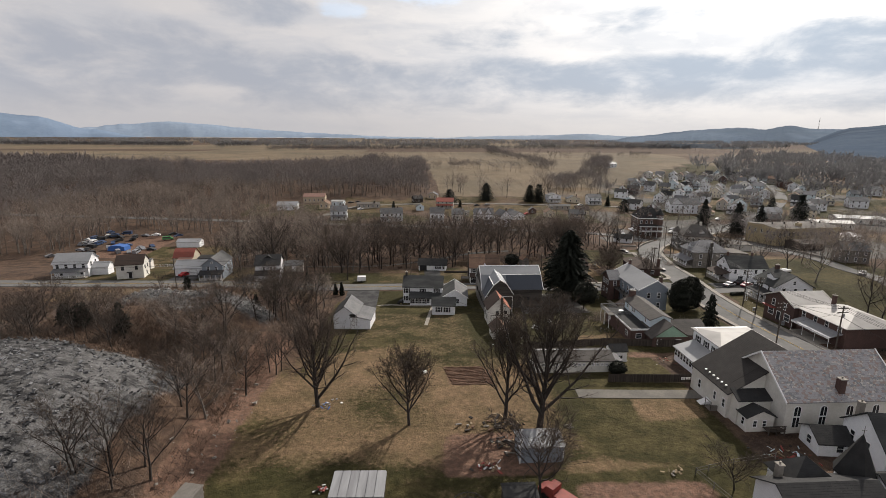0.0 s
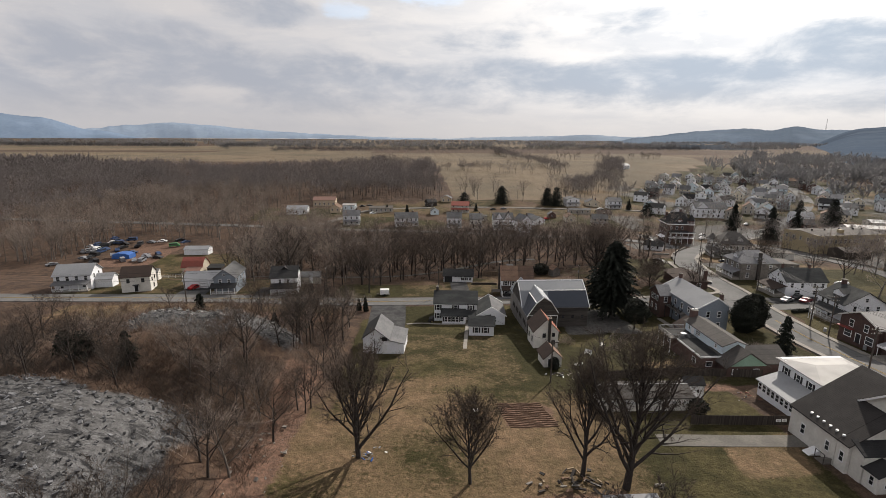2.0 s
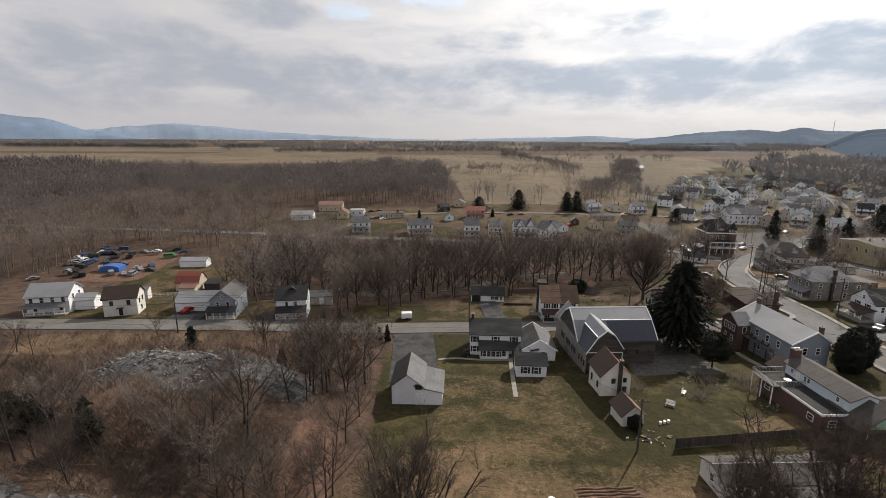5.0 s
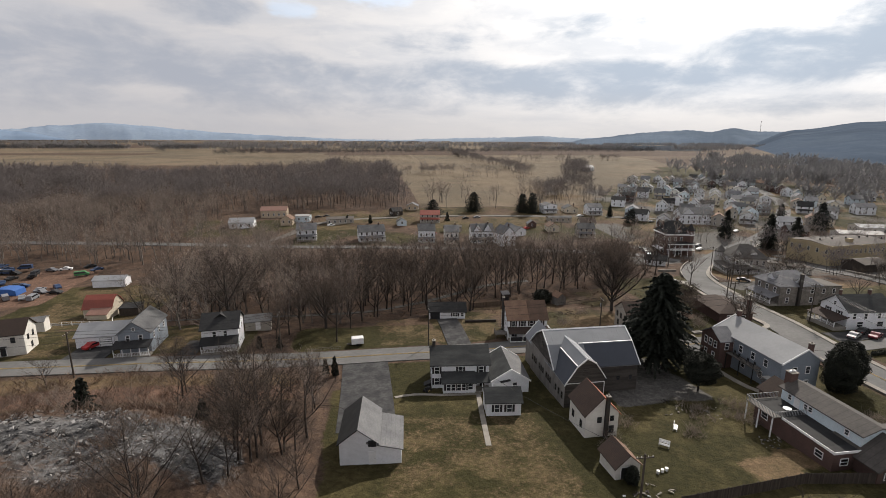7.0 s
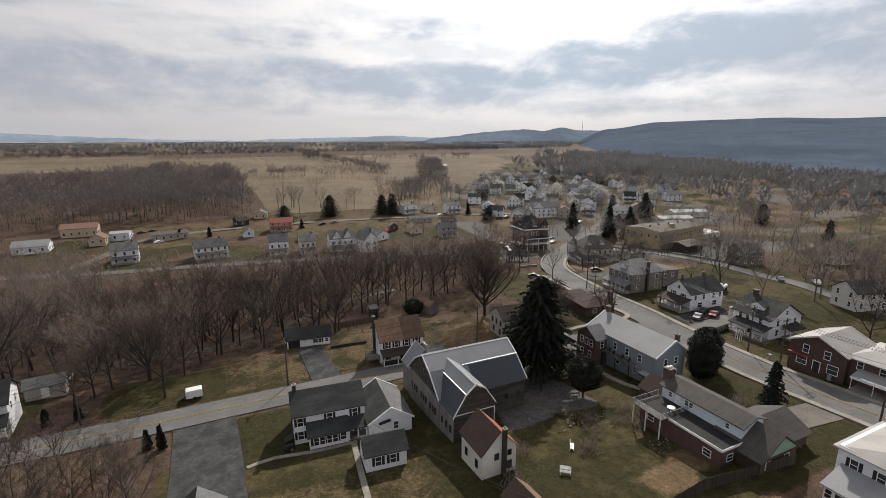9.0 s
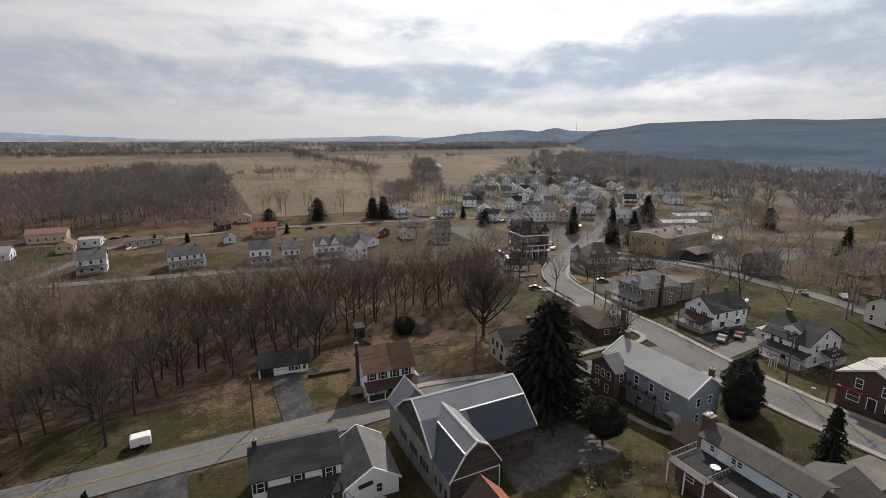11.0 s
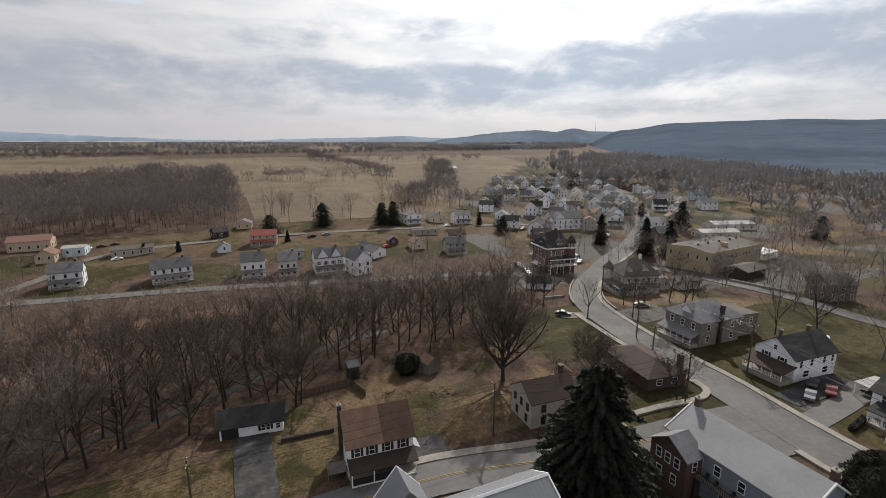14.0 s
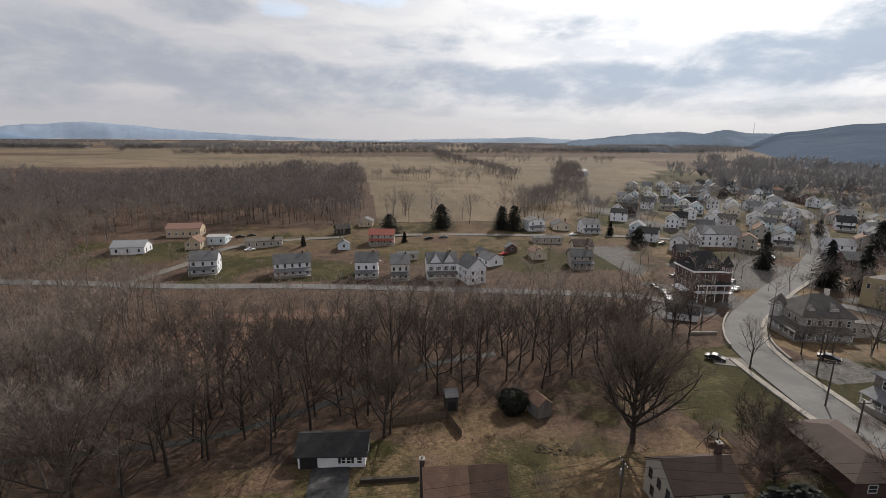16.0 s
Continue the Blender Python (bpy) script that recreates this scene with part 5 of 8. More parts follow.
def brick_row():
    b = thing("shop_house", "brick corner shop house with pale hipped roof and awning", "shop house", 93.6, 100.5, 0)
    box = (0, 10.5, 7.5, 17.6)
    block(b, box, gable(5.3, 2.3), "x", BRICK, WHITEROOF, over=.5, fascia=STUCCO)
    windows(b, box, "l", (.3, .68), 3.4, 1.0, 1.6)
    windows(b, box, "b", (.2, .5, .8), 3.6, .9, 1.6)
    windows(b, box, "l", (.25, .8), .8, 1.8, 1.7)
    door(b, box, "l", .52, DARKDOOR, 1.2, 2.2)
    south = (1.2, 14, -6, 7.45)
    block(b, south, lean(5.2, 5.2), "x", BRICK, None)
    part("roof", Mesh().pyramid(.6, 14.6, -6.6, 8.6, 5.2, 7.5, .3, "y"), WHITEROOF, b)
    windows(b, south, "l", (.12, .38, .62, .88), 3.3, .9, 1.5)
    part("awning_roof", Mesh().prism([(-1.9, 2.6), (-1.9, 2.75), (1.2, 3.5), (1.2, 3.35)], -5.4, 5.8, "y"), TIN, b)
    part("awning_valance", Mesh().box(-1.95, -1.9, -5.4, 5.8, 2.3, 2.72), PAINT, b)
    for y in (-5.2, -1.4, 2.2, 5.6):
        part("post", Mesh().cylinder(-1.75, y, -.5, 2.62, .06, sides=8), PAINT, b)
    part("porch_floor", Mesh().box(-2.0, 1.2, -5.4, 5.8, -1, .2), CONCRETE, b)
    part("shop_canopy", Mesh().box(-1.0, 0, 13.6, 17.4, 2.75, 2.95), TERRACOTTA, b)
    chimney(b, 7, 4.5, 7, 9.2, .7)
    h = thing("shed", "grey hip-roofed outbuilding by the street", "outbuilding", 75.6, 80.2, 0)
    block(h, (0, 6, 0, 6), lean(2.8, 2.8), "x", STUCCO, None)
    part("roof", Mesh().pyramid(-.4, 6.4, -.4, 6.4, 2.8, 5.0), SHGREY, h)
    windows(h, (0, 6, 0, 6), "l", (.5,), .9, .8, 1.2)


def dormer_house():
    h = thing("house", "white gabled house with wide dormer and dark front porch", "house", 103.8, 128.2, -4)
    box = (0, 11, 0, 9.4)
    block(h, box, gable(5.1, 3.3), "y", WHITE, SHGREEN, over=.5)
    windows(h, box, "l", (.2, .4, .75), 3.4, .8, 1.4)
    windows(h, box, "f", (.25, .55, .8), 3.2, .8, 1.4)
    windows(h, box, "f", (.25, .75), .8, .8, 1.4)
    windows(h, box, "f", (.5,), 5.8, .7, 1.0)
    dormer(h, 1.6, 4.7, 5.6, -90, 3.4, 1.5, .9, 3.5, WHITE, SHGREEN, 2)
    porch(h, (-2.9, -.02, -.4, 8.2), 2.5, 3.3, "l", 5, SHBLACK)
    porch(h, (4.5, 9.5, -2.2, -.02), 2.5, 3.2, "f", 3, SHBLACK)
    door(h, box, "l", .5, DARKDOOR)
    chimney(h, 5.5, 8.2, 7, 9.6, .9)
    e = thing("carport", "white flat-roofed carport beside the dormered house", "carport", 110.5, 138.2, -4)
    part("roof", Mesh().prism([(-.2, 2.5), (-.2, 2.65), (4.9, 2.75), (4.9, 2.6)], -.2, 6.2, "x"), WHITEROOF, e)
    for x in (.1, 3.0, 5.9):
        part("post", Mesh().box(x - .07, x + .07, 4.6, 4.74, -.6, 2.62), PAINT, e)
    hedge = thing("hedge", "low clipped dark hedge in the street garden", "hedge", 99.6, 136.6, 8)
    rnd = random.Random(91)
    m = Mesh().box(-3.1, 3.1, -.4, .4, -.3, .75)
    for _ in range(900):
        p = Vector((rnd.uniform(-3.3, 3.3), rnd.uniform(-.55, .55), rnd.uniform(0, .95)))
        d = Vector((rnd.uniform(-1, 1), rnd.uniform(-1, 1), rnd.uniform(-.2, 1))).normalized() * .3
        w = d.cross(Vector((rnd.uniform(-1, 1), rnd.uniform(-1, 1), .3))).normalized() * .09
        n = len(m.v)
        m.v += [tuple(p - w), tuple(p + w), tuple(p + d)]
        m.f.append((n, n + 1, n + 2))
    part("foliage", m, YEW, hedge)
    arch = thing("garden_arch", "white wooden garden arch over a path", "arch", 97.8, 131.4, 70)
    for sx in (-.7, .7):
        part("post", Mesh().box(sx - .05, sx + .05, -.3, -.2, -.2, 1.9).box(sx - .05, sx + .05, .2, .3, -.2, 1.9), PAINT, arch)
    for sy in (-.25, .25):
        part("hoop", Mesh().tube([(.7 * math.cos(a), sy, 1.9 + .6 * math.sin(a)) for a in [math.pi * i / 10 for i in range(11)]], [.05] * 11, 5), PAINT, arch)


def corner_house():
    h = thing("house", "white gabled house with black shutters and railed street porch", "house", 105.2, 150.6, -4)
    box = (0, 12.5, 0, 8.4)
    block(h, box, gable(5.0, 3.2), "x", WHITE, SHGREEN, over=.4)
    windows(h, box, "l", (.3, .7), 3.0, .8, 1.4, BLACK)
    windows(h, box, "l", (.5,), 5.6, .7, .9)
    windows(h, box, "f", (.15, .4, .7, .9), 3.0, .8, 1.4)
    windows(h, box, "f", (.3, .75), .8, 1.6, 1.3)
    porch(h, (-3.6, -.02, -.2, 8.2), 2.5, 3.4, "l", 5, SHDKBROWN, floor=.9)
    door(h, box, "l", .5, DARKDOOR, z=.9)
    chimney(h, 9.2, 4.2, 7, 9.4, .6)
    chimney(h, .9, 4.2, 7.4, 9.6, .5)
    t = thing("propane_tank", "pair of white cylindrical tanks on a dark stand", "tank", 131.5, 159.4, 20)
    for y in (-.7, .7):
        part("tank", Mesh().tube([(-2.3, y, 1.6), (-2.0, y, 1.6), (2.0, y, 1.6), (2.3, y, 1.6)], [.25, .55, .55, .25], 12), PAINT, t, smooth=True)
    for x in (-1.6, 1.6):
        part("stand", Mesh().box(x - .1, x + .1, -1.2, 1.2, -.3, 1.1), IRON, t)


def stone_house():
    h = thing("house", "grey stone house with hipped roof, dormers and porch", "house", 104.6, 171.2, -3)
    box = (0, 13, 0, 10.5)
    block(h, box, lean(6.2, 6.2), "x", STONE, None)
    part("roof", Mesh().pyramid(-.6, 13.6, -.6, 11.1, 6.2, 9.8, .3), SHPALE, h)
    windows(h, box, "l", (.2, .5, .8), 3.9, .9, 1.5)
    windows(h, box, "f", (.2, .5, .8), 3.9, .9, 1.5)
    windows(h, box, "f", (.2, .5, .8), 1.0, .9, 1.5)
    dormer(h, .8, 5.2, 6.6, -90, 2.6, 1.3, 1.1, 3, WHITE, SHPALE, 2)
    dormer(h, 6.5, .8, 6.6, 0, 2.2, 1.3, 1.0, 3, WHITE, SHPALE, 1)
    porch(h, (-2.7, -.02, .2, 10.2), 2.6, 3.5, "l", 6, SHPALE, floor=.7)
    door(h, box, "l", .5, DARKDOOR, z=.7)
    chimney(h, 6, -.35, 0, 9.9, .8, IRON)
    rear = (13.1, 21.5, 1.5, 10)
    block(h, rear, lean(5.6, 5.2), "y", STONE, GRAVELROOF, over=.1)
    windows(h, rear, "f", (.3, .7), 3.2, .8, 1.3)


def victorian():
    h = thing("house", "large pale Victorian house with hipped roof and wraparound porch", "house", 126.4, 217.4, -15)
    box = (0, 13, 0, 11)
    block(h, box, lean(6.4, 6.4), "x", GREYWALL, None, deep=2.5)
    part("roof", Mesh().pyramid(-.6, 13.6, -.6, 11.6, 6.4, 11.2, .3), SHWORN, h)
    windows(h, box, "f", (.14, .34, .55, .72, .9), 3.9, .85, 1.5)
    windows(h, box, "f", (.2, .5, .8), .9, .9, 1.6)
    windows(h, box, "l", (.25, .5, .75), 3.9, .85, 1.5)
    windows(h, box, "l", (.3, .7), .9, .9, 1.6)
    dormer(h, 8.2, 1.0, 6.9, 0, 2.6, 1.3, 1.2, 3, GREYWALL, SHWORN, 2)
    dormer(h, 2.6, 1.0, 6.9, 0, 2.0, 1.2, 1.0, 3, GREYWALL, SHWORN, 1)
    canted(h, -.4, 10.0, -2, 2.1, 7.0, 9.6, GREYWALL, SHWORN, 8)
    porch(h, (-3.0, -.02, -2.6, 9.4), 2.7, 3.5, "l", 6, SHWORN, floor=.7)
    porch(h, (.05, 11.5, -2.7, -.02), 2.7, 3.5, "f", 6, SHWORN, floor=.7)
    chimney(h, 8.5, 5.5, 9.6, 12.4, .9, STUCCO)
    annex = (13.05, 19, 2, 8.5)
    block(h, annex, lean(4.4, 4.0), "y", GREYWALL, SHWORN, over=.2, deep=2)
    windows(h, annex, "f", (.3, .7), 1.6, .8, 1.3)
    b = thing("garage", "low pale garage behind the large pale house", "garage", 147, 212, -12)
    block(b, (0, 9, 0, 6), lean(2.8, 3.0), "x", STUCCO, GRAVELROOF, over=.2)
    garage_door(b, (0, 9, 0, 6), "l", .5)


def hotel():
    h = thing("hotel", "three-storey red brick hotel with mansard roof and white balconies", "hotel", 121.4, 254.6, -7)
    box = (0, 12, 0, 12)
    block(h, box, lean(9.9, 9.9), "x", BRICK, None)
    part("mansard_roof", Mesh().pyramid(-.4, 12.4, -.4, 12.4, 10.3, 15.8, .42), SHBLACK, h)
    part("cornice", Mesh().box(-.6, 12.6, -.6, 12.6, 9.8, 10.32), PAINT, h)
    for z in (1.0, 4.0, 7.2):
        windows(h, box, "f", (.14, .38, .6), z, .9, 1.6)
        windows(h, box, "l", (.15, .38, .62, .85), z, .9, 1.6)
    canted(h, 11.4, .4, -1, 1.8, 12.2, 15.4, BRICK, SHBLACK, 8)
    part("turret_band", Mesh().cylinder(11.4, .4, 9.8, 10.3, 1.95, sides=8), PAINT, h)
    dormer(h, 6.0, .6, 10.5, 0, 3.0, 1.5, 1.4, 3, BRICK, SHBLACK, 2)
    dormer(h, .6, 6, 10.5, -90, 3.0, 1.5, 1.4, 3, BRICK, SHBLACK, 2)
    part("balcony", Mesh().box(.5, 12.8, -2.8, -.02, 3.0, 3.2), PAINT, h)
    part("balcony_roof", Mesh().prism([(-3.0, 5.9), (-3.0, 6.1), (-.02, 6.8), (-.02, 6.6)], -.2, 13.2, "x"), SHBLACK, h)
    part("balcony_fascia", Mesh().box(-.2, 13.2, -3.08, -3.0, 5.75, 6.15), PAINT, h)
    rail = Mesh().box(.5, 12.8, -2.8, -2.74, 4.0, 4.1)
    for i in range(41):
        x = .55 + i * .3
        rail.box(x, x + .07, -2.79, -2.75, 3.2, 4.0)
    part("railing", rail, PAINT, h)
    for x in (.6, 3.6, 6.6, 9.6, 12.6):
        part("post", Mesh().box(x - .09, x + .09, -2.8, -2.62, -1, 5.9), PAINT, h)
    part("awning", Mesh().prism([(-2.4, 2.6), (-2.4, 2.7), (-.02, 3.4), (-.02, 3.3)], 1, 9, "y"), PAINT, h)
    door(h, box, "f", .5, DARKDOOR, 1.3, 2.2)
    chimney(h, 1.6, 8, 10, 15.2, .9)
    chimney(h, 9.5, 10.2, 12, 16.4, .9)


def yellow_works():
    y = thing("factory", "large yellow stucco works building with brown flat roof", "factory", 177.6, 223.2, 6)
    box = (0, 36, 0, 20)
    block(y, box, ((0, 8.2), (.5, 9.3), (1, 8.2)), "x", YELLOW, GRAVELROOF, over=.15)
    for f in [(i + .5) / 14 for i in range(14)]:
        windows(y, box, "f", (f,), 5.0, 1.0, 1.6, trim=STUCCO)
    windows(y, box, "l", 5, 5.0, 1.0, 1.6, trim=STUCCO)
    part("parapet", Mesh().box(-.2, 36.2, -.2, 0, 7.6, 8.7).box(-.2, 0, 0, 20, 7.6, 8.7), YELLOW, y)
    part("roof_hatch", Mesh().box(15, 17, 4, 6, 8.6, 10.4), YELLOW, y)
    for x in (5, 12, 20, 28, 33):
        part("roof_vent", Mesh().cylinder(x, 9.5, 9.0, 10.2, .35, sides=10), IRON, y)
    c = thing("carport", "dark timber shed with brown roof beside the works", "carport", 179, 209.5, 6)
    block(c, (0, 13, 0, 9), gable(3.2, 1.3), "x", FENCEWOOD, GRAVELROOF, over=.5)
    for k in range(4):
        t = thing("trailer", "long white box trailer parked behind the works", "trailer", 216 + k * 1.5, 227 + k * 3.6, 4)
        part("box", Mesh().box(0, 12, 0, 2.6, 1.1, 3.9), PAINT, t)
        part("chassis", Mesh().box(.5, 11.5, .3, 2.3, .75, 1.1), IRON, t)
        for wx in (1.5, 9.2, 10.4):
            part("wheel", Mesh().tube([(wx, -.02, .5), (wx, 2.62, .5)], [.5, .5], 12), RUBBER, t)


brick_row()
dormer_house()
corner_house()
stone_house()
victorian()
hotel()
yellow_works()


# ---- across the village road ----
def brown_house():
    h = thing("house", "white two-storey house with brown shingle roof and front porch", "house", 18.4, 162.7, -4)
    box = (0, 10.2, 0, 8.6)
    block(h, box, gable(5.5, 3.5), "x", WHITE, SHBROWN, over=.4)
    windows(h, box, "f", (.14, .36, .6, .84), 3.6, .8, 1.4, BLACK)
    windows(h, box, "f", (.14, .84), .8, .8, 1.4, BLACK)
    windows(h, box, "l", (.3, .7), 3.1, .8, 1.4)
    windows(h, box, "r", (.3, .7), 3.1, .8, 1.4)
    porch(h, (.1, 10.1, -2.4, -.02), 2.6, 3.3, "f", 4, SHDKBROWN, floor=.5, rail=False)
    part("porch_skirt", Mesh().box(.1, 10.1, -2.46, -2.4, -.9, .5), PAINT, h)
    for x0, x1 in ((.3, 3.2), (3.5, 6.6)):
        part("porch_screen", Mesh().box(x0, x1, -2.34, -2.28, .52, 1.6), DARKDOOR, h)
    part("awning", Mesh().prism([(10.55, 2.9), (11.6, 2.3), (11.6, 2.36), (10.55, 2.98)], .6, 3.2, "y"), GREYMETAL, h)
    door(h, box, "f", .5, DARKDOOR, z=.5)
    chimney(h, -.35, 5, -1, 9.8, .6, IRON)
    part("roof_patch", Mesh().prism([(-.42, 5.28), (-.42, 5.38), (4.2, 9.14), (4.2, 9.04)], 5.5, 10.56, "x"), mat("darker_brown_shingles", (.125, .078, .056), (.09, .058, .043), .5, .9, boards=("Z", .16), bump=.3, grain=4, patch=.9), h)
    dk = part("side_deck", Mesh().box(-3.0, -.02, .5, 3.2, 1.1, 1.25), DECKWOOD, h)
    for z in (1.6, 1.95):
        for x0, x1, y0, y1 in ((-3.0, -2.94, .5, 3.2), (-3.0, -.1, .5, .56), (-3.0, -.1, 3.14, 3.2)):
            part("rail", Mesh().box(x0, x1, y0, y1, z, z + .1), DECKWOOD, dk)
    for x, y in ((-2.97, .55), (-2.97, 3.1), (-.2, .55)):
        part("deck_post", Mesh().box(x - .06, x + .06, y - .06, y + .06, -.8, 2.05), DECKWOOD, dk)
    g = thing("garage", "low white garage with black shingle roof", "garage", .4, 183.3, -7)
    box = (0, 10.6, 0, 6.2)
    block(g, box, gable(2.5, 1.7), "x", WHITE, SHBLACK, over=.5)
    garage_door(g, box, "f", .44, 2.6, 2.1)
    # dark slab on the solid wall stands in for the bay's unlit inside
    part("open_bay", Mesh().box(.3, 3.1, -.04, .02, -.3, 2.1), DARKDOOR, g)
    windows(g, box, "f", (.68, .76), .9, .6, 1.0, BLACK)
    windows(g, box, "f", (.92,), .9, .7, 1.0)
    b = thing("house", "beige two-storey house with dark brown roof", "house", 50.8, 161.9, -4)
    box = (0, 9.6, 0, 7.4)
    block(b, box, gable(5.0, 2.5), "x", BEIGE, SHDKBROWN, over=.3)
    windows(b, box, "l", (.2, .5, .8), 3.0, .7, 1.3, trim=BLACK)
    windows(b, box, "l", (.3, .75), .7, .7, 1.3, trim=BLACK)
    windows(b, box, "f", (.25, .75), 3.0, .8, 1.3, trim=BLACK)
    windows(b, box, "f", (.25, .75), .7, .8, 1.3, trim=BLACK)
    chimney(b, 9.0, 5.0, 6, 8.6, .7)
    r = thing("house", "low brick rancher with brown hipped roof", "house", 76.8, 160.6, -8)
    box = (0, 9, 0, 14)
    block(r, box, lean(2.8, 2.8), "x", BRICK, None)
    part("roof", Mesh().pyramid(-.6, 9.6, -.6, 14.6, 2.8, 4.6, .45, "y"), SHDKBROWN, r)
    windows(r, box, "r", (.2, .5, .8), .9, 1.4, 1.1)
    windows(r, box, "f", (.3, .7), .9, 1.2, 1.1)
    chimney(r, 8.6, 1.5, 0, 6.0, .9)
    s = thing("shed", "small brown garden shed at the wood's edge", "shed", 43.8, 192.6, 14)
    block(s, (0, 3.2, 0, 3.4), gable(2.6, 1.3), "y", BARNPALE, SHBROWN, over=.2)
    s2 = thing("shed", "weathered tall hut among the trees", "shed", 27, 199, 0)
    block(s2, (0, 2.4, 0, 2.4), lean(3.0, 3.4), "x", BARNWOOD, SHGREY, over=.2)
    # dark slab put on as the shade inside the hut's opening
    part("open_bay", Mesh().box(.4, 2.0, -.04, .02, .1, 2.1), DARKDOOR, s2)


def west_houses():
    a = thing("house", "white two-storey house with grey metal roof by the quarry road", "house", -124.5, 165, 10)
    box = (0, 10.4, 0, 8.4)
    block(a, box, gable(4.9, 2.7), "x", WHITE, GREYMETAL, over=.4)
    windows(a, box, "f", 4, 3.2), windows(a, box, "f", (.2, .8), .8), windows(a, box, "r", (.3, .7), 3.2)
    porch(a, (.2, 10.2, -2.4, -.02), 2.4, 3.1, "f", 5, SHGREY)
    block(a, (10.45, 15.5, 2.2, 6.8), gable(2.6, 1.4), "x", WHITE, GREYMETAL, over=.3)
    b = thing("house", "plain cream stucco house with dark brown roof", "house", -102.2, 162.3, 14)
    box = (0, 8.2, 0, 7)
    block(b, box, gable(5.0, 2.5), "x", STUCCO, SHDKBROWN, over=.35)
    windows(b, box, "f", (.25, .75), 3.1, .7, 1.1, trim=BLACK)
    windows(b, box, "r", (.3, .7), 2.9, .7, 1.1, trim=BLACK)
    windows(b, box, "r", (.5,), .6, .7, 1.1, trim=BLACK)
    door(b, box, "f", .5, DARKDOOR)
    part("door_hood", Mesh().box(3.3, 4.9, -1.2, -.02, 2.3, 2.42), SHBLACK, b)
    c = thing("house", "blue-grey gabled house with porch and attached garage", "house", -73, 160.8, 4)
    box = (0, 6.6, 0, 11)
    block(c, box, gable(5.0, 2.6), "y", GREYSIDE, SHGREY, over=.35)
    windows(c, box, "f", (.3, .7), 3.2, .7, 1.2), windows(c, box, "f", (.5,), 5.6, .5, .6), windows(c, box, "r", (.2, .5, .8), 3, .7, 1.2)
    porch(c, (-.5, 6.8, -2.4, -.02), 2.4, 3.1, "f", 5, SHBLACK)
    wing = (-11.5, -.02, 6, 14)
    block(c, wing, gable(2.6, 2.0), "x", WHITE, GREYMETAL, over=.35)
    for f in (.55, .82):
        garage_door(c, wing, "f", f, 2.6, 2.1, DARKDOOR)
    d = thing("house", "dark-roofed white house with deep front porch", "house", -55.6, 161.6, 6)
    box = (0, 8, 0, 8)
    block(d, box, gable(5.2, 2.6), "x", WHITE, SHBLACK, over=.4)
    windows(d, box, "f", (.35, .65), 3.3, .7, 1.2)
    windows(d, box, "r", (.3, .7), 3.1, .8, 1.3)
    porch(d, (.1, 7.9, -2.6, -.02), 2.3, 3.2, "f", 4, SHBLACK, wall=WHITE)
    dormer(d, 4, 2.6, 6.6, 0, 2.4, .4, .9, 1.6, SHBLACK, SHBLACK, 0)
    e = thing("shed", "low grey-green outbuilding behind the white house", "shed", -49.5, 175.5, 8)
    block(e, (0, 6.4, 0, 4.5), gable(2.4, 1.2), "x", BEIGE, SHGREY, over=.3)
    door(e, (0, 6.4, 0, 4.5), "f", .5, PAINT)
    f = thing("barn", "small red gambrel barn with cream end wall", "barn", -103, 202, 0)
    block(f, (0, 8, 0, 7), gambrel(3.0, 5.0, 6.2), "x", CREAM, REDROOF, over=.3)
    block(f, (2.5, 8, -3.2, -.02), lean(2.0, 3.0), "x", CREAM, SALMON, over=.2)
    g = thing("shed", "black open-fronted shed beside the red barn", "shed", -93.5, 203, 0)
    block(g, (0, 5.5, 0, 4), lean(2.4, 2.9), "x", FENCEWOOD, SHBLACK, over=.2)
    s = thing("shed", "long pale metal shed at the edge of the wood", "shed", -118, 236, 0)
    block(s, (0, 11, 0, 5), gable(2.6, 1.2), "x", WHITE, GREYMETAL, over=.2)
    t = thing("garage", "white garage with pale flat roof behind the cream house", "garage", -112, 181, 16)
    block(t, (0, 10, 0, 4.5), gable(2.3, .8), "x", STUCCO, SHGREY, over=.2)


brown_house()
west_houses()


# ---- the row beyond the creek ----
def small_house(label, x, y, rot, w, d, h, rise, axis, wall, roof, nf=3, storeys=2, front_porch=True, stack=True, name="house", category="house", group="", z=None, shutter=None):
    ob = thing(name, label, category, x, y, rot, z, group)
    box = (-w / 2, w / 2, 0, d)
    block(ob, box, gable(h, rise), axis, wall, roof, over=.35)
    for s in range(storeys):
        windows(ob, box, "f", nf, .9 + 2.7 * s, .8, 1.4, shutter)
        windows(ob, box, "l", 2, .9 + 2.7 * s, .8, 1.4)
        if x < 60:
            windows(ob, box, "r", 2, .9 + 2.7 * s, .8, 1.4)
    if front_porch:
        porch(ob, (-w / 2 + .1, w / 2 - .1, -2.2, -.02), 2.4, 3.1, "f", 4, roof, rail=False)
    if stack:
        chimney(ob, w * .3, d * .5, h + rise - .8, h + rise + .9, .6)
    return ob


small_house("old white house with dark roof above the creek road", -50, 305, 4, 10, 8, 5.8, 2.8, "x", WHITE, SHGREY)
small_house("low dark-roofed white double house with porch", -16, 299, 8, 13.5, 8, 5.4, 2.8, "x", WHITE, SHGREY, 5)
small_house("narrow grey house with two-storey porch", 12, 293, -4, 8.6, 9, 6.5, 2.8, "x", WHITE, SHGREY)
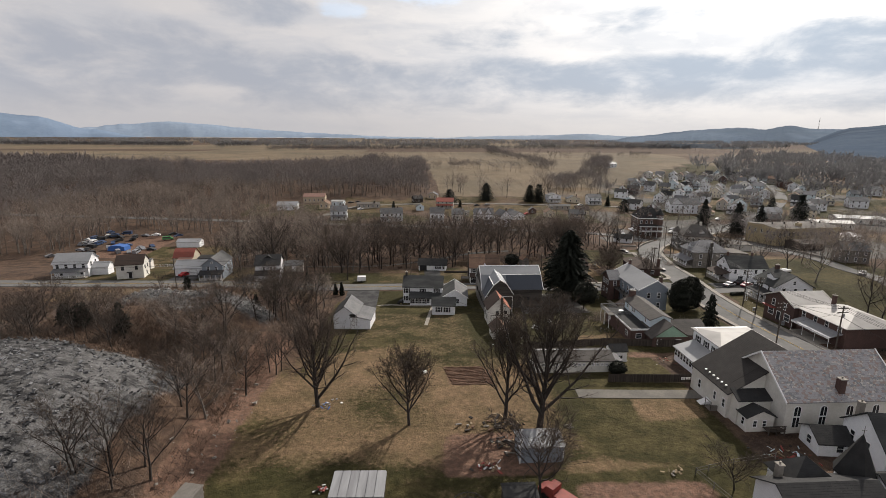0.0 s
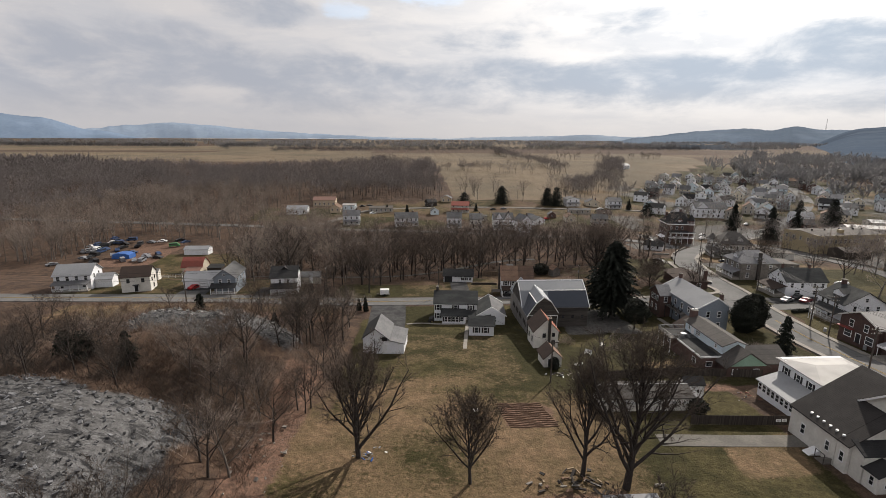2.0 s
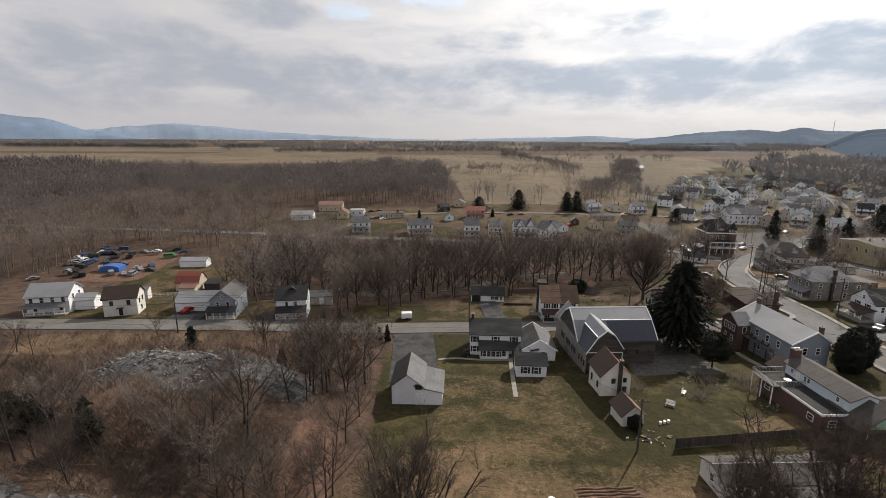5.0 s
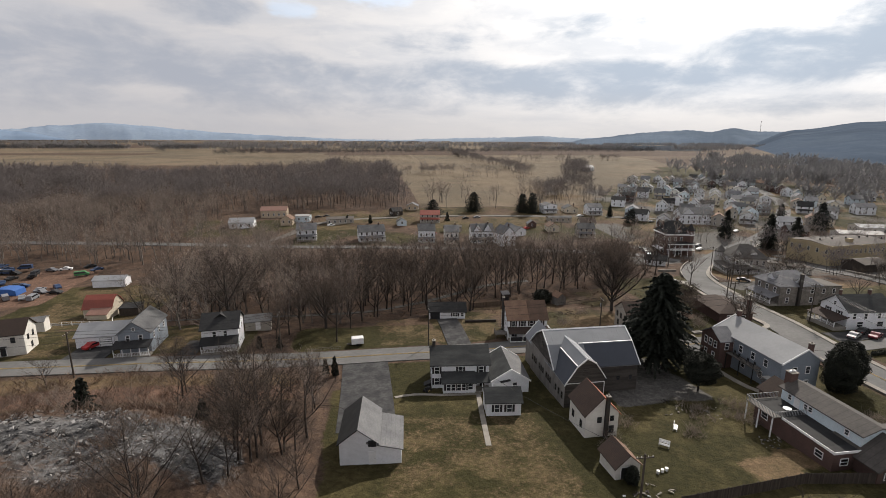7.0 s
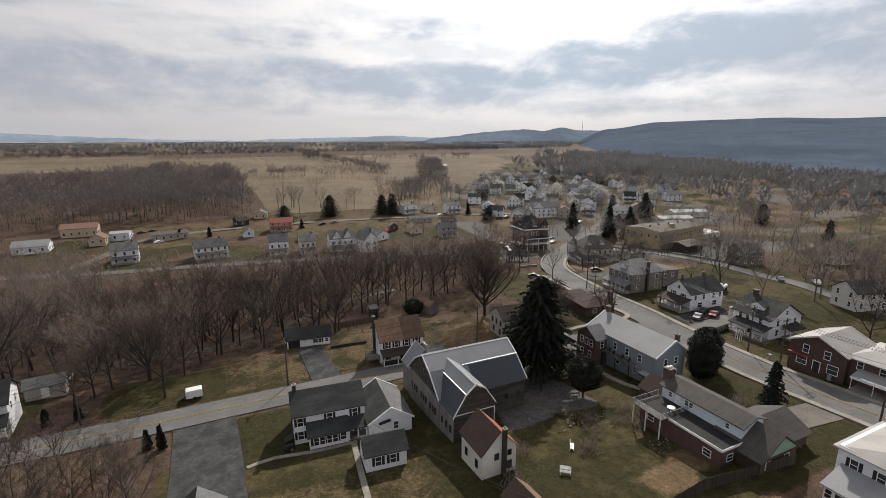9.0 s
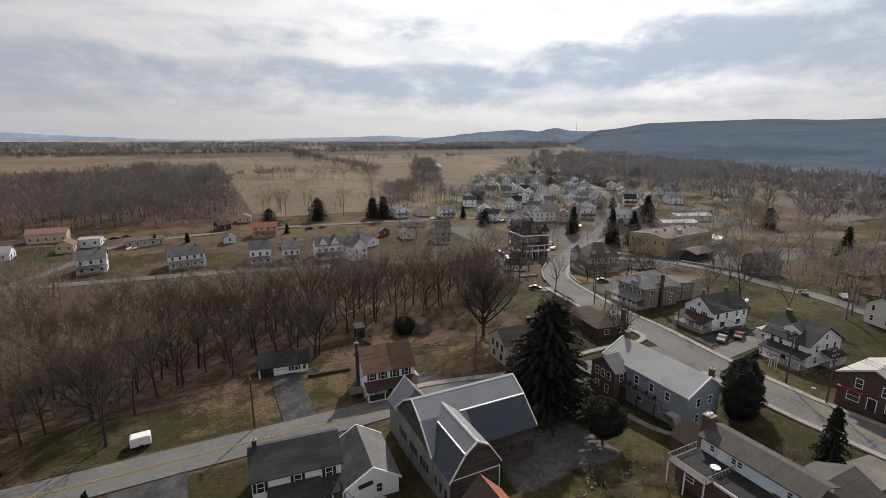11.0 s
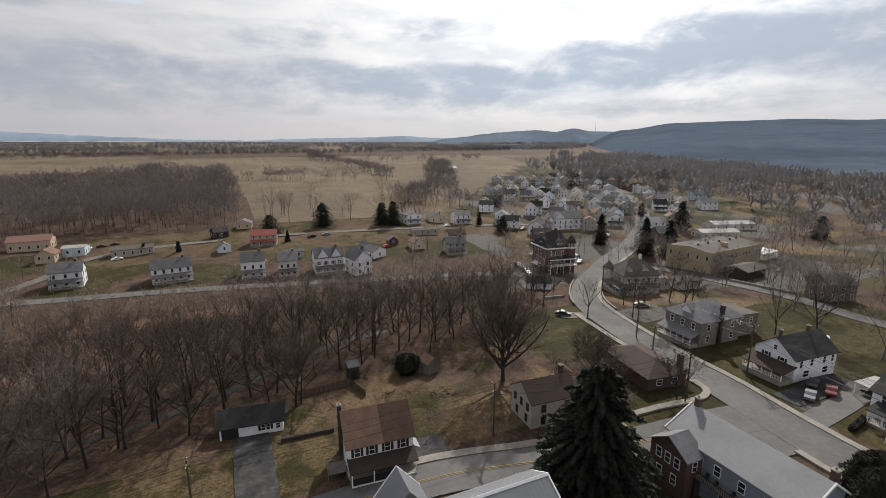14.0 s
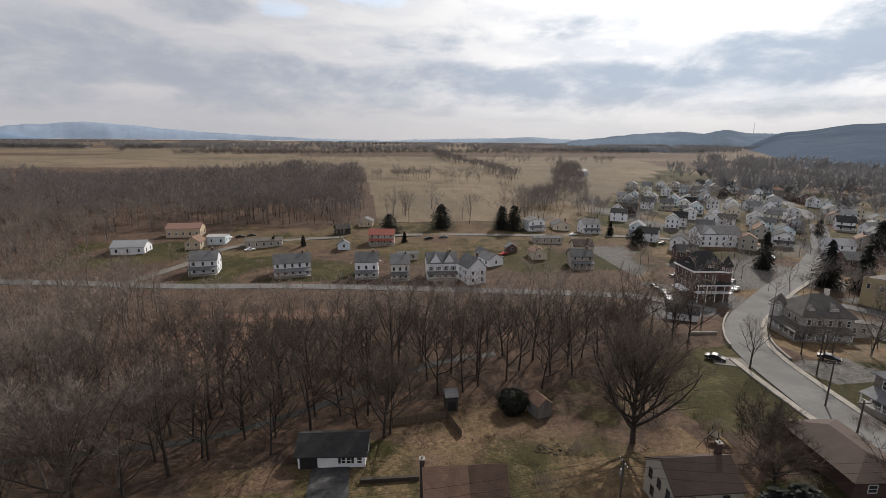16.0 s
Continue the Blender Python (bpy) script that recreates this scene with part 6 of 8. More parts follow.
small_house("narrow pale house with slate roof", 24.6, 289.5, -4, 7, 9, 6.3, 2.8, "x", STUCCO, SHGREY)
twin = small_house("white twin-gabled house with dark shutters and wide porch", 40.6, 288.4, -2, 11.4, 9, 6.4, 3.2, "x", WHITE, SHGREY, 4, shutter=GREYSIDE)
for s in (-2.6, 2.6):
    dormer(twin, s, -.05, 6.2, 0, 4.4, .3, 3.6, 4.8, WHITE, SHGREY, 2)
small_house("white gabled house with pale roof facing the creek road", 52.6, 281, 14, 7.4, 9.5, 6.4, 3.4, "y", WHITE, SHGREY, 2, front_porch=False)
small_house("dark house with a red metal roof", 19.6, 343, -8, 12, 8, 5.0, 2.2, "x", BEIGE, REDROOF, 4, name="house", stack=False)
small_house("long tan metal workshop with salmon roof", -78.5, 369, 2, 16, 10, 4.2, 2, "x", TANMETAL, SALMON, 5, 1, False, False, "workshop", "workshop")
small_house("white pole barn with pale metal roof", -91, 338, 2, 13.5, 9, 3.2, 2.2, "x", WHITE, GREYMETAL, 3, 1, False, False, "barn", "barn")
small_house("tan gabled bungalow beside the workshop", -67, 346, -6, 7, 7, 3.0, 2.2, "y", TANMETAL, SHBROWN, 2, 1, False, False)
small_house("blue-grey garage with pale flat roof", -58.5, 353, -4, 8.5, 7, 3.4, .7, "x", BLUESIDE, WHITEROOF, 2, 1, False, False, "garage", "garage")
small_house("long low ranch house with brown gravel roof", -35, 344, 6, 16, 8, 3.0, 1.0, "x", BEIGE, GRAVELROOF, 5, 1, False, True)
small_house("tiny pale blue garden shed with gabled roof", 2, 337, 6, 5.6, 4, 2.4, 1.8, "y", BLUESIDE, SHGREY, 1, 1, False, False, "shed", "shed")
small_house("white square two-storey house on the upper lane", 106, 364.5, 4, 9.5, 9, 5.6, 1.2, "y", WHITE, SHGREY, 2)
small_house("small cream bungalow with grey roof", 121, 365, -6, 9.5, 8, 3.0, 2.2, "y", CREAM, SHGREY, 2, 1, False)
small_house("white gabled house with dark roof on the upper lane", 134, 355, -4, 9.5, 9, 5.6, 2.2, "x", WHITE, SHGREY, 3)
small_house("grey mobile home with low roof", 102, 337, -4, 15, 5, 2.8, .8, "x", BEIGE, SHGREY, 4, 1, False, False, "mobile_home", "mobile home")
small_house("white garage with grey roof on the lawn", 66, 303.5, 24, 7.5, 8, 3.0, 2, "y", WHITE, SHGREY, 1, 1, False, False, "garage", "garage")
small_house("small weathered garage with cream end", 64.5, 314, 20, 4.5, 6, 2.6, 1.8, "y", CREAM, SHGREY, 1, 1, False, False, "garage", "garage")
small_house("cream two-bay outbuilding with brown roof", 87.8, 310.5, -4, 6.5, 8, 3.2, 2, "y", CREAM, SHBROWN, 1, 1, False, False, "garage", "garage")
small_house("red brick shed with grey roof", 79, 323, -4, 5, 4.5, 2.4, 1.8, "y", BRICK, SHGREY, 1, 1, False, False, "shed", "shed")
small_house("old beige house with brown hipped porch", 101, 296, -10, 9, 8, 5.0, 2.4, "x", BEIGE, SHGREY, 3)
small_house("cream cottage with dark roof near the lane", 112, 318, -10, 9, 8, 3.4, 2.4, "x", CREAM, SHDKBROWN, 2, 1, False)
small_house("dark carport shed behind the narrow houses", 30, 316, -4, 9, 5, 2.8, .6, "x", BEIGE, SHGREY, 2, 1, False, False, "shed", "shed")
small_house("black weathered barn at the field edge", 1, 366, 20, 7, 6, 3.2, 2, "x", FENCEWOOD, SHBLACK, 1, 1, False, False, "barn", "barn")
small_house("faded pink cottage below the wood", 12, 384, -10, 8, 7, 3, 2, "y", TANMETAL, SHGREY, 2, 1, False, False)
small_house("low white garage with dark roof by the hotel yard", 105.2, 236.4, -34, 8.5, 5, 2.5, 1.6, "x", WHITE, SHBLACK, 2, 1, False, False, "garage", "garage")
small_house("white house standing alone across the field", 262, 640, 10, 12, 9, 5, 2.4, "x", WHITE, GREYMETAL, 3, 2, False, False)

# the town up the main street: rows of frame houses
rng = random.Random(11)
LOOKS = ((WHITE, SHGREY, "white frame house with grey roof in town"), (WHITE, SHBLACK, "white frame house with dark roof in town"), (CREAM, SHGREY, "cream frame house with grey roof in town"), (BLUESIDE, SHGREY, "pale blue house with grey roof in town"), (STUCCO, SHPALE, "pale stucco house with light grey roof in town"), (BRICK, SHBLACK, "brick house with dark roof in town"), (BLUESIDE, SHPALE, "pale blue house with weathered roof in town"), (BEIGE, SHBROWN, "beige house with brown roof in town"))
taken = []
spots = [(160 + 14.5 * i + rng.uniform(-4, 4), 316 + 17 * j + rng.uniform(-5, 5)) for j in range(13) for i in range(15)]
for x, y in spots:
    if y > 385 + (x - 150) * 1.25 or x > 290 + (y - 316) * .75 or rng.random() < .2:
        continue
    if min((p.xy - Vector((x, y))).length for p in MAIN) < 10 or math.hypot(x - 186, y - 326) < 17 or y > 352 and x < 166:
        continue
    wall, roof, label = LOOKS[rng.choice((0, 0, 0, 1, 1, 2, 3, 4, 5, 6, 6, 7))]
    small_house(label, x, y, rng.choice((-38, -35, 52, -32)) + rng.uniform(-5, 5), rng.uniform(6, 9), rng.uniform(6.8, 10), rng.uniform(4.7, 5.6), rng.uniform(2, 3.2), rng.choice("xyy"), wall, roof, rng.choice((2, 3)), 2, rng.random() < .4, rng.random() < .3, group="frame houses of the town")
white_church = small_house("large white gabled hall above the hotel", 186, 322, -12, 20, 12, 6.4, 3.4, "x", WHITE, SHGREY, 6, 2, False, False, "meeting_hall", "hall")
dormer(white_church, -5.5, -.05, 5.6, 0, 8, .8, 3.6, 7, WHITE, SHGREY, 2)
for x, y, w, d, wall, roof, label in ((150, 296, 9, 9, BRICK, SHBLACK, "brick house with dark roof behind the hotel"), (232, 300, 12, 8, WHITE, GREYMETAL, "white house with pale metal roof in town"), (262, 306, 10, 9, CREAM, SHGREY, "cream frame house with grey roof in town"), (290, 330, 10, 10, WHITE, SHGREY, "white frame house with grey roof in town"), (250, 272, 22, 10, STUCCO, WHITEROOF, "long low pale workshop with white roof"), (280, 285, 26, 12, STUCCO, GREYMETAL, "long low pale workshop with metal roof"), (214, 276, 10, 9, BRICK, SHGREY, "brick house with grey roof in town"), (330, 340, 12, 9, WHITE, SHGREY, "white frame house with grey roof in town"), (175, 177, 9, 9, STONE, SHGREY, "stone-grey house among bare trees"), (205, 160, 10, 9, CREAM, SHGREEN, "cream house with green roof among bare trees"), (150, 128, 10, 8, STUCCO, SHGREEN, "pale house with green roof behind the yards"), (174, 120, 9, 8, WHITE, SHGREY, "white frame house behind the yards"), (360, 372, 11, 9, BLUESIDE, SHGREY, "pale blue house with grey roof in town"), (395, 395, 11, 9, WHITE, SHGREY, "white frame house with grey roof in town")):
    small_house(label, x, y, -20, w, d, 3.4 if w > 20 else 5.2, 1.2 if w > 20 else 2.6, "x", wall, roof, 5 if w > 20 else 3, 1 if w > 20 else 2, False, False)

# ---- trees ----
def grow_bare(seed, height, limbs=6, subs=6, thirds=4, twigs=4, sides=5, twig_len=1.1, twig_w=.03, spread=.75, first=.3, girth=.02, sub_sides=3, leader=.7, limb_sides=None, lift=.05, steps=5, sub_steps=3):
    """A leafless tree: trunk and limbs as tapered tubes, twigs as slender blades. Gives two meshes, wood and twigs."""
    rnd = random.Random(seed)
    wood, fine_ = Mesh(), Mesh()

    def jig(s):
        return Vector((rnd.uniform(-s, s), rnd.uniform(-s, s), rnd.uniform(-s, s)))

    def blade(p, d, length, w):
        n = len(fine_.v)
        side = d.cross(jig(1)).normalized() * w
        fine_.v += [tuple(p - side), tuple(p + side), tuple(p + d * length)]
        fine_.f.append((n, n + 1, n + 2))

    def limb(p, d, length, r, count, n, rise, wild):
        path, radii, q, e = [p.copy()], [r], p.copy(), d.copy()
        for i in range(count):
            e = (e + jig(wild) + Vector((0, 0, rise))).normalized()
            q = q + e * (length / count)
            path.append(q.copy())
            radii.append(r * (1 - .82 * (i + 1) / count))
        if n:
            wood.tube(path, radii, n, cap=False)
        return path, radii

    def along(path, radii, f):
        k = min(len(path) - 2, int(f * (len(path) - 1)))
        g = f * (len(path) - 1) - k
        return path[k].lerp(path[k + 1], g), radii[k] * (1 - g) + radii[k + 1] * g, (path[k + 1] - path[k]).normalized()

    lean_ = Vector((rnd.uniform(-.06, .06), rnd.uniform(-.06, .06), 1)).normalized()
    path, radii = limb(Vector((0, 0, -.4)), lean_, height * leader, height * girth, 5, sides, .02, .07)
    for i in range(limbs):
        f = first / leader + (.98 - first / leader) * (i + rnd.uniform(.1, .8)) / limbs
        p, r, d = along(path, radii, f)
        a = i * 2.4 + rnd.uniform(-.5, .5)
        up_ = .62 + .5 * f
        dir_ = (Vector((math.cos(a) * spread, math.sin(a) * spread, up_)) + jig(.1)).normalized()
        reach = (height * rnd.uniform(.9, 1.04) - p.z) * rnd.uniform(.85, 1.1)
        p1, r1 = limb(p, dir_, reach, max(.045, r * .68), steps, max(3, sides - 1) if limb_sides is None else limb_sides, lift, .19)
        if limb_sides == 0:
            blade(p, (p1[2] - p).normalized(), (p1[2] - p).length * 1.2, twig_w * 1.3)
            blade(p1[2], (p1[5] - p1[2]).normalized(), (p1[5] - p1[2]).length, twig_w * 1.3)
        for j in range(subs):
            g = .15 + .83 * (j + rnd.random()) / subs
            q, rr, dd = along(p1, r1, g)
            out = Vector((dd.x, dd.y, 0)) * .2
            d2 = (dd * .8 + jig(.75) + out + Vector((0, 0, .12))).normalized()
            ln = height * .21 * (1.2 - .7 * g) * rnd.uniform(.7, 1.25)
            p2, r2 = limb(q, d2, ln, max(.018, rr * .55), sub_steps, sub_sides, .06, .18)
            for k in range(thirds):
                h = .2 + .8 * (k + rnd.random()) / thirds
                q3, _, d3 = along(p2, r2, h)
                d4 = (d3 * .9 + jig(.75) + Vector((0, 0, .12))).normalized()
                l3 = twig_len * rnd.uniform(1.0, 1.9)
                blade(q3, d4, l3, twig_w * 1.25)
                for t in range(twigs):
                    blade(q3 + d4 * l3 * rnd.uniform(.1, .75), (d4 + jig(.8)).normalized(), twig_len * rnd.uniform(.5, 1.1), twig_w)
    return wood, fine_


def tree_thing(label, seed, height, bark=None, group="", **how):
    w, f = grow_bare(seed, height, **how)
    t = new("tree")
    tagged(t, label, "tree", group)
    part("trunk", w, bark or BARK, t, smooth=True)
    part("crown", f, TWIGDARK if bark is None else TWIG, t)
    return t


def plant(ob, x, y, scale=1.0, rot=0.0, sink=0.0):
    return pose(x, y, smooth_gz(x, y) - sink, 0, 0, rot) @ Matrix.Diagonal((scale, scale, scale, 1))


# the yard trees that the flight passes over
for i, (x, y, h, label, how) in enumerate((
        (-17.5, 75.9, 16, "big bare yard tree with spreading limbs on dry lawn", dict(limbs=22, spread=.66, lift=.17, first=.1, leader=.76, subs=10, thirds=6, twigs=6, girth=.028, twig_w=.022)),
        (-1.6, 69.7, 12.4, "small round-headed bare tree on dry lawn", dict(limbs=24, spread=.8, lift=.16, first=.18, leader=.8, subs=9, thirds=7, twigs=6, twig_w=.017, twig_len=.85, girth=.022)),
        (14.3, 70.5, 16.2, "tall bare tree beside heaps of scrap", dict(limbs=17, spread=.42, lift=.13, first=.14, leader=.86, subs=10, thirds=6, twigs=6, girth=.024, twig_w=.022)),
        (19.4, 67.8, 20.5, "largest bare yard tree behind the tin shed", dict(limbs=24, spread=.58, lift=.12, first=.12, leader=.84, subs=11, thirds=6, twigs=6, girth=.028, twig_w=.024)),
        (15.8, 53.0, 12, "leaning bare tree in front of the tin shed", dict(limbs=12, spread=.8, lift=.1, first=.2, leader=.55, subs=9, thirds=6, twigs=5, twig_w=.022)),
        (41.9, 52.7, 7.2, "small bare ornamental tree by the fence", dict(limbs=11, spread=.9, first=.2, leader=.4, subs=7, thirds=5, twigs=4, twig_w=.018, twig_len=.7)),
        (56.2, 180.3, 20.5, "wide vase-shaped bare tree on the clearing", dict(limbs=34, spread=.95, lift=.15, first=.12, leader=.72, subs=11, thirds=7, twigs=6, girth=.026, twig_w=.024)),
        (14.3, 191.2, 16.5, "bare tree behind the black garage", dict(limbs=16, spread=.85, lift=.12, first=.15, leader=.65, subs=9, thirds=6, twigs=5)),
        (68.7, 206.2, 16, "bare tree at the clearing's edge", dict(limbs=16, spread=.8, lift=.12, first=.2, leader=.7, subs=9, thirds=6, twigs=5)),
        (80, 156.5, 9.5, "young bare street tree beside the brick rancher", dict(limbs=12, spread=.6, first=.15, leader=.4, subs=7, thirds=5, twig_w=.02)),
        (72.5, 172, 9, "bushy bare tree beside the rancher", dict(limbs=18, spread=1.0, lift=.1, first=.1, leader=.5, subs=8, thirds=6, twigs=5, twig_w=.022)),
        (69.5, 165.5, 8, "bushy bare tree behind the beige house", dict(limbs=18, spread=1.0, lift=.1, first=.1, leader=.5, subs=8, thirds=6, twigs=5, twig_w=.022)),
        (-29, 178, 17.5, "large bare tree leaning over the creek bank", dict(limbs=18, spread=.9, lift=.08, first=.15, leader=.55, subs=10, thirds=6, twigs=5, girth=.026)))):
    t = tree_thing(label, 40 + i, h, **how)
    t.matrix_basis = plant(t, x, y, rot=i * 70)

KINDS = [tree_thing("bare grey-brown woodland tree", 100 + i, h, group="woodland trees", bark=BARKGREY if i > 4 else None, limbs=10, subs=7, thirds=4, twigs=4, sides=4, steps=4, sub_steps=2, lift=.08, spread=s * 1.2, first=.2, leader=.74, girth=.017, twig_len=1.25, twig_w=.02) for i, (h, s) in enumerate(((16, .75), (18, .65), (14, .85), (17, .7), (12, .9), (15, .8), (13, .85)))]
used = [False] * len(KINDS)


def set_tree(x, y, scale, k, rot):
    """One of the woodland trees; the west side's sunlight is put into paler bark."""
    k = k if k < 5 and not (x < -22 and y > 150 and k > 2) else 5 + k % 2
    if not used[k]:
        used[k] = True
        KINDS[k].matrix_basis = plant(None, x, y, scale, rot)
        return
    copy_thing(KINDS[k], plant(None, x, y, scale, rot) @ Matrix.Diagonal([1 / s for s in KINDS[k].scale] + [1]))


def creek_wood(x, y):
    """Is this spot under the trees along the creek?"""
    if not -75 < x < 112 or not 176 < y < 262:
        return False
    if 16 < x < 62 and y < 205 or -3 < x < 16 and y < 192 or 62 < x < 112 and y < 214:
        return False
    if x < 0 and y < 186 - x * .1 and x > -18:
        return False
    if abs(y - (285 - (x + 6) * .2)) < 9 or 92 < x and y > 236 or x > 98 and y < 232:
        return False
    if -58 < x < 0 and 226 < y < 246 and noise.noise((x * .05, y * .05, 5)) > -.15:
        return False
    return not (-52 < x < -40 and y < 184)


rng = random.Random(5)
singles, joined = [], []
y = 176.0
while y < 262:
    x = -75.0
    while x < 112:
        px, py = x + rng.uniform(-2.8, 2.8), y + rng.uniform(-2.8, 2.8)
        if creek_wood(px, py):
            (singles if py < 226 and len(singles) < 165 else joined).append((px, py, rng.uniform(.8, 1.25) * (1 if py < 236 else .72)))
        x += 6.3
    y += 6.3
for px, py, s in singles:
    set_tree(px, py, s, rng.randrange(5), rng.uniform(0, 360))
# scattered trees: a patch of ground, how many, and their size
BANK_TREES = ((-32, -25.5, 86, 120, 8, .58), (-84, -54, 82, 98, 14, .5), (-42, -30, 50, 62, 6, .62), (-40, -31, 68, 84, 5, .72), (-44, -31, 86, 100, 9, .72), (-40, -28, 102, 120, 10, .8), (-42, -26, 122, 136, 8, .7), (-66, -44, 86, 97, 8, .55), (-100, -80, 94, 130, 12, .65), (-46, -30, 134, 147, 8, .62), (-110, -50, 128, 148, 8, .55))
YARD_TREES = ((-44, -24, 167, 178, 4, .8), (-70, -60, 171, 182, 2, .55), (116, 142, 198, 208, 5, .6), (134, 140, 160, 166, 1, 1.0), (132, 136, 146, 151, 1, 1.1), (142, 178, 122, 146, 15, 1.05), (160, 192, 186, 214, 8, .78), (118, 160, 96, 118, 7, .95), (150, 205, 148, 184, 12, .95), (196, 262, 178, 246, 16, .85), (128, 150, 186, 204, 6, .7), (140, 172, 272, 300, 6, .6), (94, 98, 196, 202, 1, .6), (124, 130, 164, 170, 1, .75), (150, 206, 248, 262, 4, .7))
ROW_TREES = ((-95, 70, 258, 272, 14, .55), (22, 62, 390, 440, 12, .95), (62, 130, 382, 420, 18, .95), (-8, 0, 342, 350, 1, .85), (25, 34, 358, 366, 1, .6), (72, 156, 286, 316, 7, .68), (60, 96, 262, 280, 10, .55), (-92, -28, 308, 324, 4, .62))
for patches in (BANK_TREES, YARD_TREES, ROW_TREES):
    for x0, x1, y0, y1, n, s in patches:
        for _ in range(n):
            px, py, size = rng.uniform(x0, x1), rng.uniform(y0, y1), s * rng.uniform(.8, 1.2)
            if patches is ROW_TREES or x0 > 139:
                joined.append((px, py, size * 1.05))
            else:
                set_tree(px, py, size, rng.randrange(6), rng.uniform(0, 360))

# the woods beyond, too many to count
STAND = []
for i, (h, s) in enumerate(((15, .55), (17, .5), (13, .65), (16, .6))):
    w, f = grow_bare(300 + i, h, limbs=6, subs=4, thirds=3, twigs=2, sides=3, sub_sides=0, spread=s, first=.25, leader=.6, girth=.018, twig_len=1.5, twig_w=.05)
    STAND.append((w, f))
HAZE = [grow_bare(360 + i, 14, limbs=4, subs=3, thirds=2, twigs=1, sides=3, sub_sides=0, limb_sides=0, spread=.55, first=.2, leader=.5, girth=.01, twig_len=2.3, twig_w=.44) for i in range(4)]
FAR = []
for i in range(4):
    w, f = grow_bare(340 + i, 15, limbs=5, subs=4, thirds=3, twigs=2, sides=3, sub_sides=0, limb_sides=0, spread=.5, first=.3, leader=.5, girth=.011, twig_len=1.7, twig_w=.085)
    FAR.append((w, f))


def forest(name, label, spots_, kinds, which, material, stretch=1.0):
    """Many trees joined into one mesh: which 0 takes the wood, 1 the twigs."""
    rnd = random.Random(len(spots_))
    data = []
    for k in kinds:
        m = k[which]
        tri = []
        for q in m.f:
            tri += [(q[0], q[i], q[i + 1]) for i in range(1, len(q) - 1)]
        data.append((np.array(m.v), np.array(tri)))
    vs, fs, n = [], [], 0
    for x, y, s in spots_:
        v, f = data[rnd.randrange(len(data))]
        a = rnd.uniform(0, 6.28)
        c, d = math.cos(a) * s, math.sin(a) * s
        out = np.empty_like(v)
        out[:, 0] = v[:, 0] * c - v[:, 1] * d + x
        out[:, 1] = v[:, 0] * d + v[:, 1] * c + y
        out[:, 2] = v[:, 2] * s * stretch + gz(x, y)
        vs.append(out), fs.append(f + n)
        n += len(v)
    v, f = np.concatenate(vs), np.concatenate(fs)
    me = bpy.data.meshes.new(name)
    me.vertices.add(len(v)), me.loops.add(f.size), me.polygons.add(len(f))
    me.vertices.foreach_set("co", v.astype(np.float32).ravel())
    me.loops.foreach_set("vertex_index", f.ravel().astype(np.int32))
    me.polygons.foreach_set("loop_start", np.arange(0, f.size, 3, dtype=np.int32))
    me.materials.append(material)
    me.update(calc_edges=True)
    return tagged(new(name, me), label, "woods", kind="stuff")


def fill(x0, x1, y0, y1, step, keep, lo=.8, hi=1.15, seed=1):
    rnd = random.Random(seed)
    out = []
    for _ in range(int((x1 - x0) * (y1 - y0) / step ** 2)):
        px, py = rnd.uniform(x0, x1), rnd.uniform(y0, y1)
        if keep(px, py):
            out.append((px, py, (lo + (hi - lo) * rnd.random()) * (1 + .22 * noise.noise((px * .03, py * .03, 40)) + .12 * noise.noise((px * .011, py * .011, 44)))))
    return out


WOOD_TOP = ((-620, 700), (-440, 650), (-330, 600), (-195, 565), (-150, 575), (-100, 620), (-50, 665), (20, 640))


def west_wood(x, y):
    edge = 12 - (y - 395) * .02 + 14 * noise.noise((y * .02, 1, 0))
    if y > lerp(WOOD_TOP, x) + 25 * noise.noise((x * .02, 3, 0)) or x > edge - max(0, y - 640) * .3:
        return False
    if y < 300:
        return x < -52 and not (-165 < x < -84 and y < 266) and not (x < -140 and y < 215) and not (x < -45 and y < 190) and not abs(y - (292 - (x + 59) * .2)) < 6
    if y < 392:
        return x < -104 - (y - 300) * .1 + 8 * noise.noise((y * .05, 4, 0)) and not abs(y - (304 - (x + 119) * .14)) < 6
    return True


near_wood = joined + fill(-230, -40, 186, 400, 6.4, west_wood, .75, 1.05, 3)
forest("woodland", "bare winter woods along the creek and slope", near_wood, STAND, 0, BARKGREY)
forest("woodland", "fine bare twigs of the winter woods", near_wood, STAND, 1, TWIG)
slope_wood = fill(-420, 24, 392, 560, 7.2, west_wood, .8, 1.15, 4) + fill(-420, -225, 215, 392, 8.0, lambda x, y: True, .8, 1.1, 6)
forest("woodland", "dark wooded slope of bare trees", slope_wood, FAR, 0, BARK)
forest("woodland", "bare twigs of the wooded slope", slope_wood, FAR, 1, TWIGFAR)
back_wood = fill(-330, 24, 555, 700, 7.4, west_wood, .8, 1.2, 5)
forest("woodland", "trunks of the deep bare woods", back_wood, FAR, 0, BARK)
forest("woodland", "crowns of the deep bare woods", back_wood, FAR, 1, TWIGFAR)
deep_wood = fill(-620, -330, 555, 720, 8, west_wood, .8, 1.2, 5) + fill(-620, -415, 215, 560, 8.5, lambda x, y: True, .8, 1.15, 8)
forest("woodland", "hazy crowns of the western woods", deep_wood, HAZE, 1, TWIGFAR)


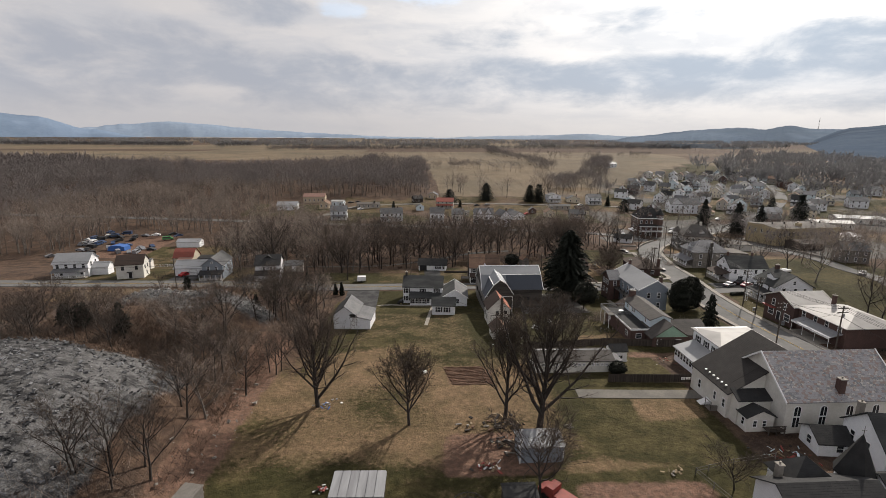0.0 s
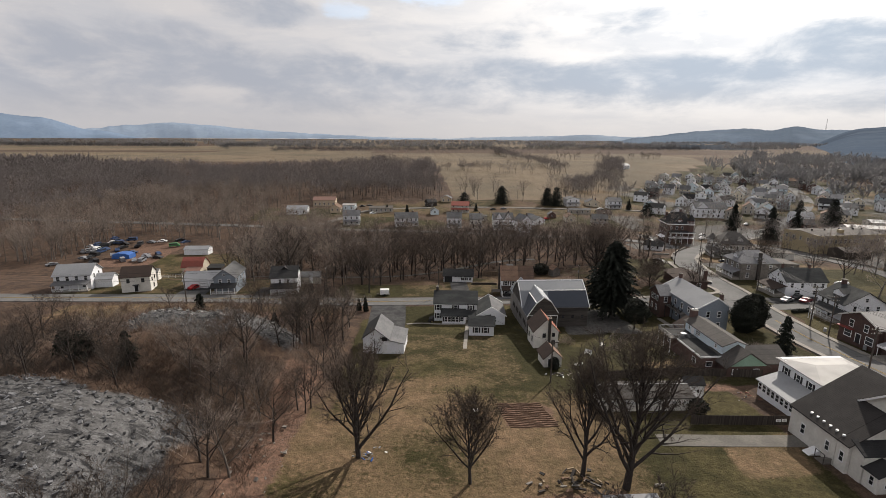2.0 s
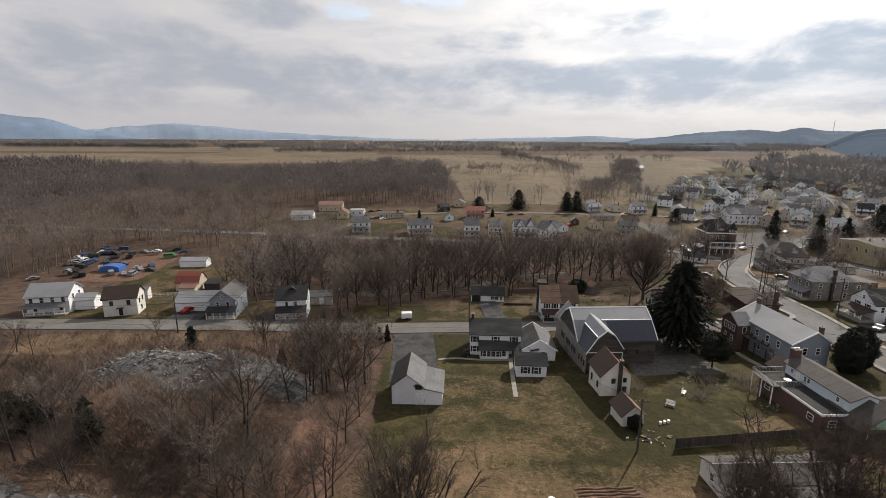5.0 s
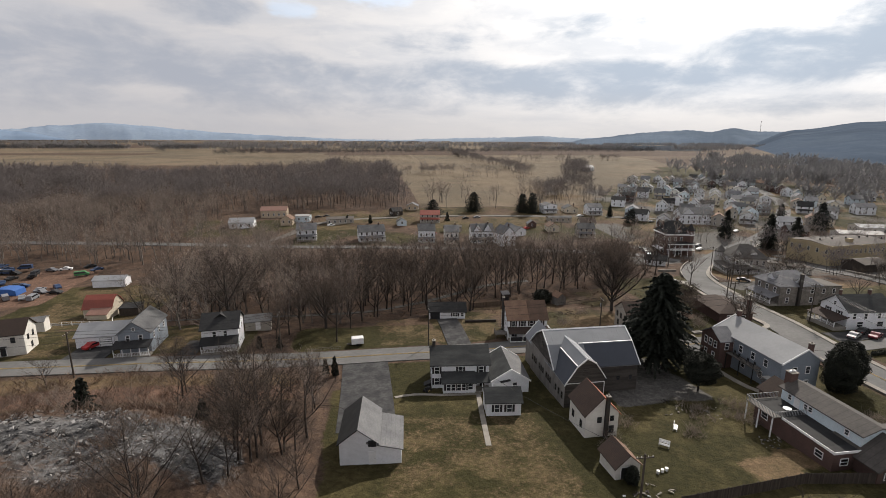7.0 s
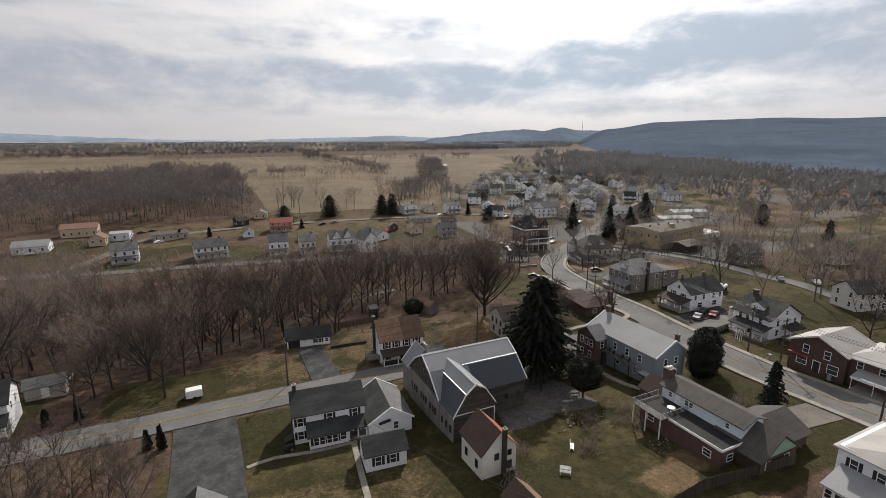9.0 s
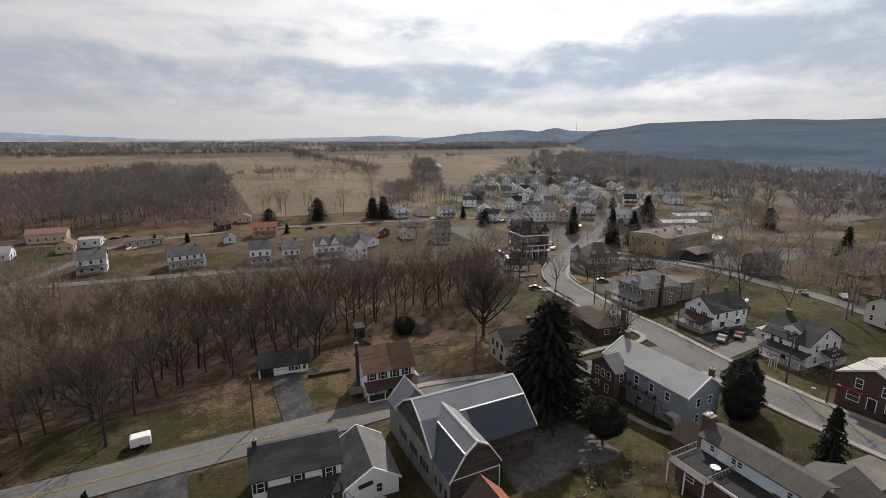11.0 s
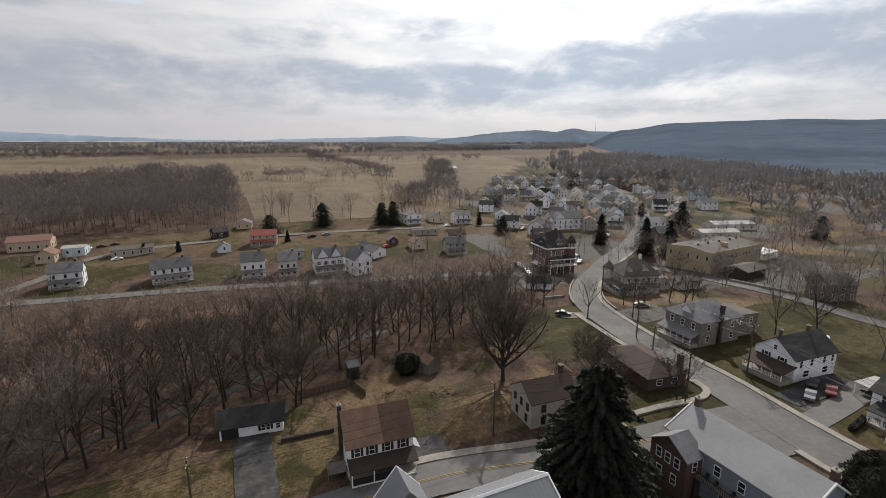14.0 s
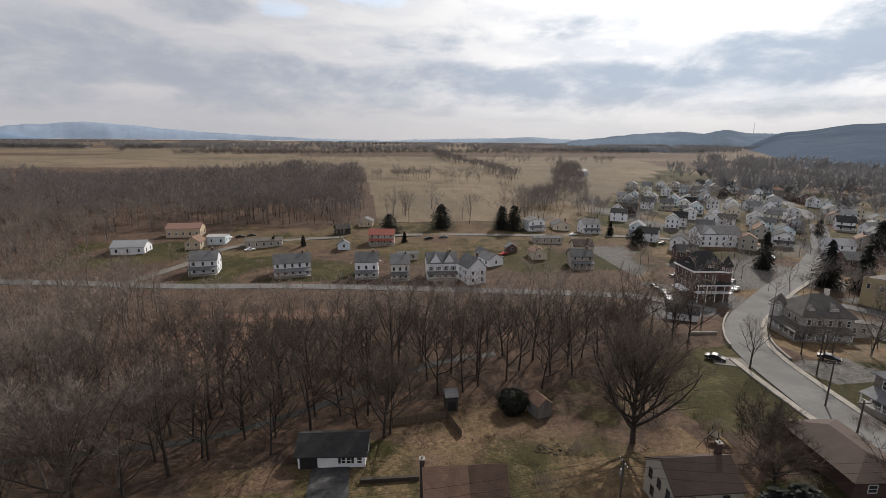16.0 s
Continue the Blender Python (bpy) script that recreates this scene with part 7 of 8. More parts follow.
def hedgerows(x, y):
    """Tree lines and copses between the stubble fields."""
    if y < 480:
        return 118 < x < 172 and noise.noise((x * .06, y * .06, 2)) > -.1
    copse = math.hypot((x - 52) / 34, (y - 622) / 17) < 1 and noise.noise((x * .07, y * .07, 9)) > -.25
    line = abs(x - 158 - 8 * math.sin(y * .012)) < 8 and 600 < y < 1080
    low = abs(y - 588 + (x - 86) * .24) < 4 and 84 < x < 160
    side = abs(x - (172 + (y - 470) * .42)) < 16 and y < 760 and noise.noise((x * .03, y * .03, 8)) > -.2
    cross_ = abs(y - 790 - x * .12) < 5 and 180 < x < 420 and noise.noise((x * .02, 5, 8)) > -.1
    return copse or line or low or side or cross_


HOMES = [o.matrix_basis.translation.xy for o in bpy.data.objects if o.parent is None and o.name.startswith(("house", "meeting"))]


def east_wood(x, y):
    lip = x - 190 - (y - 395) * .9
    if y > 395 and lip < 60 + 60 * noise.noise((x * .02, y * .02, 33)):
        return lip > -40 and noise.noise((x * .05, y * .05, 34)) > .22
    if 140 < x < 420 and 250 < y < 470 and x < 430 - (470 - y) * .1:
        return noise.noise((x * .08, y * .08, 6)) > .12 and min((h - Vector((x, y))).length for h in HOMES) > 7
    if x < 165 and y < 300 or (200 < x < 420 and 150 < y < 240):
        return noise.noise((x * .07, y * .07, 16)) > .3 and x > 150
    return noise.noise((x * .012, y * .012, 12)) > -.3


edge_wood = fill(10, 420, 400, 1090, 5.6, hedgerows, .45, .95, 7) + fill(150, 340, 110, 620, 8, east_wood, .55, .95, 9)
forest("woodland", "hedgerows and bare woods round the town", edge_wood, FAR, 0, BARK)
forest("woodland", "bare twigs of hedgerows and town woods", edge_wood, FAR, 1, TWIGFAR)


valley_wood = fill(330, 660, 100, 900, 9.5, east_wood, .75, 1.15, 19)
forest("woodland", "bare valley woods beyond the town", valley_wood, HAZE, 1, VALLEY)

# tree belts across the plateau: distance, slope, sway, from, to
far_wood, last_wood = [], []
rnd_ = random.Random(50)
for y0, slope, sway, x0, x1, rows in ((1215, -.01, 12, -1000, -400, 4), (745, -.78, 6, -420, -290, 3), (1035, .2, 8, -290, 60, 3), (1048, .06, 14, 60, 760, 3), (1330, -.04, 30, -1400, 1000, 4), (1600, .02, 60, -1700, 1500, 5), (2100, 0, 80, -2200, 1800, 6)):
    x = x0
    while x < x1:
        for r in range(rows):
            if noise.noise((x * .006, y0 * .1, 3)) > -.22:
                (far_wood if y0 < 1300 else last_wood).append((x + rnd_.uniform(-5, 5), y0 + slope * x + sway * math.sin(x * .005) + r * 9 + rnd_.uniform(-5, 5), rnd_.uniform(.7, 1.15)))
        x += 6 if y0 < 1300 else 9 if y0 < 1500 else 18
far_wood += fill(-1000, -610, 230, 600, 17, lambda x, y: True, .85, 1.2, 14) 
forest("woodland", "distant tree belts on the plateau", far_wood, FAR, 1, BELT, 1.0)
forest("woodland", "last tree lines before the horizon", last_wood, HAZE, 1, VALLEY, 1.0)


# ---- evergreens ----
def spruce(seed, height, width, tiers, material, needles=10, low=.05, blunt=.9, droop=.35, spray=1.0):
    """A conifer: a straight trunk and whorls of drooping boughs made of many flat sprays."""
    rnd = random.Random(seed)
    trunk = Mesh().tube([(0, 0, -.4), (0, 0, height * .5), (0, 0, height * .98)], [height * .018, height * .012, .03], 7)
    crown = Mesh()
    for i in range(tiers):
        f = low + (1 - low) * i / tiers
        r = width * (1 - f) ** blunt * min(1, .55 + f * 2.2) * rnd.uniform(.78, 1.15) + .15
        z = height * f
        boughs = max(5, int(11 * (1 - f * .6)))
        for b in range(boughs):
            a = 2 * math.pi * (b + rnd.random()) / boughs
            rr = r * rnd.uniform(.6, 1.15) * (1 + .12 * math.sin(3 * a + seed + 9 * f))
            z = height * min(.99, f + rnd.uniform(-.025, .025))
            for s in range(needles):
                g = (s + rnd.random()) / needles
                d = rr * (.12 + .88 * g)
                spread = (.22 * (1 - g) + .2) * (.5 + width * .22) * spray
                c = Vector((math.cos(a) * d, math.sin(a) * d, z - droop * d * g + rnd.uniform(-.1, .25)))
                t = Vector((-math.sin(a), math.cos(a), 0))
                o = Vector((math.cos(a), math.sin(a), -.25))
                n = len(crown.v)
                k = rnd.uniform(.7, 1.3) * spread
                w = rnd.uniform(-.25, .3)
                crown.v += [tuple(c - t * k + Vector((0, 0, w))), tuple(c + t * k + Vector((0, 0, -w))), tuple(c + o * k * 1.5 + Vector((0, 0, rnd.uniform(-.2, .15))))]
                crown.f.append((n, n + 1, n + 2))
    return trunk, crown


def evergreen(label, x, y, seed, height, width, tiers, material=None, trunk_bare=0, **how):
    t = thing("conifer_tree", label, "tree", x, y)
    trunk, crown = spruce(seed, height, width, tiers, material, **how)
    part("trunk", trunk, BARK, t)
    part("crown", crown, material or NEEDLE, t)
    return t


evergreen("tall dark spruce beside the barn", 46.8, 142, 1, 21.6, 10.2, 96, needles=60, low=.16, blunt=.62, droop=.2, spray=.48)
NEAR_EVERGREENS = ((72.7, 108.9, 9.2, 2.6, "conical dark evergreen beside the brick ranch"), (-26.4, 148.5, 3.6, .8, "slim columnar arborvitae by the driveway"), (-24.3, 147.8, 4.4, .9, "slim columnar arborvitae by the driveway"), (-38.7, 163.9, 3.0, .8, "slim columnar arborvitae by the road"), (-43.3, 163.4, 3.2, .8, "slim columnar arborvitae by the road"), (-62.5, 128, 7.2, 2.8, "dense cedar on the slate mound"), (-45, 129, 4.0, 1.3, "young cedar on the slate mound"), (-57.4, 90, 6.0, 2.2, "dark cedar in the scrub"), (-66, 92.5, 4.6, 2.4, "dark cedar in the scrub"), (-71, 95, 4.0, 2.2, "low dark cedar in the scrub"), (24.6, 121.6, 2.6, 1.1, "rounded evergreen shrub by the tall outbuilding"), (104, 88, 13, 4.6, "dark spruce behind the brick shop house"))
FAR_EVERGREENS = ((-31, 346, 5, 1.6, "columnar evergreen by the ranch house"), (-17, 343, 5.5, 1.8, "columnar evergreen by the ranch house"), (31, 346, 6, 2, "columnar evergreen by the red-roofed house"), (54.7, 378, 13.5, 8.4, "broad spruce at the field edge"), (25, 370, 10, 8.4, "round pine at the field edge"), (88, 372, 13, 6.6, "dark spruce on the upper lane"), (94, 368, 14, 7.2, "dark spruce on the upper lane"), (142, 350, 8, 2.6, "small spruce by the lane"), (146, 330, 9, 6, "round pine above the hotel"))
TOWN_EVERGREENS = ((178, 286, 16, 6, "tall dark spruce above the hotel corner"), (183, 262, 18, 7, "tall dark spruce by the street bend"), (192, 256, 17, 6.5, "tall dark spruce by the street bend"), (250, 298, 17, 7, "tall broad pine in town"), (262, 340, 9, 4, "dark spruce among town houses"), (160, 98, 12, 5, "dark spruce behind the yards"), (228, 178, 14, 5, "dark spruce on the flats"), (300, 250, 13, 6, "broad pine by the workshops"))
for x, y, h, w, label in NEAR_EVERGREENS + FAR_EVERGREENS + TOWN_EVERGREENS:
    evergreen(label, x, y, int(x * 7 + y), h, w, max(12, int(h * 2.2)), needles=22, blunt=.75 if w / h < .4 else .5, low=.03, spray=.6)


def yew(label, x, y, h, r, seed, stem=0.0):
    """A dense clipped evergreen: many small leaf sprays over a rounded body."""
    rnd = random.Random(seed)
    t = thing("evergreen_tree", label, "tree", x, y)
    part("trunk", Mesh().tube([(0, 0, -.3), (0, 0, h * .6)], [.2, .1], 7), BARK, t)
    c = Mesh()
    # a lumpy inner body keeps the crown from being seen through
    rings, seg = 9, 14
    for i in range(rings + 1):
        u = i / rings
        for j in range(seg):
            a = 2 * math.pi * j / seg
            d = r * .9 * math.sin(math.pi * min(1, u * .9 + .08)) ** .55 * (1 + .18 * math.sin(3 * a + seed) + .1 * rnd.uniform(-1, 1)) * (0.02 if i in (0, rings) else 1)
            c.v.append((math.cos(a) * d, math.sin(a) * d, stem + (h - stem) * (.04 + .9 * u)))
    for i in range(rings):
        for j in range(seg):
            k = (j + 1) % seg
            c.f.append((i * seg + j, i * seg + k, (i + 1) * seg + k, (i + 1) * seg + j))
    for i in range(int(4200 * r * h / 12)):
        a, u = rnd.uniform(0, 6.283), rnd.random()
        z = stem + (h - stem) * u
        prof_ = math.sin(math.pi * min(1, (u * .9 + .08))) ** .55 * r
        d = prof_ * (.74 + .3 * rnd.random()) * (1 + .18 * math.sin(3 * a + seed) + .12 * math.sin(7 * u * 3 + a))
        p = Vector((math.cos(a) * d, math.sin(a) * d, z))
        o = (Vector((math.cos(a), math.sin(a), .5)) + Vector((rnd.uniform(-.6, .6), rnd.uniform(-.6, .6), rnd.uniform(-.5, .6)))).normalized()
        s = o.cross(Vector((rnd.uniform(-1, 1), rnd.uniform(-1, 1), 1))).normalized() * rnd.uniform(.07, .14)
        n = len(c.v)
        c.v += [tuple(p - s), tuple(p + s), tuple(p + o * rnd.uniform(.2, .38))]
        c.f.append((n, n + 1, n + 2))
    part("crown", c, YEW, t)
    return t


yew("round clipped dark evergreen behind the spruce", 47.8, 128.8, 8.0, 3.0, 3, 1.7)
yew("dense dark evergreen beside the long grey house", 72.6, 122.6, 9.2, 2.9, 5, .4)
yew("dense dark evergreen beside the long grey house", 76.4, 124.4, 9.4, 3.1, 8, .4)
yew("dark overgrown shrub by the long garage", 39.6, 86.0, 2.4, 1.7, 9)
yew("dark tangle of evergreen vines at the wood edge", 40, 196.5, 4.6, 3.0, 14)
yew("dark shrub behind the low shed", 19.6, 104.0, 2.6, .9, 12)

# ---- scrub and slate waste ----
def scrub(name, label, spots_, material, size, count, seed, width=.03):
    rnd = random.Random(seed)
    m = Mesh()
    for x, y in spots_:
        z = smooth_gz(x, y)
        s = size * rnd.uniform(.5, 1.3)
        for i in range(count):
            a = rnd.uniform(0, 6.283)
            p = Vector((x + rnd.uniform(-.5, .5) * s, y + rnd.uniform(-.5, .5) * s, z + rnd.uniform(-.1, .35) * s))
            d = Vector((math.cos(a) * .6, math.sin(a) * .6, rnd.uniform(.4, 1.2))).normalized()
            w = d.cross(Vector((rnd.uniform(-1, 1), rnd.uniform(-1, 1), .2))).normalized() * width
            n = len(m.v)
            m.v += [tuple(p - w), tuple(p + w), tuple(p + d * s * rnd.uniform(.5, 1.0))]
            m.f.append((n, n + 1, n + 2))
    return single(name, m, material, label, "scrub", "stuff")


rng = random.Random(21)


def bank(x, y):
    h1, h2 = mound(x, y, -70, 62, 44, 44, 12), mound(x, y, -58, 107, 34, 27, 9.5)
    return -31 > x > -110 and 40 < y < 150 and (h1 < 6.5 or y > 80) and (h2 < 4 or y < 106 or noise.noise((x * .09, y * .09, 51)) < -.05) and noise.noise((x * .07, y * .07, 31)) > -.3


scrub("scrub", "tangled leafless brush on the slate bank", [p[:2] for p in fill(-112, -30, 42, 150, 2.3, bank, seed=31)], SCRUB, 2.2, 24, 1, .035)
scrub("scrub", "grey-brown saplings and brush on the bank", [p[:2] for p in fill(-110, -31, 42, 94, 2.7, bank, seed=33)], TWIGDARK, 4.0, 16, 2, .028)
scrub("scrub", "dark thicket between the slate heaps", [p[:2] for p in fill(-92, -46, 82, 97, 2.2, lambda x, y: noise.noise((x * .09, y * .09, 63)) > -.2, seed=36)], TWIGDARK, 3.4, 26, 8, .03)
scrub("scrub", "pale grey saplings round the slate mound", [p[:2] for p in fill(-110, -31, 94, 148, 3.0, bank, seed=34)], TWIG, 3.6, 16, 7, .026)
scrub("scrub", "pale saplings on the edge of the slate heap", [p[:2] for p in fill(-50, -34, 42, 84, 2.2, lambda x, y: noise.noise((x * .1, y * .1, 61)) > -.1 and x > -44 + (y - 60) * .1, seed=37)], TWIG, 4.0, 14, 5, .022)
scrub("scrub", "brush under the creek woods", [p[:2] for p in fill(-75, 112, 184, 262, 4.2, creek_wood, seed=35)], SCRUB, 1.6, 12, 3, .05)
scrub("scrub", "bare shrubs round the yards", [(x + rng.uniform(-1.5, 1.5), y + rng.uniform(-1.5, 1.5)) for x, y in ((47, 118), (49, 117), (52, 120), (50, 122), (36, 114), (26, 119), (63, 104), (68, 110), (70, 112), (62, 184), (64, 187), (44, 204), (38, 200), (21.5, 113), (38, 172), (70, 176), (72, 180), (98, 176), (46, 180), (41, 118), (42, 122), (71, 160), (73, 163), (72, 168)) for _ in range(5)], TWIG, 2.2, 40, 4, .03)
scrub("scrub", "brush and dead stalks on the clearing", [p[:2] for p in fill(18, 72, 166, 206, 3.6, lambda x, y: noise.noise((x * .09, y * .09, 71)) > .05, seed=39)], SCRUB, 1.3, 26, 6, .03)


def rubble(name, label, spots_, material, lo, hi, seed):
    """Broken slabs of slate lying every way."""
    rnd = random.Random(seed)
    m = Mesh()
    for x, y in spots_:
        s = lo + (hi - lo) * rnd.random() ** 3
        a, b, c = s * rnd.uniform(.6, 1.2), s * rnd.uniform(.4, .9), s * rnd.uniform(.12, .35)
        turn = Euler((rnd.uniform(-.6, .6), rnd.uniform(-.6, .6), rnd.uniform(0, 6.28))).to_matrix()
        z = smooth_gz(x, y) + rnd.uniform(.1, .5)
        n = len(m.v)
        for k in (-c, c):
            for u, v in ((-a, -b), (a, -b * rnd.uniform(.3, 1)), (a * rnd.uniform(.4, 1), b), (-a * rnd.uniform(.5, 1), b)):
                p = turn @ Vector((u, v, k))
                m.v.append((x + p.x, y + p.y, z + p.z))
        m.f += [tuple(n + i for i in q) for q in ((3, 2, 1, 0), (4, 5, 6, 7), (0, 1, 5, 4), (1, 2, 6, 5), (2, 3, 7, 6), (3, 0, 4, 7))]
    return single(name, m, material, label, "rubble", "stuff")


def waste(x, y):
    return zones(x, y)[0][1] > .5


rubble("slate_rubble", "grey broken slate slabs of the quarry heap", [p[:2] for p in fill(-96, -32, 40, 88, .62, waste, seed=41)], SLATEDARK, .06, .34, 1)
rubble("slate_rubble", "tumbled slate blocks on the mound", [p[:2] for p in fill(-86, -30, 92, 142, .6, waste, seed=43)], SLATE, .07, .36, 2)
rubble("slate_rubble", "pale stones along the foot of the bank", [p[:2] for p in fill(-36, -28, 48, 84, 1.3, lambda x, y: rng.random() < .5, seed=45)], CONCRETE, .1, .45, 3)


# ---- hills on the skyline ----
def ridge(name, label, az0, az1, dist, heights, material, foot=10, depth=500, power=0.0):
    """A long hill: its crest in metres above the eye's level at even steps of bearing (degrees right of north)."""
    m = Mesh()
    n = 300
    rows = 8
    for i in range(n + 1):
        f = i / n
        a = radians(az0 + (az1 - az0) * f)
        g = f * (len(heights) - 1)
        k = min(int(g), len(heights) - 2)
        t = g - k
        t = t * t * (3 - 2 * t)
        crest = 46 + heights[k] * (1 - t) + heights[k + 1] * t + dist * .0011 * noise.noise((f * 60, dist * .01, 0)) + dist * .0006 * noise.noise((f * 190, dist * .01, 4)) + dist * .0005 * noise.noise((f * 700, dist * .01, 9))
        for j in range(rows):
            s = j / (rows - 1)
            d = dist + depth * s
            z = foot + (crest - foot) * (s ** power if power else math.sin(s * math.pi / 2) ** .8)
            m.v.append((math.sin(a) * d, math.cos(a) * d, z + 6 * noise.noise((f * 40, s * 4, 2)) * (1 - s)))
    for i in range(n):
        for j in range(rows - 1):
            p = i * rows + j
            m.f.append((p, p + rows, p + rows + 1, p + 1))
    return single(name, m, material, label, "hills", "structure", smooth=True)


# bluer, paler ridge colours carry the haze of distance
ridge("backdrop", "far blue mountain ridge", -80, -28, 4200, (150, 150, 158, 165, 168, 172, 172, 172, 172, 158, 122, 30, -30), hazed_ridge_material("far_haze_blue_ridge", (.125, .165, .225), (.14, .18, .24)), foot=20, depth=400)
ridge("backdrop", "paler mountain behind the blue ridge", -40, 2, 4500, (55, 52, 45, 78, 102, 84, 56, 34, 18, 4, -10, -18, -22), hazed_ridge_material("haze_pale_mountain", (.175, .215, .275), (.19, .23, .285)), foot=20, depth=300)
ridge("backdrop", "far blue hills on the horizon", -6, 44, 4300, (-24, -28, -24, -10, 0, 6, 20, 2, 10, 26, 40, 40, 30), hazed_ridge_material("far_haze_blue_hills", (.18, .215, .265), (.20, .235, .28)), foot=15, depth=300)
ridge("backdrop", "middle ridge with a bare clearing and a wooded knoll", 20, 48, 2700, (-40, -22, -3, 10, 26, 38, 46, 52, 42, 62, 44, 42, 40, 36, 30), hazed_ridge_material("middle_ridge", (.10, .126, .162), (.118, .144, .178), .5), foot=4, depth=600)
ridge("backdrop", "long wooded hill beyond the town", 38, 118, 800, (-46, 44, 76, 83, 88, 80, 84, 88, 92, 92, 90, 86, 82, 78, 74, 70, 68), hazed_ridge_material("hazy_wooded_hill", (.060, .077, .104), (.074, .092, .118), .5), foot=2, depth=2000, power=1.3)
ridge("backdrop", "dark wooded rise beside the fields", 22, 46, 1500, (-44, -22, -22, -32, -40, -46), hazed_ridge_material("dark_wooded_rise", (.044, .050, .058), (.058, .062, .07)), foot=4, depth=350)

# ---- poles, cables and fences ----
def pole(x, y, h, rot, arms=1, lamp=False):
    p = thing("utility_pole", "weathered wooden utility pole with crossarm", "utility pole", x, y, rot, group="utility poles")
    part("shaft", Mesh().tube([(0, 0, -.5), (0, 0, h)], [.17, .12], 9), POLEWOOD, p)
    for i in range(arms):
        part("crossarm", Mesh().box(-1.2, 1.2, -.06, .06, h - .6 - i * .9, h - .46 - i * .9), POLEWOOD, p)
        for s in (-1.05, -.45, .45, 1.05):
            part("insulator", shared(("insulator", h, i), lambda: Mesh().cylinder(0, 0, h - .46 - i * .9, h - .28 - i * .9, .05, sides=6), STUCCO), None, p).location = (s, 0, 0)
    part("transformer", Mesh().cylinder(.32, 0, h - 2.6, h - 1.7, .2, sides=10), GREYMETAL, p) if lamp else None
    return Vector((x, y, smooth_gz(x, y) + h - .4))


def cable(a, b, sag=1.0, r=.028):
    n = 14
    path = [a.lerp(b, i / n) - Vector((0, 0, 4 * sag * (i / n) * (1 - i / n))) for i in range(n + 1)]
    single("cable", Mesh().tube(path, [r] * (n + 1), 4), WIRE, "thin black overhead cable", "cable")


row = [pole(-140, 153.5, 10, 85), pole(-76.3, 149.4, 10, 88), pole(-38, 161.6, 10, 90), pole(-2.4, 161.4, 10.5, 90), pole(44.1, 163.6, 10, 85, 1, True), pole(79.5, 154.2, 10, 60)]
for a, b in zip(row, row[1:]):
    for off in (-.9, .9):
        cable(a + Vector((0, off, .1)), b + Vector((0, off, .1)), 1.1)
    cable(a - Vector((0, 0, 1.8)), b - Vector((0, 0, 1.8)), 1.3, .03)
street = [pole(90.6, 62, 11, 0, 2), pole(90.6, 92, 11, 0, 2, True), pole(91.6, 118.4, 11, 0, 2), pole(93.6, 126.4, 11, 0, 2, True), pole(101, 157, 11, -12, 2), pole(109, 196, 11, -20, 2, True), pole(118.5, 219, 11, -40, 2)]
for a, b in zip(street, street[1:]):
    for off in (-1, -.4, .4, 1):
        cable(a + Vector((off, 0, .1)), b + Vector((off, 0, .1)), .9)
    cable(a - Vector((0, 0, 2)), b - Vector((0, 0, 2)), 1.2, .035)
cable(street[2] - Vector((0, 0, 1)), Vector((66, 126, 6.5)), .8)
cable(street[3] - Vector((0, 0, 1)), Vector((104, 133, 3)), .5)
cable(street[1] - Vector((0, 0, 1)), Vector((61, 92, 6)), .8)
lone = pole(17.2, 98.1, 9, 0)
cable(lone, Vector((5, 133, 2.5)), .8)
near_pole = pole(81.2, 97.1, 10.5, 0, 2)
cable(near_pole, street[1], .4)
pole(97.0, 183, 9.5, -10)
pole(88.6, 170.4, 8.5, -10)


def fence(points, h, label, board=.16, gap=.012, material=None, rails=True):
    """Upright boards, each its own, on rails and posts."""
    f = thing("fence", label, "fence", *points[0])
    base = Vector((points[0][0], points[0][1], smooth_gz(*points[0])))
    k = 0
    for a, b in zip(points, points[1:]):
        a, b = Vector(a), Vector(b)
        n = int((b - a).length / (board + gap))
        ang = math.degrees(math.atan2(b.y - a.y, b.x - a.x))
        for i in range(n):
            p = a.lerp(b, (i + .5) / n)
            o = part("board", shared(("board", board, h, (material or FENCEWOOD).name), lambda: Mesh().box(-board / 2, board / 2, -.012, .012, .03, h), material or FENCEWOOD), None, f)
            o.matrix_basis = pose(p.x - base.x, p.y - base.y, smooth_gz(p.x, p.y) - base.z + random.uniform(-.03, .03), 0, 0, ang)
        for i in range(int((b - a).length / 2.4) + 1):
            p = a.lerp(b, min(1, i * 2.4 / (b - a).length))
            o = part("post", shared(("fence_post", h), lambda: Mesh().box(-.06, .06, .02, .14, -.4, h + .05), material or FENCEWOOD), None, f)
            o.matrix_basis = pose(p.x - base.x, p.y - base.y, smooth_gz(p.x, p.y) - base.z, 0, 0, ang)
    return f


fence(((36.5, 82.2), (53.4, 81.2)), 1.75, "dark weathered board fence beside the gravel drive")
fence(((23.5, 98.6), (43.6, 100.4), (60.0, 97.9)), 1.75, "dark board fence behind the brick ranch garden")
fence(((14.6, 195.0), (26.5, 196.4)), 1.5, "tan board fence behind the black garage", material=FENCETAN)
fence(((26.6, 196.3), (28.0, 188.5)), 1.5, "tan board fence beside the clearing", material=FENCETAN)
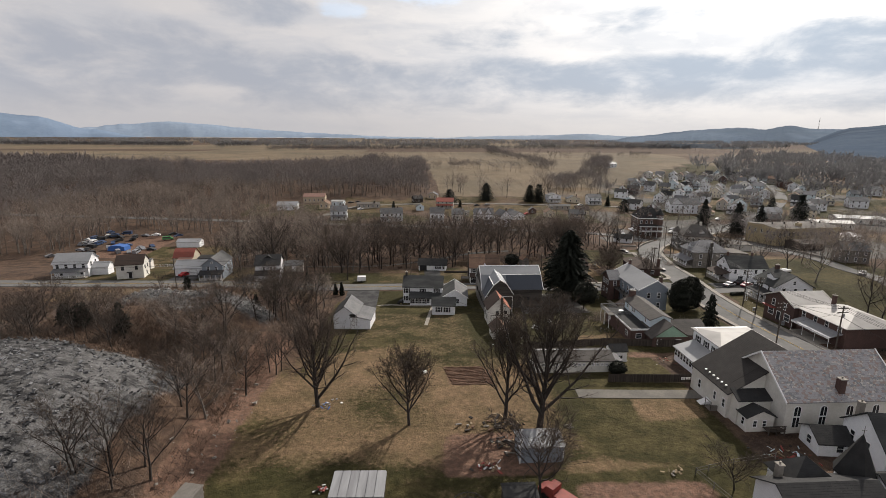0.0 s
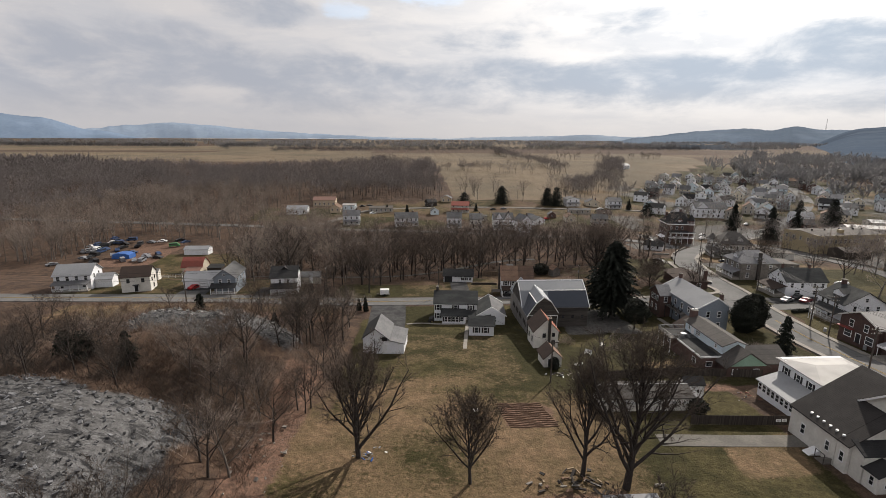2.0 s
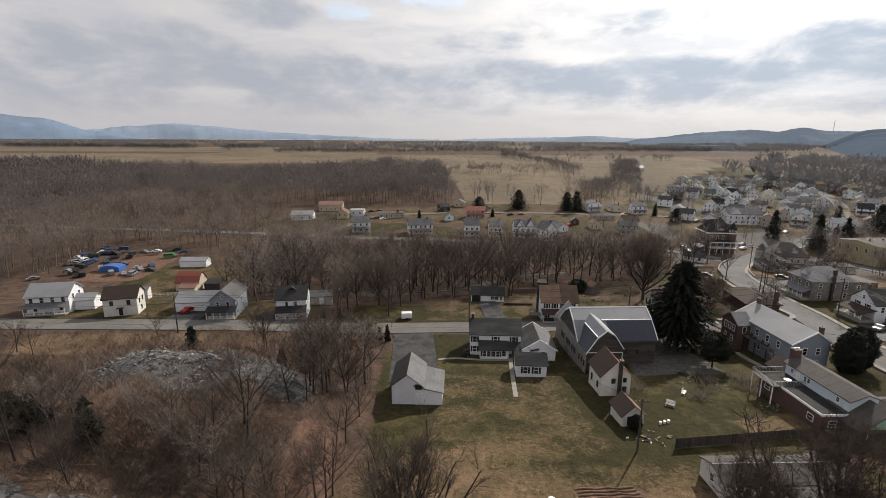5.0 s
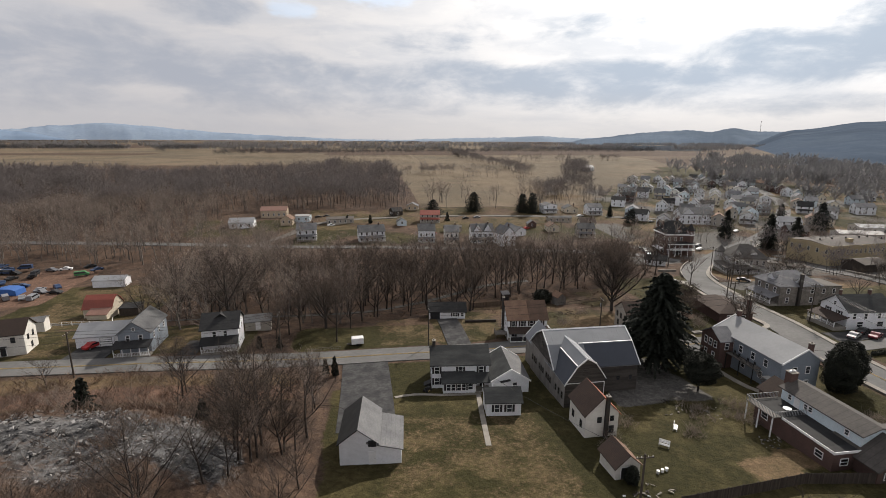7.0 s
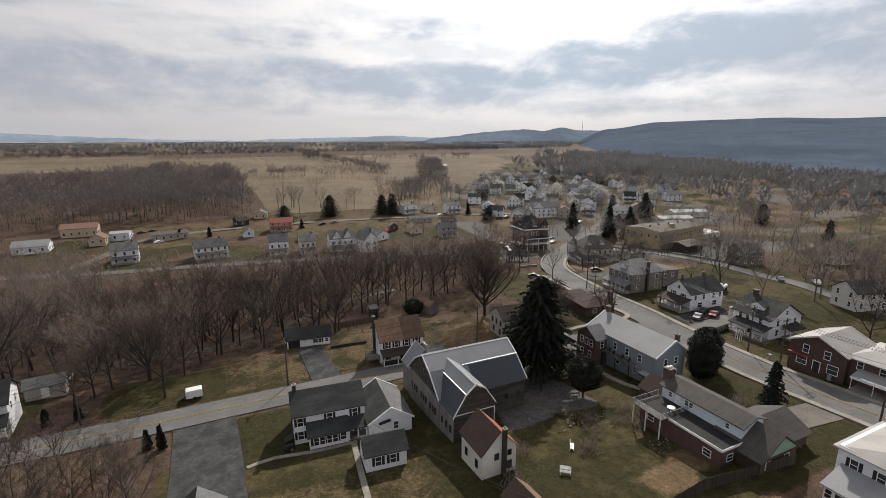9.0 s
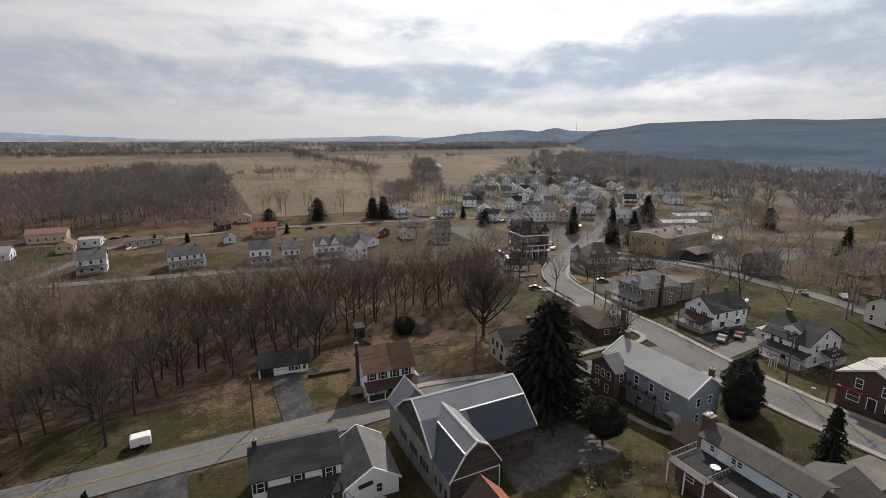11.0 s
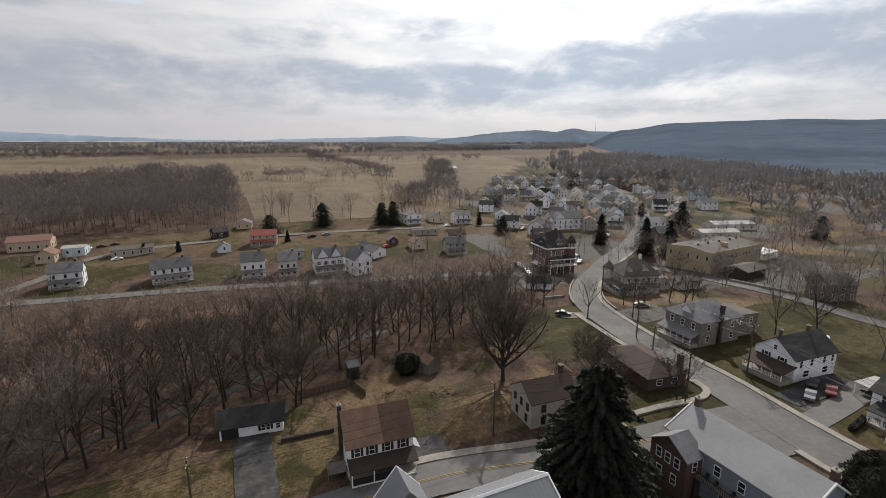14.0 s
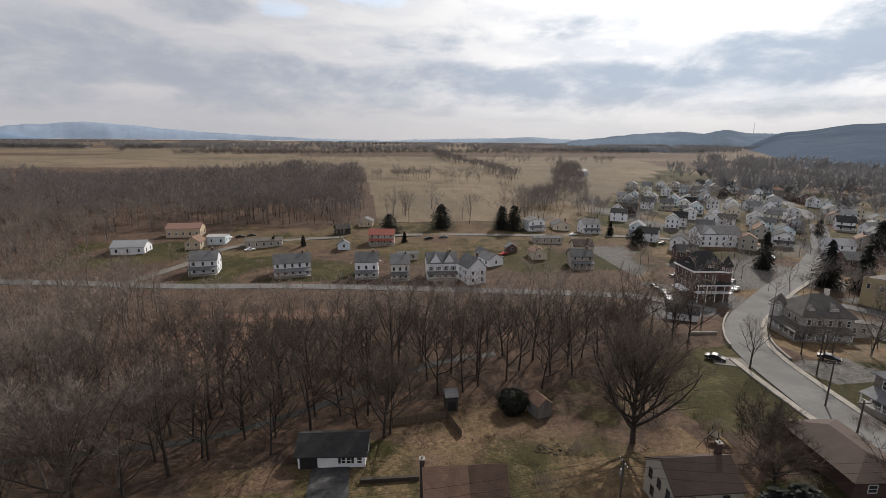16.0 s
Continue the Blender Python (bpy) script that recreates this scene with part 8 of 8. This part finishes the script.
for x in (50.6, 51.6):
    s = thing("sign", "small white notice board on the dark fence", "sign", x, 81.22, -3, smooth_gz(x, 81.2) + .75)
    part("panel", Mesh().box(-.4, .4, -.06, -.03, 0, .5), PAINT, s)
    part("text_bar", Mesh().box(-.3, .3, -.068, -.06, .3, .38).box(-.3, .2, -.068, -.06, .14, .2), IRON, s)


def picket(points, h, label, material, step=2.2):
    f = thing("fence", label, "fence", *points[0])
    base = Vector((points[0][0], points[0][1], smooth_gz(*points[0])))
    for a, b in zip(points, points[1:]):
        a, b = Vector(a), Vector(b)
        n = max(1, int((b - a).length / step))
        for i in range(n + 1):
            p = a.lerp(b, i / n)
            part("post", shared(("rail_post", h, material.name), lambda: Mesh().box(-.05, .05, -.05, .05, -.4, h), material), None, f).location = (p.x - base.x, p.y - base.y, smooth_gz(p.x, p.y) - base.z)
        for z in (h * .45, h * .88):
            path = [a.lerp(b, i / n) for i in range(n + 1)]
            part("rail", Mesh().tube([(p.x - base.x, p.y - base.y, smooth_gz(p.x, p.y) - base.z + z) for p in path], [.05] * len(path), 4), material, f)


picket(((-118, 186), (-98, 192), (-86, 188)), 1.2, "white rail fence round the west gardens", PAINT)
picket(((-92, 196), (-84, 180), (-86, 170)), 1.2, "white garden rail fence", PAINT)
picket(((38.5, 56.0), (45, 57.6), (52, 58.6)), 1.1, "grey wooden rail fence by the yard", DECKWOOD)
picket(((38.5, 56.0), (40, 50), (42, 45)), 1.1, "grey wooden rail fence by the dirt track", DECKWOOD)
picket(((-31, 161.6), (-24, 162.2)), .9, "low grey guard rail by the road", CONCRETE)
PARAPET = [p for p in MAIN if 212 < p.y < 237]
single("bridge_parapet", strip(PARAPET, -5.0, -4.55, 1.0, 3.4), CONCRETE, "pale concrete parapet of the creek bridge", "bridge", "structure")
single("bridge_parapet", strip([p for p in MAIN if 205 < p.y < 226], 5.8, 6.2, .95, 2.5), CONCRETE, "pale concrete parapet of the creek bridge", "bridge", "structure")
single("bridge_wing", Mesh().box(-4, 3.4, -.3, .3, -2.6, .9), CONCRETE, "concrete wing wall over the creek", "bridge", "structure", 103.6, 224.6, -6.9, -9)
single("lane_parapet", strip(bend(((173.2, 212), (172.6, 200), (172, 188))), -.25, .25, 1.0, 2.5), CONCRETE, "pale concrete parapet of the back lane", "bridge", "structure")
single("retaining_wall", Mesh().box(-4.5, 4.5, -.25, .25, -1, .6), FENCEWOOD, "low block retaining wall behind the village road", "wall", "structure", 14.6, 177.4, -5.4, -4)
single("foundation_wall", Mesh().box(-4, 4, -.25, .25, -.6, .45), CONCRETE, "low concrete kerb wall by the parking lot", "wall", "structure", 118.5, 143, -1.8, 14)


# ---- vehicles ----
PAINTS = [mat("car_paint_" + n, c, tuple(v * .8 for v in c), 1, .45, bump=0, grain=3, spec=.4) for n, c in (("silver", (.2, .205, .22)), ("black", (.02, .02, .022)), ("red", (.38, .03, .03)), ("blue", (.025, .05, .115)), ("white", (.7, .7, .7)), ("maroon", (.14, .02, .03)), ("green", (.05, .2, .07)))]
PROTO = {}


def car(x, y, rot, paint, label, van=False, z=None, bare=False):
    key = (paint, van, bare)
    if key not in PROTO:
        c = new("van" if van else "car")
        if van:
            side = [(-2.4, .35), (-2.4, 1.9), (1.2, 1.95), (1.75, 1.2), (2.4, 1.0), (2.4, .35)]
            glass = [(-2.2, 1.2), (-2.2, 1.75), (1.1, 1.8), (1.55, 1.25)]
        else:
            side = [(-2.25, .35), (-2.28, .85), (-1.9, .95), (-1.35, 1.0), (-.75, 1.42), (.35, 1.44), (1.1, .98), (2.1, .82), (2.25, .4)]
            glass = [(-1.2, 1.0), (-.72, 1.36), (.32, 1.38), (.95, 1.0)]
        part("body", Mesh().prism(side, -.86, .86, "y"), PAINTS[paint], c)
        part("side_glass", Mesh().prism(glass, -.875, .875, "y"), GLASS, c)
        for sx in (-1.4, 1.42):
            for sy in (-.8, .8):
                w = part("wheel", Mesh().tube([(sx, sy - .11, .33), (sx, sy + .11, .33)], [.33, .33], 12), RUBBER, c)
                if not bare:
                    part("rim", Mesh().tube([(sx, sy - .125, .33), (sx, sy + .125, .33)], [.19, .19], 8), TIN, w)
        for sy in () if bare else (-.62, .62):
            part("headlight", Mesh().box(2.2, 2.29, sy - .17, sy + .17, .58, .74), PAINT, c)
            part("tail_light", Mesh().box(-2.31, -2.24, sy - .17, sy + .17, .62, .82), TERRACOTTA, c)
        PROTO[key] = c
        ob = c
    else:
        ob = copy_thing(PROTO[key], Matrix())
    ob.matrix_basis = pose(x, y, (smooth_gz(x, y) + .16) if z is None else z, 0, 0, rot)
    return tagged(ob, label, "van" if van else "car", "parked cars")


car(93.5, 207.6, -45, 1, "dark parked sedan on the grass by the creek")
car(119.9, 203, -48, 1, "black parked car by the stone house")
car(102.2, 145.6, 24, 0, "silver parked car beside the white house")
car(107.6, 148.0, 20, 1, "dark parked car beside the white house")
car(107.6, 144.9, 24, 5, "maroon parked car beside the white house")
car(-81.2, 166.0, 60, 2, "red pickup-sized car on a dark driveway")
car(113.2, 140.4, 84, 1, "black car under the white carport")
car(87.2, 170.6, -30, 3, "blue car beside the brick rancher")
car(89.2, 166.7, -30, 1, "dark car beside the brick rancher")
HOTEL_CARS = ((116, 262, 0, 80), (116.5, 268, 1, 80), (114, 256, 4, 70), (145, 262, 4, 30), (150, 270, 0, 30), (133, 280, 1, 10), (74, 319, 2, 30), (70, 313, 0, 20), (122, 352, 4, 10), (148, 334, 4, 30), (160, 330, 0, 20), (196, 300, 4, 35))
YARD_CARS = ((-50, 364, 1, 0), (-45, 366, 1, 8), (-56, 363, 4, 0), (44, 352, 1, 20), (52, 354, 0, 0), (-40, 338, 4, 30), (210, 218, 0, 10), (205, 214, 4, 20), (216, 220, 0, 20), (192, 214, 4, 40), (160, 158, 0, 40), (166, 150, 4, 40), (172, 145, 1, 40))
for x, y, p, r in HOTEL_CARS + YARD_CARS:
    car(x, y, r, p, "parked car among the houses", bare=True)
rng = random.Random(77)
for i in range(44):
    x, y = rng.uniform(-168, -126), rng.uniform(218, 268)
    car(x, y, rng.uniform(0, 360), rng.choice((0, 0, 1, 1, 1, 1, 3, 4)), "derelict car in a crowded scrap yard", rng.random() < .25, smooth_gz(x, y) + rng.choice((0, 0, 0, .9)), True)
car(-130, 252, 20, 6, "bright green truck in the scrap yard", True)
tarp = thing("tarpaulin", "bright blue tarpaulin over a scrap heap", "tarpaulin", -143, 232)
part("sheet", Mesh().prism([(-4, 0), (-3.6, 2.0), (-1, 2.6), (2, 2.4), (3.8, 1.8), (4, 0)], -2.5, 2.5, "y"), BLUETARP, tarp)
trailer = thing("trailer", "small white box trailer on the roadside grass", "trailer", -20.0, 164.8, 4)
part("box", Mesh().prism([(-1.5, .5), (-1.5, 1.9), (-1.3, 2.05), (1.3, 2.05), (1.5, 1.9), (1.5, .5)], -.9, .9, "y"), PAINT, trailer)
part("chassis", Mesh().box(-2.6, 1.6, -.5, .5, .38, .5), IRON, trailer)
for s in (-.95, .95):
    part("wheel", Mesh().tube([(0, s - .1, .35), (0, s + .1, .35)], [.35, .35], 12), RUBBER, trailer)
truck = thing("truck", "faded red flatbed truck beside the tin shed", "truck", 18.4, 51.2, 130)
part("bed", Mesh().box(-2.9, 1.0, -1.0, 1.0, .8, 1.3), TERRACOTTA, truck)
part("cab", Mesh().prism([(1.1, .6), (1.1, 2.0), (2.2, 2.0), (2.6, 1.3), (3.4, 1.2), (3.4, .6)], -.95, .95, "y"), TERRACOTTA, truck)
for x in (-2, 2.4):
    for y in (-.9, .9):
        part("wheel", Mesh().tube([(x, y - .13, .42), (x, y + .13, .42)], [.42, .42], 12), RUBBER, truck)

# ---- the yard below the flight's start ----
s = thing("shed", "open grey tin-roofed shed in the yard", "shed", 14.4, 59.4)
block(s, (0, 6.4, 0, 3.6), lean(2.5, 2.8), "x", GREYSIDE, TIN, over=.25)
for x in (.05, 6.35):
    part("corner_trim", Mesh().box(x - .08, x + .08, -.05, .02, -.3, 2.5), PAINT, s)
s = thing("shed", "low shed with wavy white metal sheet roof", "shed", -11.1, 51.4, -2)
block(s, (0, 6.5, 0, 3.9), lean(2.1, 2.4), "x", FENCEWOOD, TIN, over=.2)
for i in range(6):
    part("roof_panel", Mesh().prism([(-.25, 2.27), (-.25, 2.33), (4.15, 2.67), (4.15, 2.61)], -.15 + i * 1.13, .9 + i * 1.13, "x"), TIN, s)
s = thing("shed", "flat grey plank hut at the bank's foot", "shed", -30.8, 50.2, -12)
block(s, (0, 2.4, 0, 4.4), lean(1.5, 1.7), "x", DECKWOOD, DECKWOOD, over=.1)
s = thing("shed", "black flat-roofed hut in the yard", "shed", 10.6, 49.6)
block(s, (0, 4.2, 0, 3), lean(1.9, 2.1), "x", FENCEWOOD, SHBLACK, over=.15)
tank = thing("paddling_pool", "round grey above-ground pool frame in the yard", "pool", 6.2, 50.8)
ring = Mesh()
for k in (0, 1):
    ring.tube([(2.2 * math.cos(a), 2.2 * math.sin(a), .1 + k * .7) for a in [2 * math.pi * i / 24 for i in range(25)]], [.06] * 25, 5, cap=False)
part("rim", ring, IRON, tank)
for i in range(12):
    a = 2 * math.pi * i / 12
    part("post", Mesh().cylinder(2.2 * math.cos(a), 2.2 * math.sin(a), -.2, 1.0, .05, sides=6), IRON, tank)


def heap(label, x, y, n, size, mats, seed, spread=1.6):
    """A pile of scrap: boards, boxes and bent sheets, each its own part."""
    rnd = random.Random(seed)
    h = thing("scrap_heap", label, "scrap heap", x, y)
    for i in range(n):
        a, b, c = size * rnd.uniform(.2, .9), size * rnd.uniform(.05, .28), size * rnd.uniform(.03, .16)
        o = part(rnd.choice(("plank", "crate", "sheet")), Mesh().box(-a, a, -b, b, -c, c), rnd.choice(mats), h)
        o.matrix_basis = pose(rnd.gauss(0, spread), rnd.gauss(0, spread * .6), c + rnd.uniform(0, size * .5), rnd.uniform(-25, 25), rnd.uniform(-25, 25), rnd.uniform(0, 180))


JUNK = [IRON, FENCEWOOD, DECKWOOD, FENCEWOOD, SHBROWN, IRON, CONCRETE, NEWWOOD]
heap("scrap heap of boards and metal under the tall tree", 13.2, 69.0, 40, .8, JUNK, 1, 2.4)
heap("pile of dark machine parts and timber", 13.8, 63.8, 34, .8, JUNK, 2, 1.8)
heap("red and tan wreck of a small tractor", 9.8, 58.6, 26, .6, [TERRACOTTA, SHBROWN, PAINT, IRON, NEWWOOD], 3, .9)
heap("red and white odds and ends on the grass", -13.0, 55.3, 14, .5, [TERRACOTTA, PAINT, IRON], 4, .5)
heap("blue and white clutter round a tree's foot", -16.6, 76.2, 18, .5, [BLUETARP, PAINT, CONCRETE, TIN], 5, 1.2)
heap("white scrap and boards by the low shed", 21, 101.5, 30, .5, [CONCRETE, CONCRETE, PAINT, IRON, FENCEWOOD], 6, 2.0)
heap("planks and red bins behind the church", 54.6, 59.5, 30, .6, [TERRACOTTA, NEWWOOD, PAINT, IRON, BLUESIDE], 7, 2.2)
heap("old boards on the dirt", 36, 56.3, 10, .6, [NEWWOOD, DECKWOOD], 8, 1.2)
heap("pale concrete slab and boards", 24.2, 67.8, 6, .7, [CONCRETE], 9, .5)
heap("stones and logs in the garden", 42, 121, 36, .5, [CONCRETE, DECKWOOD, STONE], 10, 3.0)
heap("stones below the deck", 47.6, 110, 26, .4, [CONCRETE, STONE, IRON], 11, 1.6)
heap("scattered logs on the clearing", 42, 181, 20, .6, [FENCEWOOD, BARK], 12, 1.5)
heap("coloured playthings on the dirt by the porch", 52, 91.5, 18, .4, [TERRACOTTA, BLACK, NEWWOOD, PAINT], 13, 1.6)
heap("red and orange toys behind the narrow house", 14, 314, 30, .9, [TERRACOTTA, NEWWOOD, BLUETARP, PAINT], 14, 3)
heap("dark scrap by the barn", 38.5, 125.2, 12, .5, [IRON, FENCEWOOD], 15, .6)
heap("boulders and gravel by the street lawn", 103, 128, 30, .5, [CONCRETE, STONE, NEWWOOD], 16, 2.4)


def bench(x, y, rot, label):
    b = thing("bench", label, "bench", x, y, rot)
    for i in range(3):
        part("seat_slat", Mesh().box(-.8, .8, -.3 + i * .2, -.14 + i * .2, .42, .46), PAINT, b)
    for i in range(3):
        part("back_slat", Mesh().box(-.8, .8, .3, .34, .55 + i * .2, .7 + i * .2), PAINT, b)
    for sx in (-.72, .72):
        for sy in (-.25, .3):
            part("leg", Mesh().box(sx - .04, sx + .04, sy - .04, sy + .04, -.1, .42 if sy < 0 else 1.1), PAINT, b)


bench(34.4, 116.1, 50, "white slatted garden bench on the lawn")
bench(29.4, 111.6, -40, "white slatted garden bench on the lawn")
for i, (x, y) in enumerate(((24.6, 105.6), (25.4, 105.8), (26.2, 106.0))):
    c = thing("bucket", "small white bucket on the grass", "bucket", x, y, group="buckets")
    part("body", Mesh().tube([(0, 0, 0), (0, 0, .5)], [.2, .25], 10), PAINT, c)
f = thing("fire_pit", "white bowl on the dry lawn", "bowl", 1.2, 87.8)
part("bowl", Mesh().tube([(0, 0, -.05), (0, 0, .3), (0, 0, .42)], [.3, .5, .52], 14), PAINT, f)
sw = thing("swing_set", "wooden swing set with yellow slide on the clearing", "swing set", 66.4, 175.4, 30)
for s in (-1.6, 1.6):
    part("frame_leg", Mesh().tube([(s, -1.1, 0), (s, 0, 2.4)], [.07, .07], 6), NEWWOOD, sw)
    part("frame_leg", Mesh().tube([(s, 1.1, 0), (s, 0, 2.4)], [.07, .07], 6), NEWWOOD, sw)
part("beam", Mesh().box(-1.8, 3.2, -.07, .07, 2.36, 2.5), FENCEWOOD, sw)
part("tower", Mesh().box(1.8, 3.4, -.8, .8, 1.2, 1.3).box(1.8, 1.9, -.8, -.7, 0, 2.4).box(3.3, 3.4, -.8, -.7, 0, 2.4).box(1.8, 1.9, .7, .8, 0, 2.4).box(3.3, 3.4, .7, .8, 0, 2.4), FENCEWOOD, sw)
part("slide", Mesh().prism([(-.8, 1.3), (-3.2, .1), (-3.2, .2), (-.8, 1.4)], 2.3, 2.9, "x"), LINE, sw)
for i, (x, y) in enumerate(((93.5, 121.6), (92.9, 110))):
    b = thing("litter_bin", "grey bin on the pavement", "bin", x, y, group="bins")
    part("body", Mesh().cylinder(0, 0, .3, 1.3, .35, sides=12), GREYMETAL, b)
mast = thing("radio_mast", "thin lattice radio mast on the far hill", "mast", 2033, 2406, 0, 84)
mm = Mesh()
for i in range(3):
    a = 2.1 * i
    mm.tube([(2.2 * math.cos(a), 2.2 * math.sin(a), 0), (.7 * math.cos(a), .7 * math.sin(a), 58)], [.35, .25], 4)
for z in range(4, 58, 6):
    mm.box(-1.5, 1.5, -.2, .2, z, z + .4)
part("lattice", mm, IRON, mast)
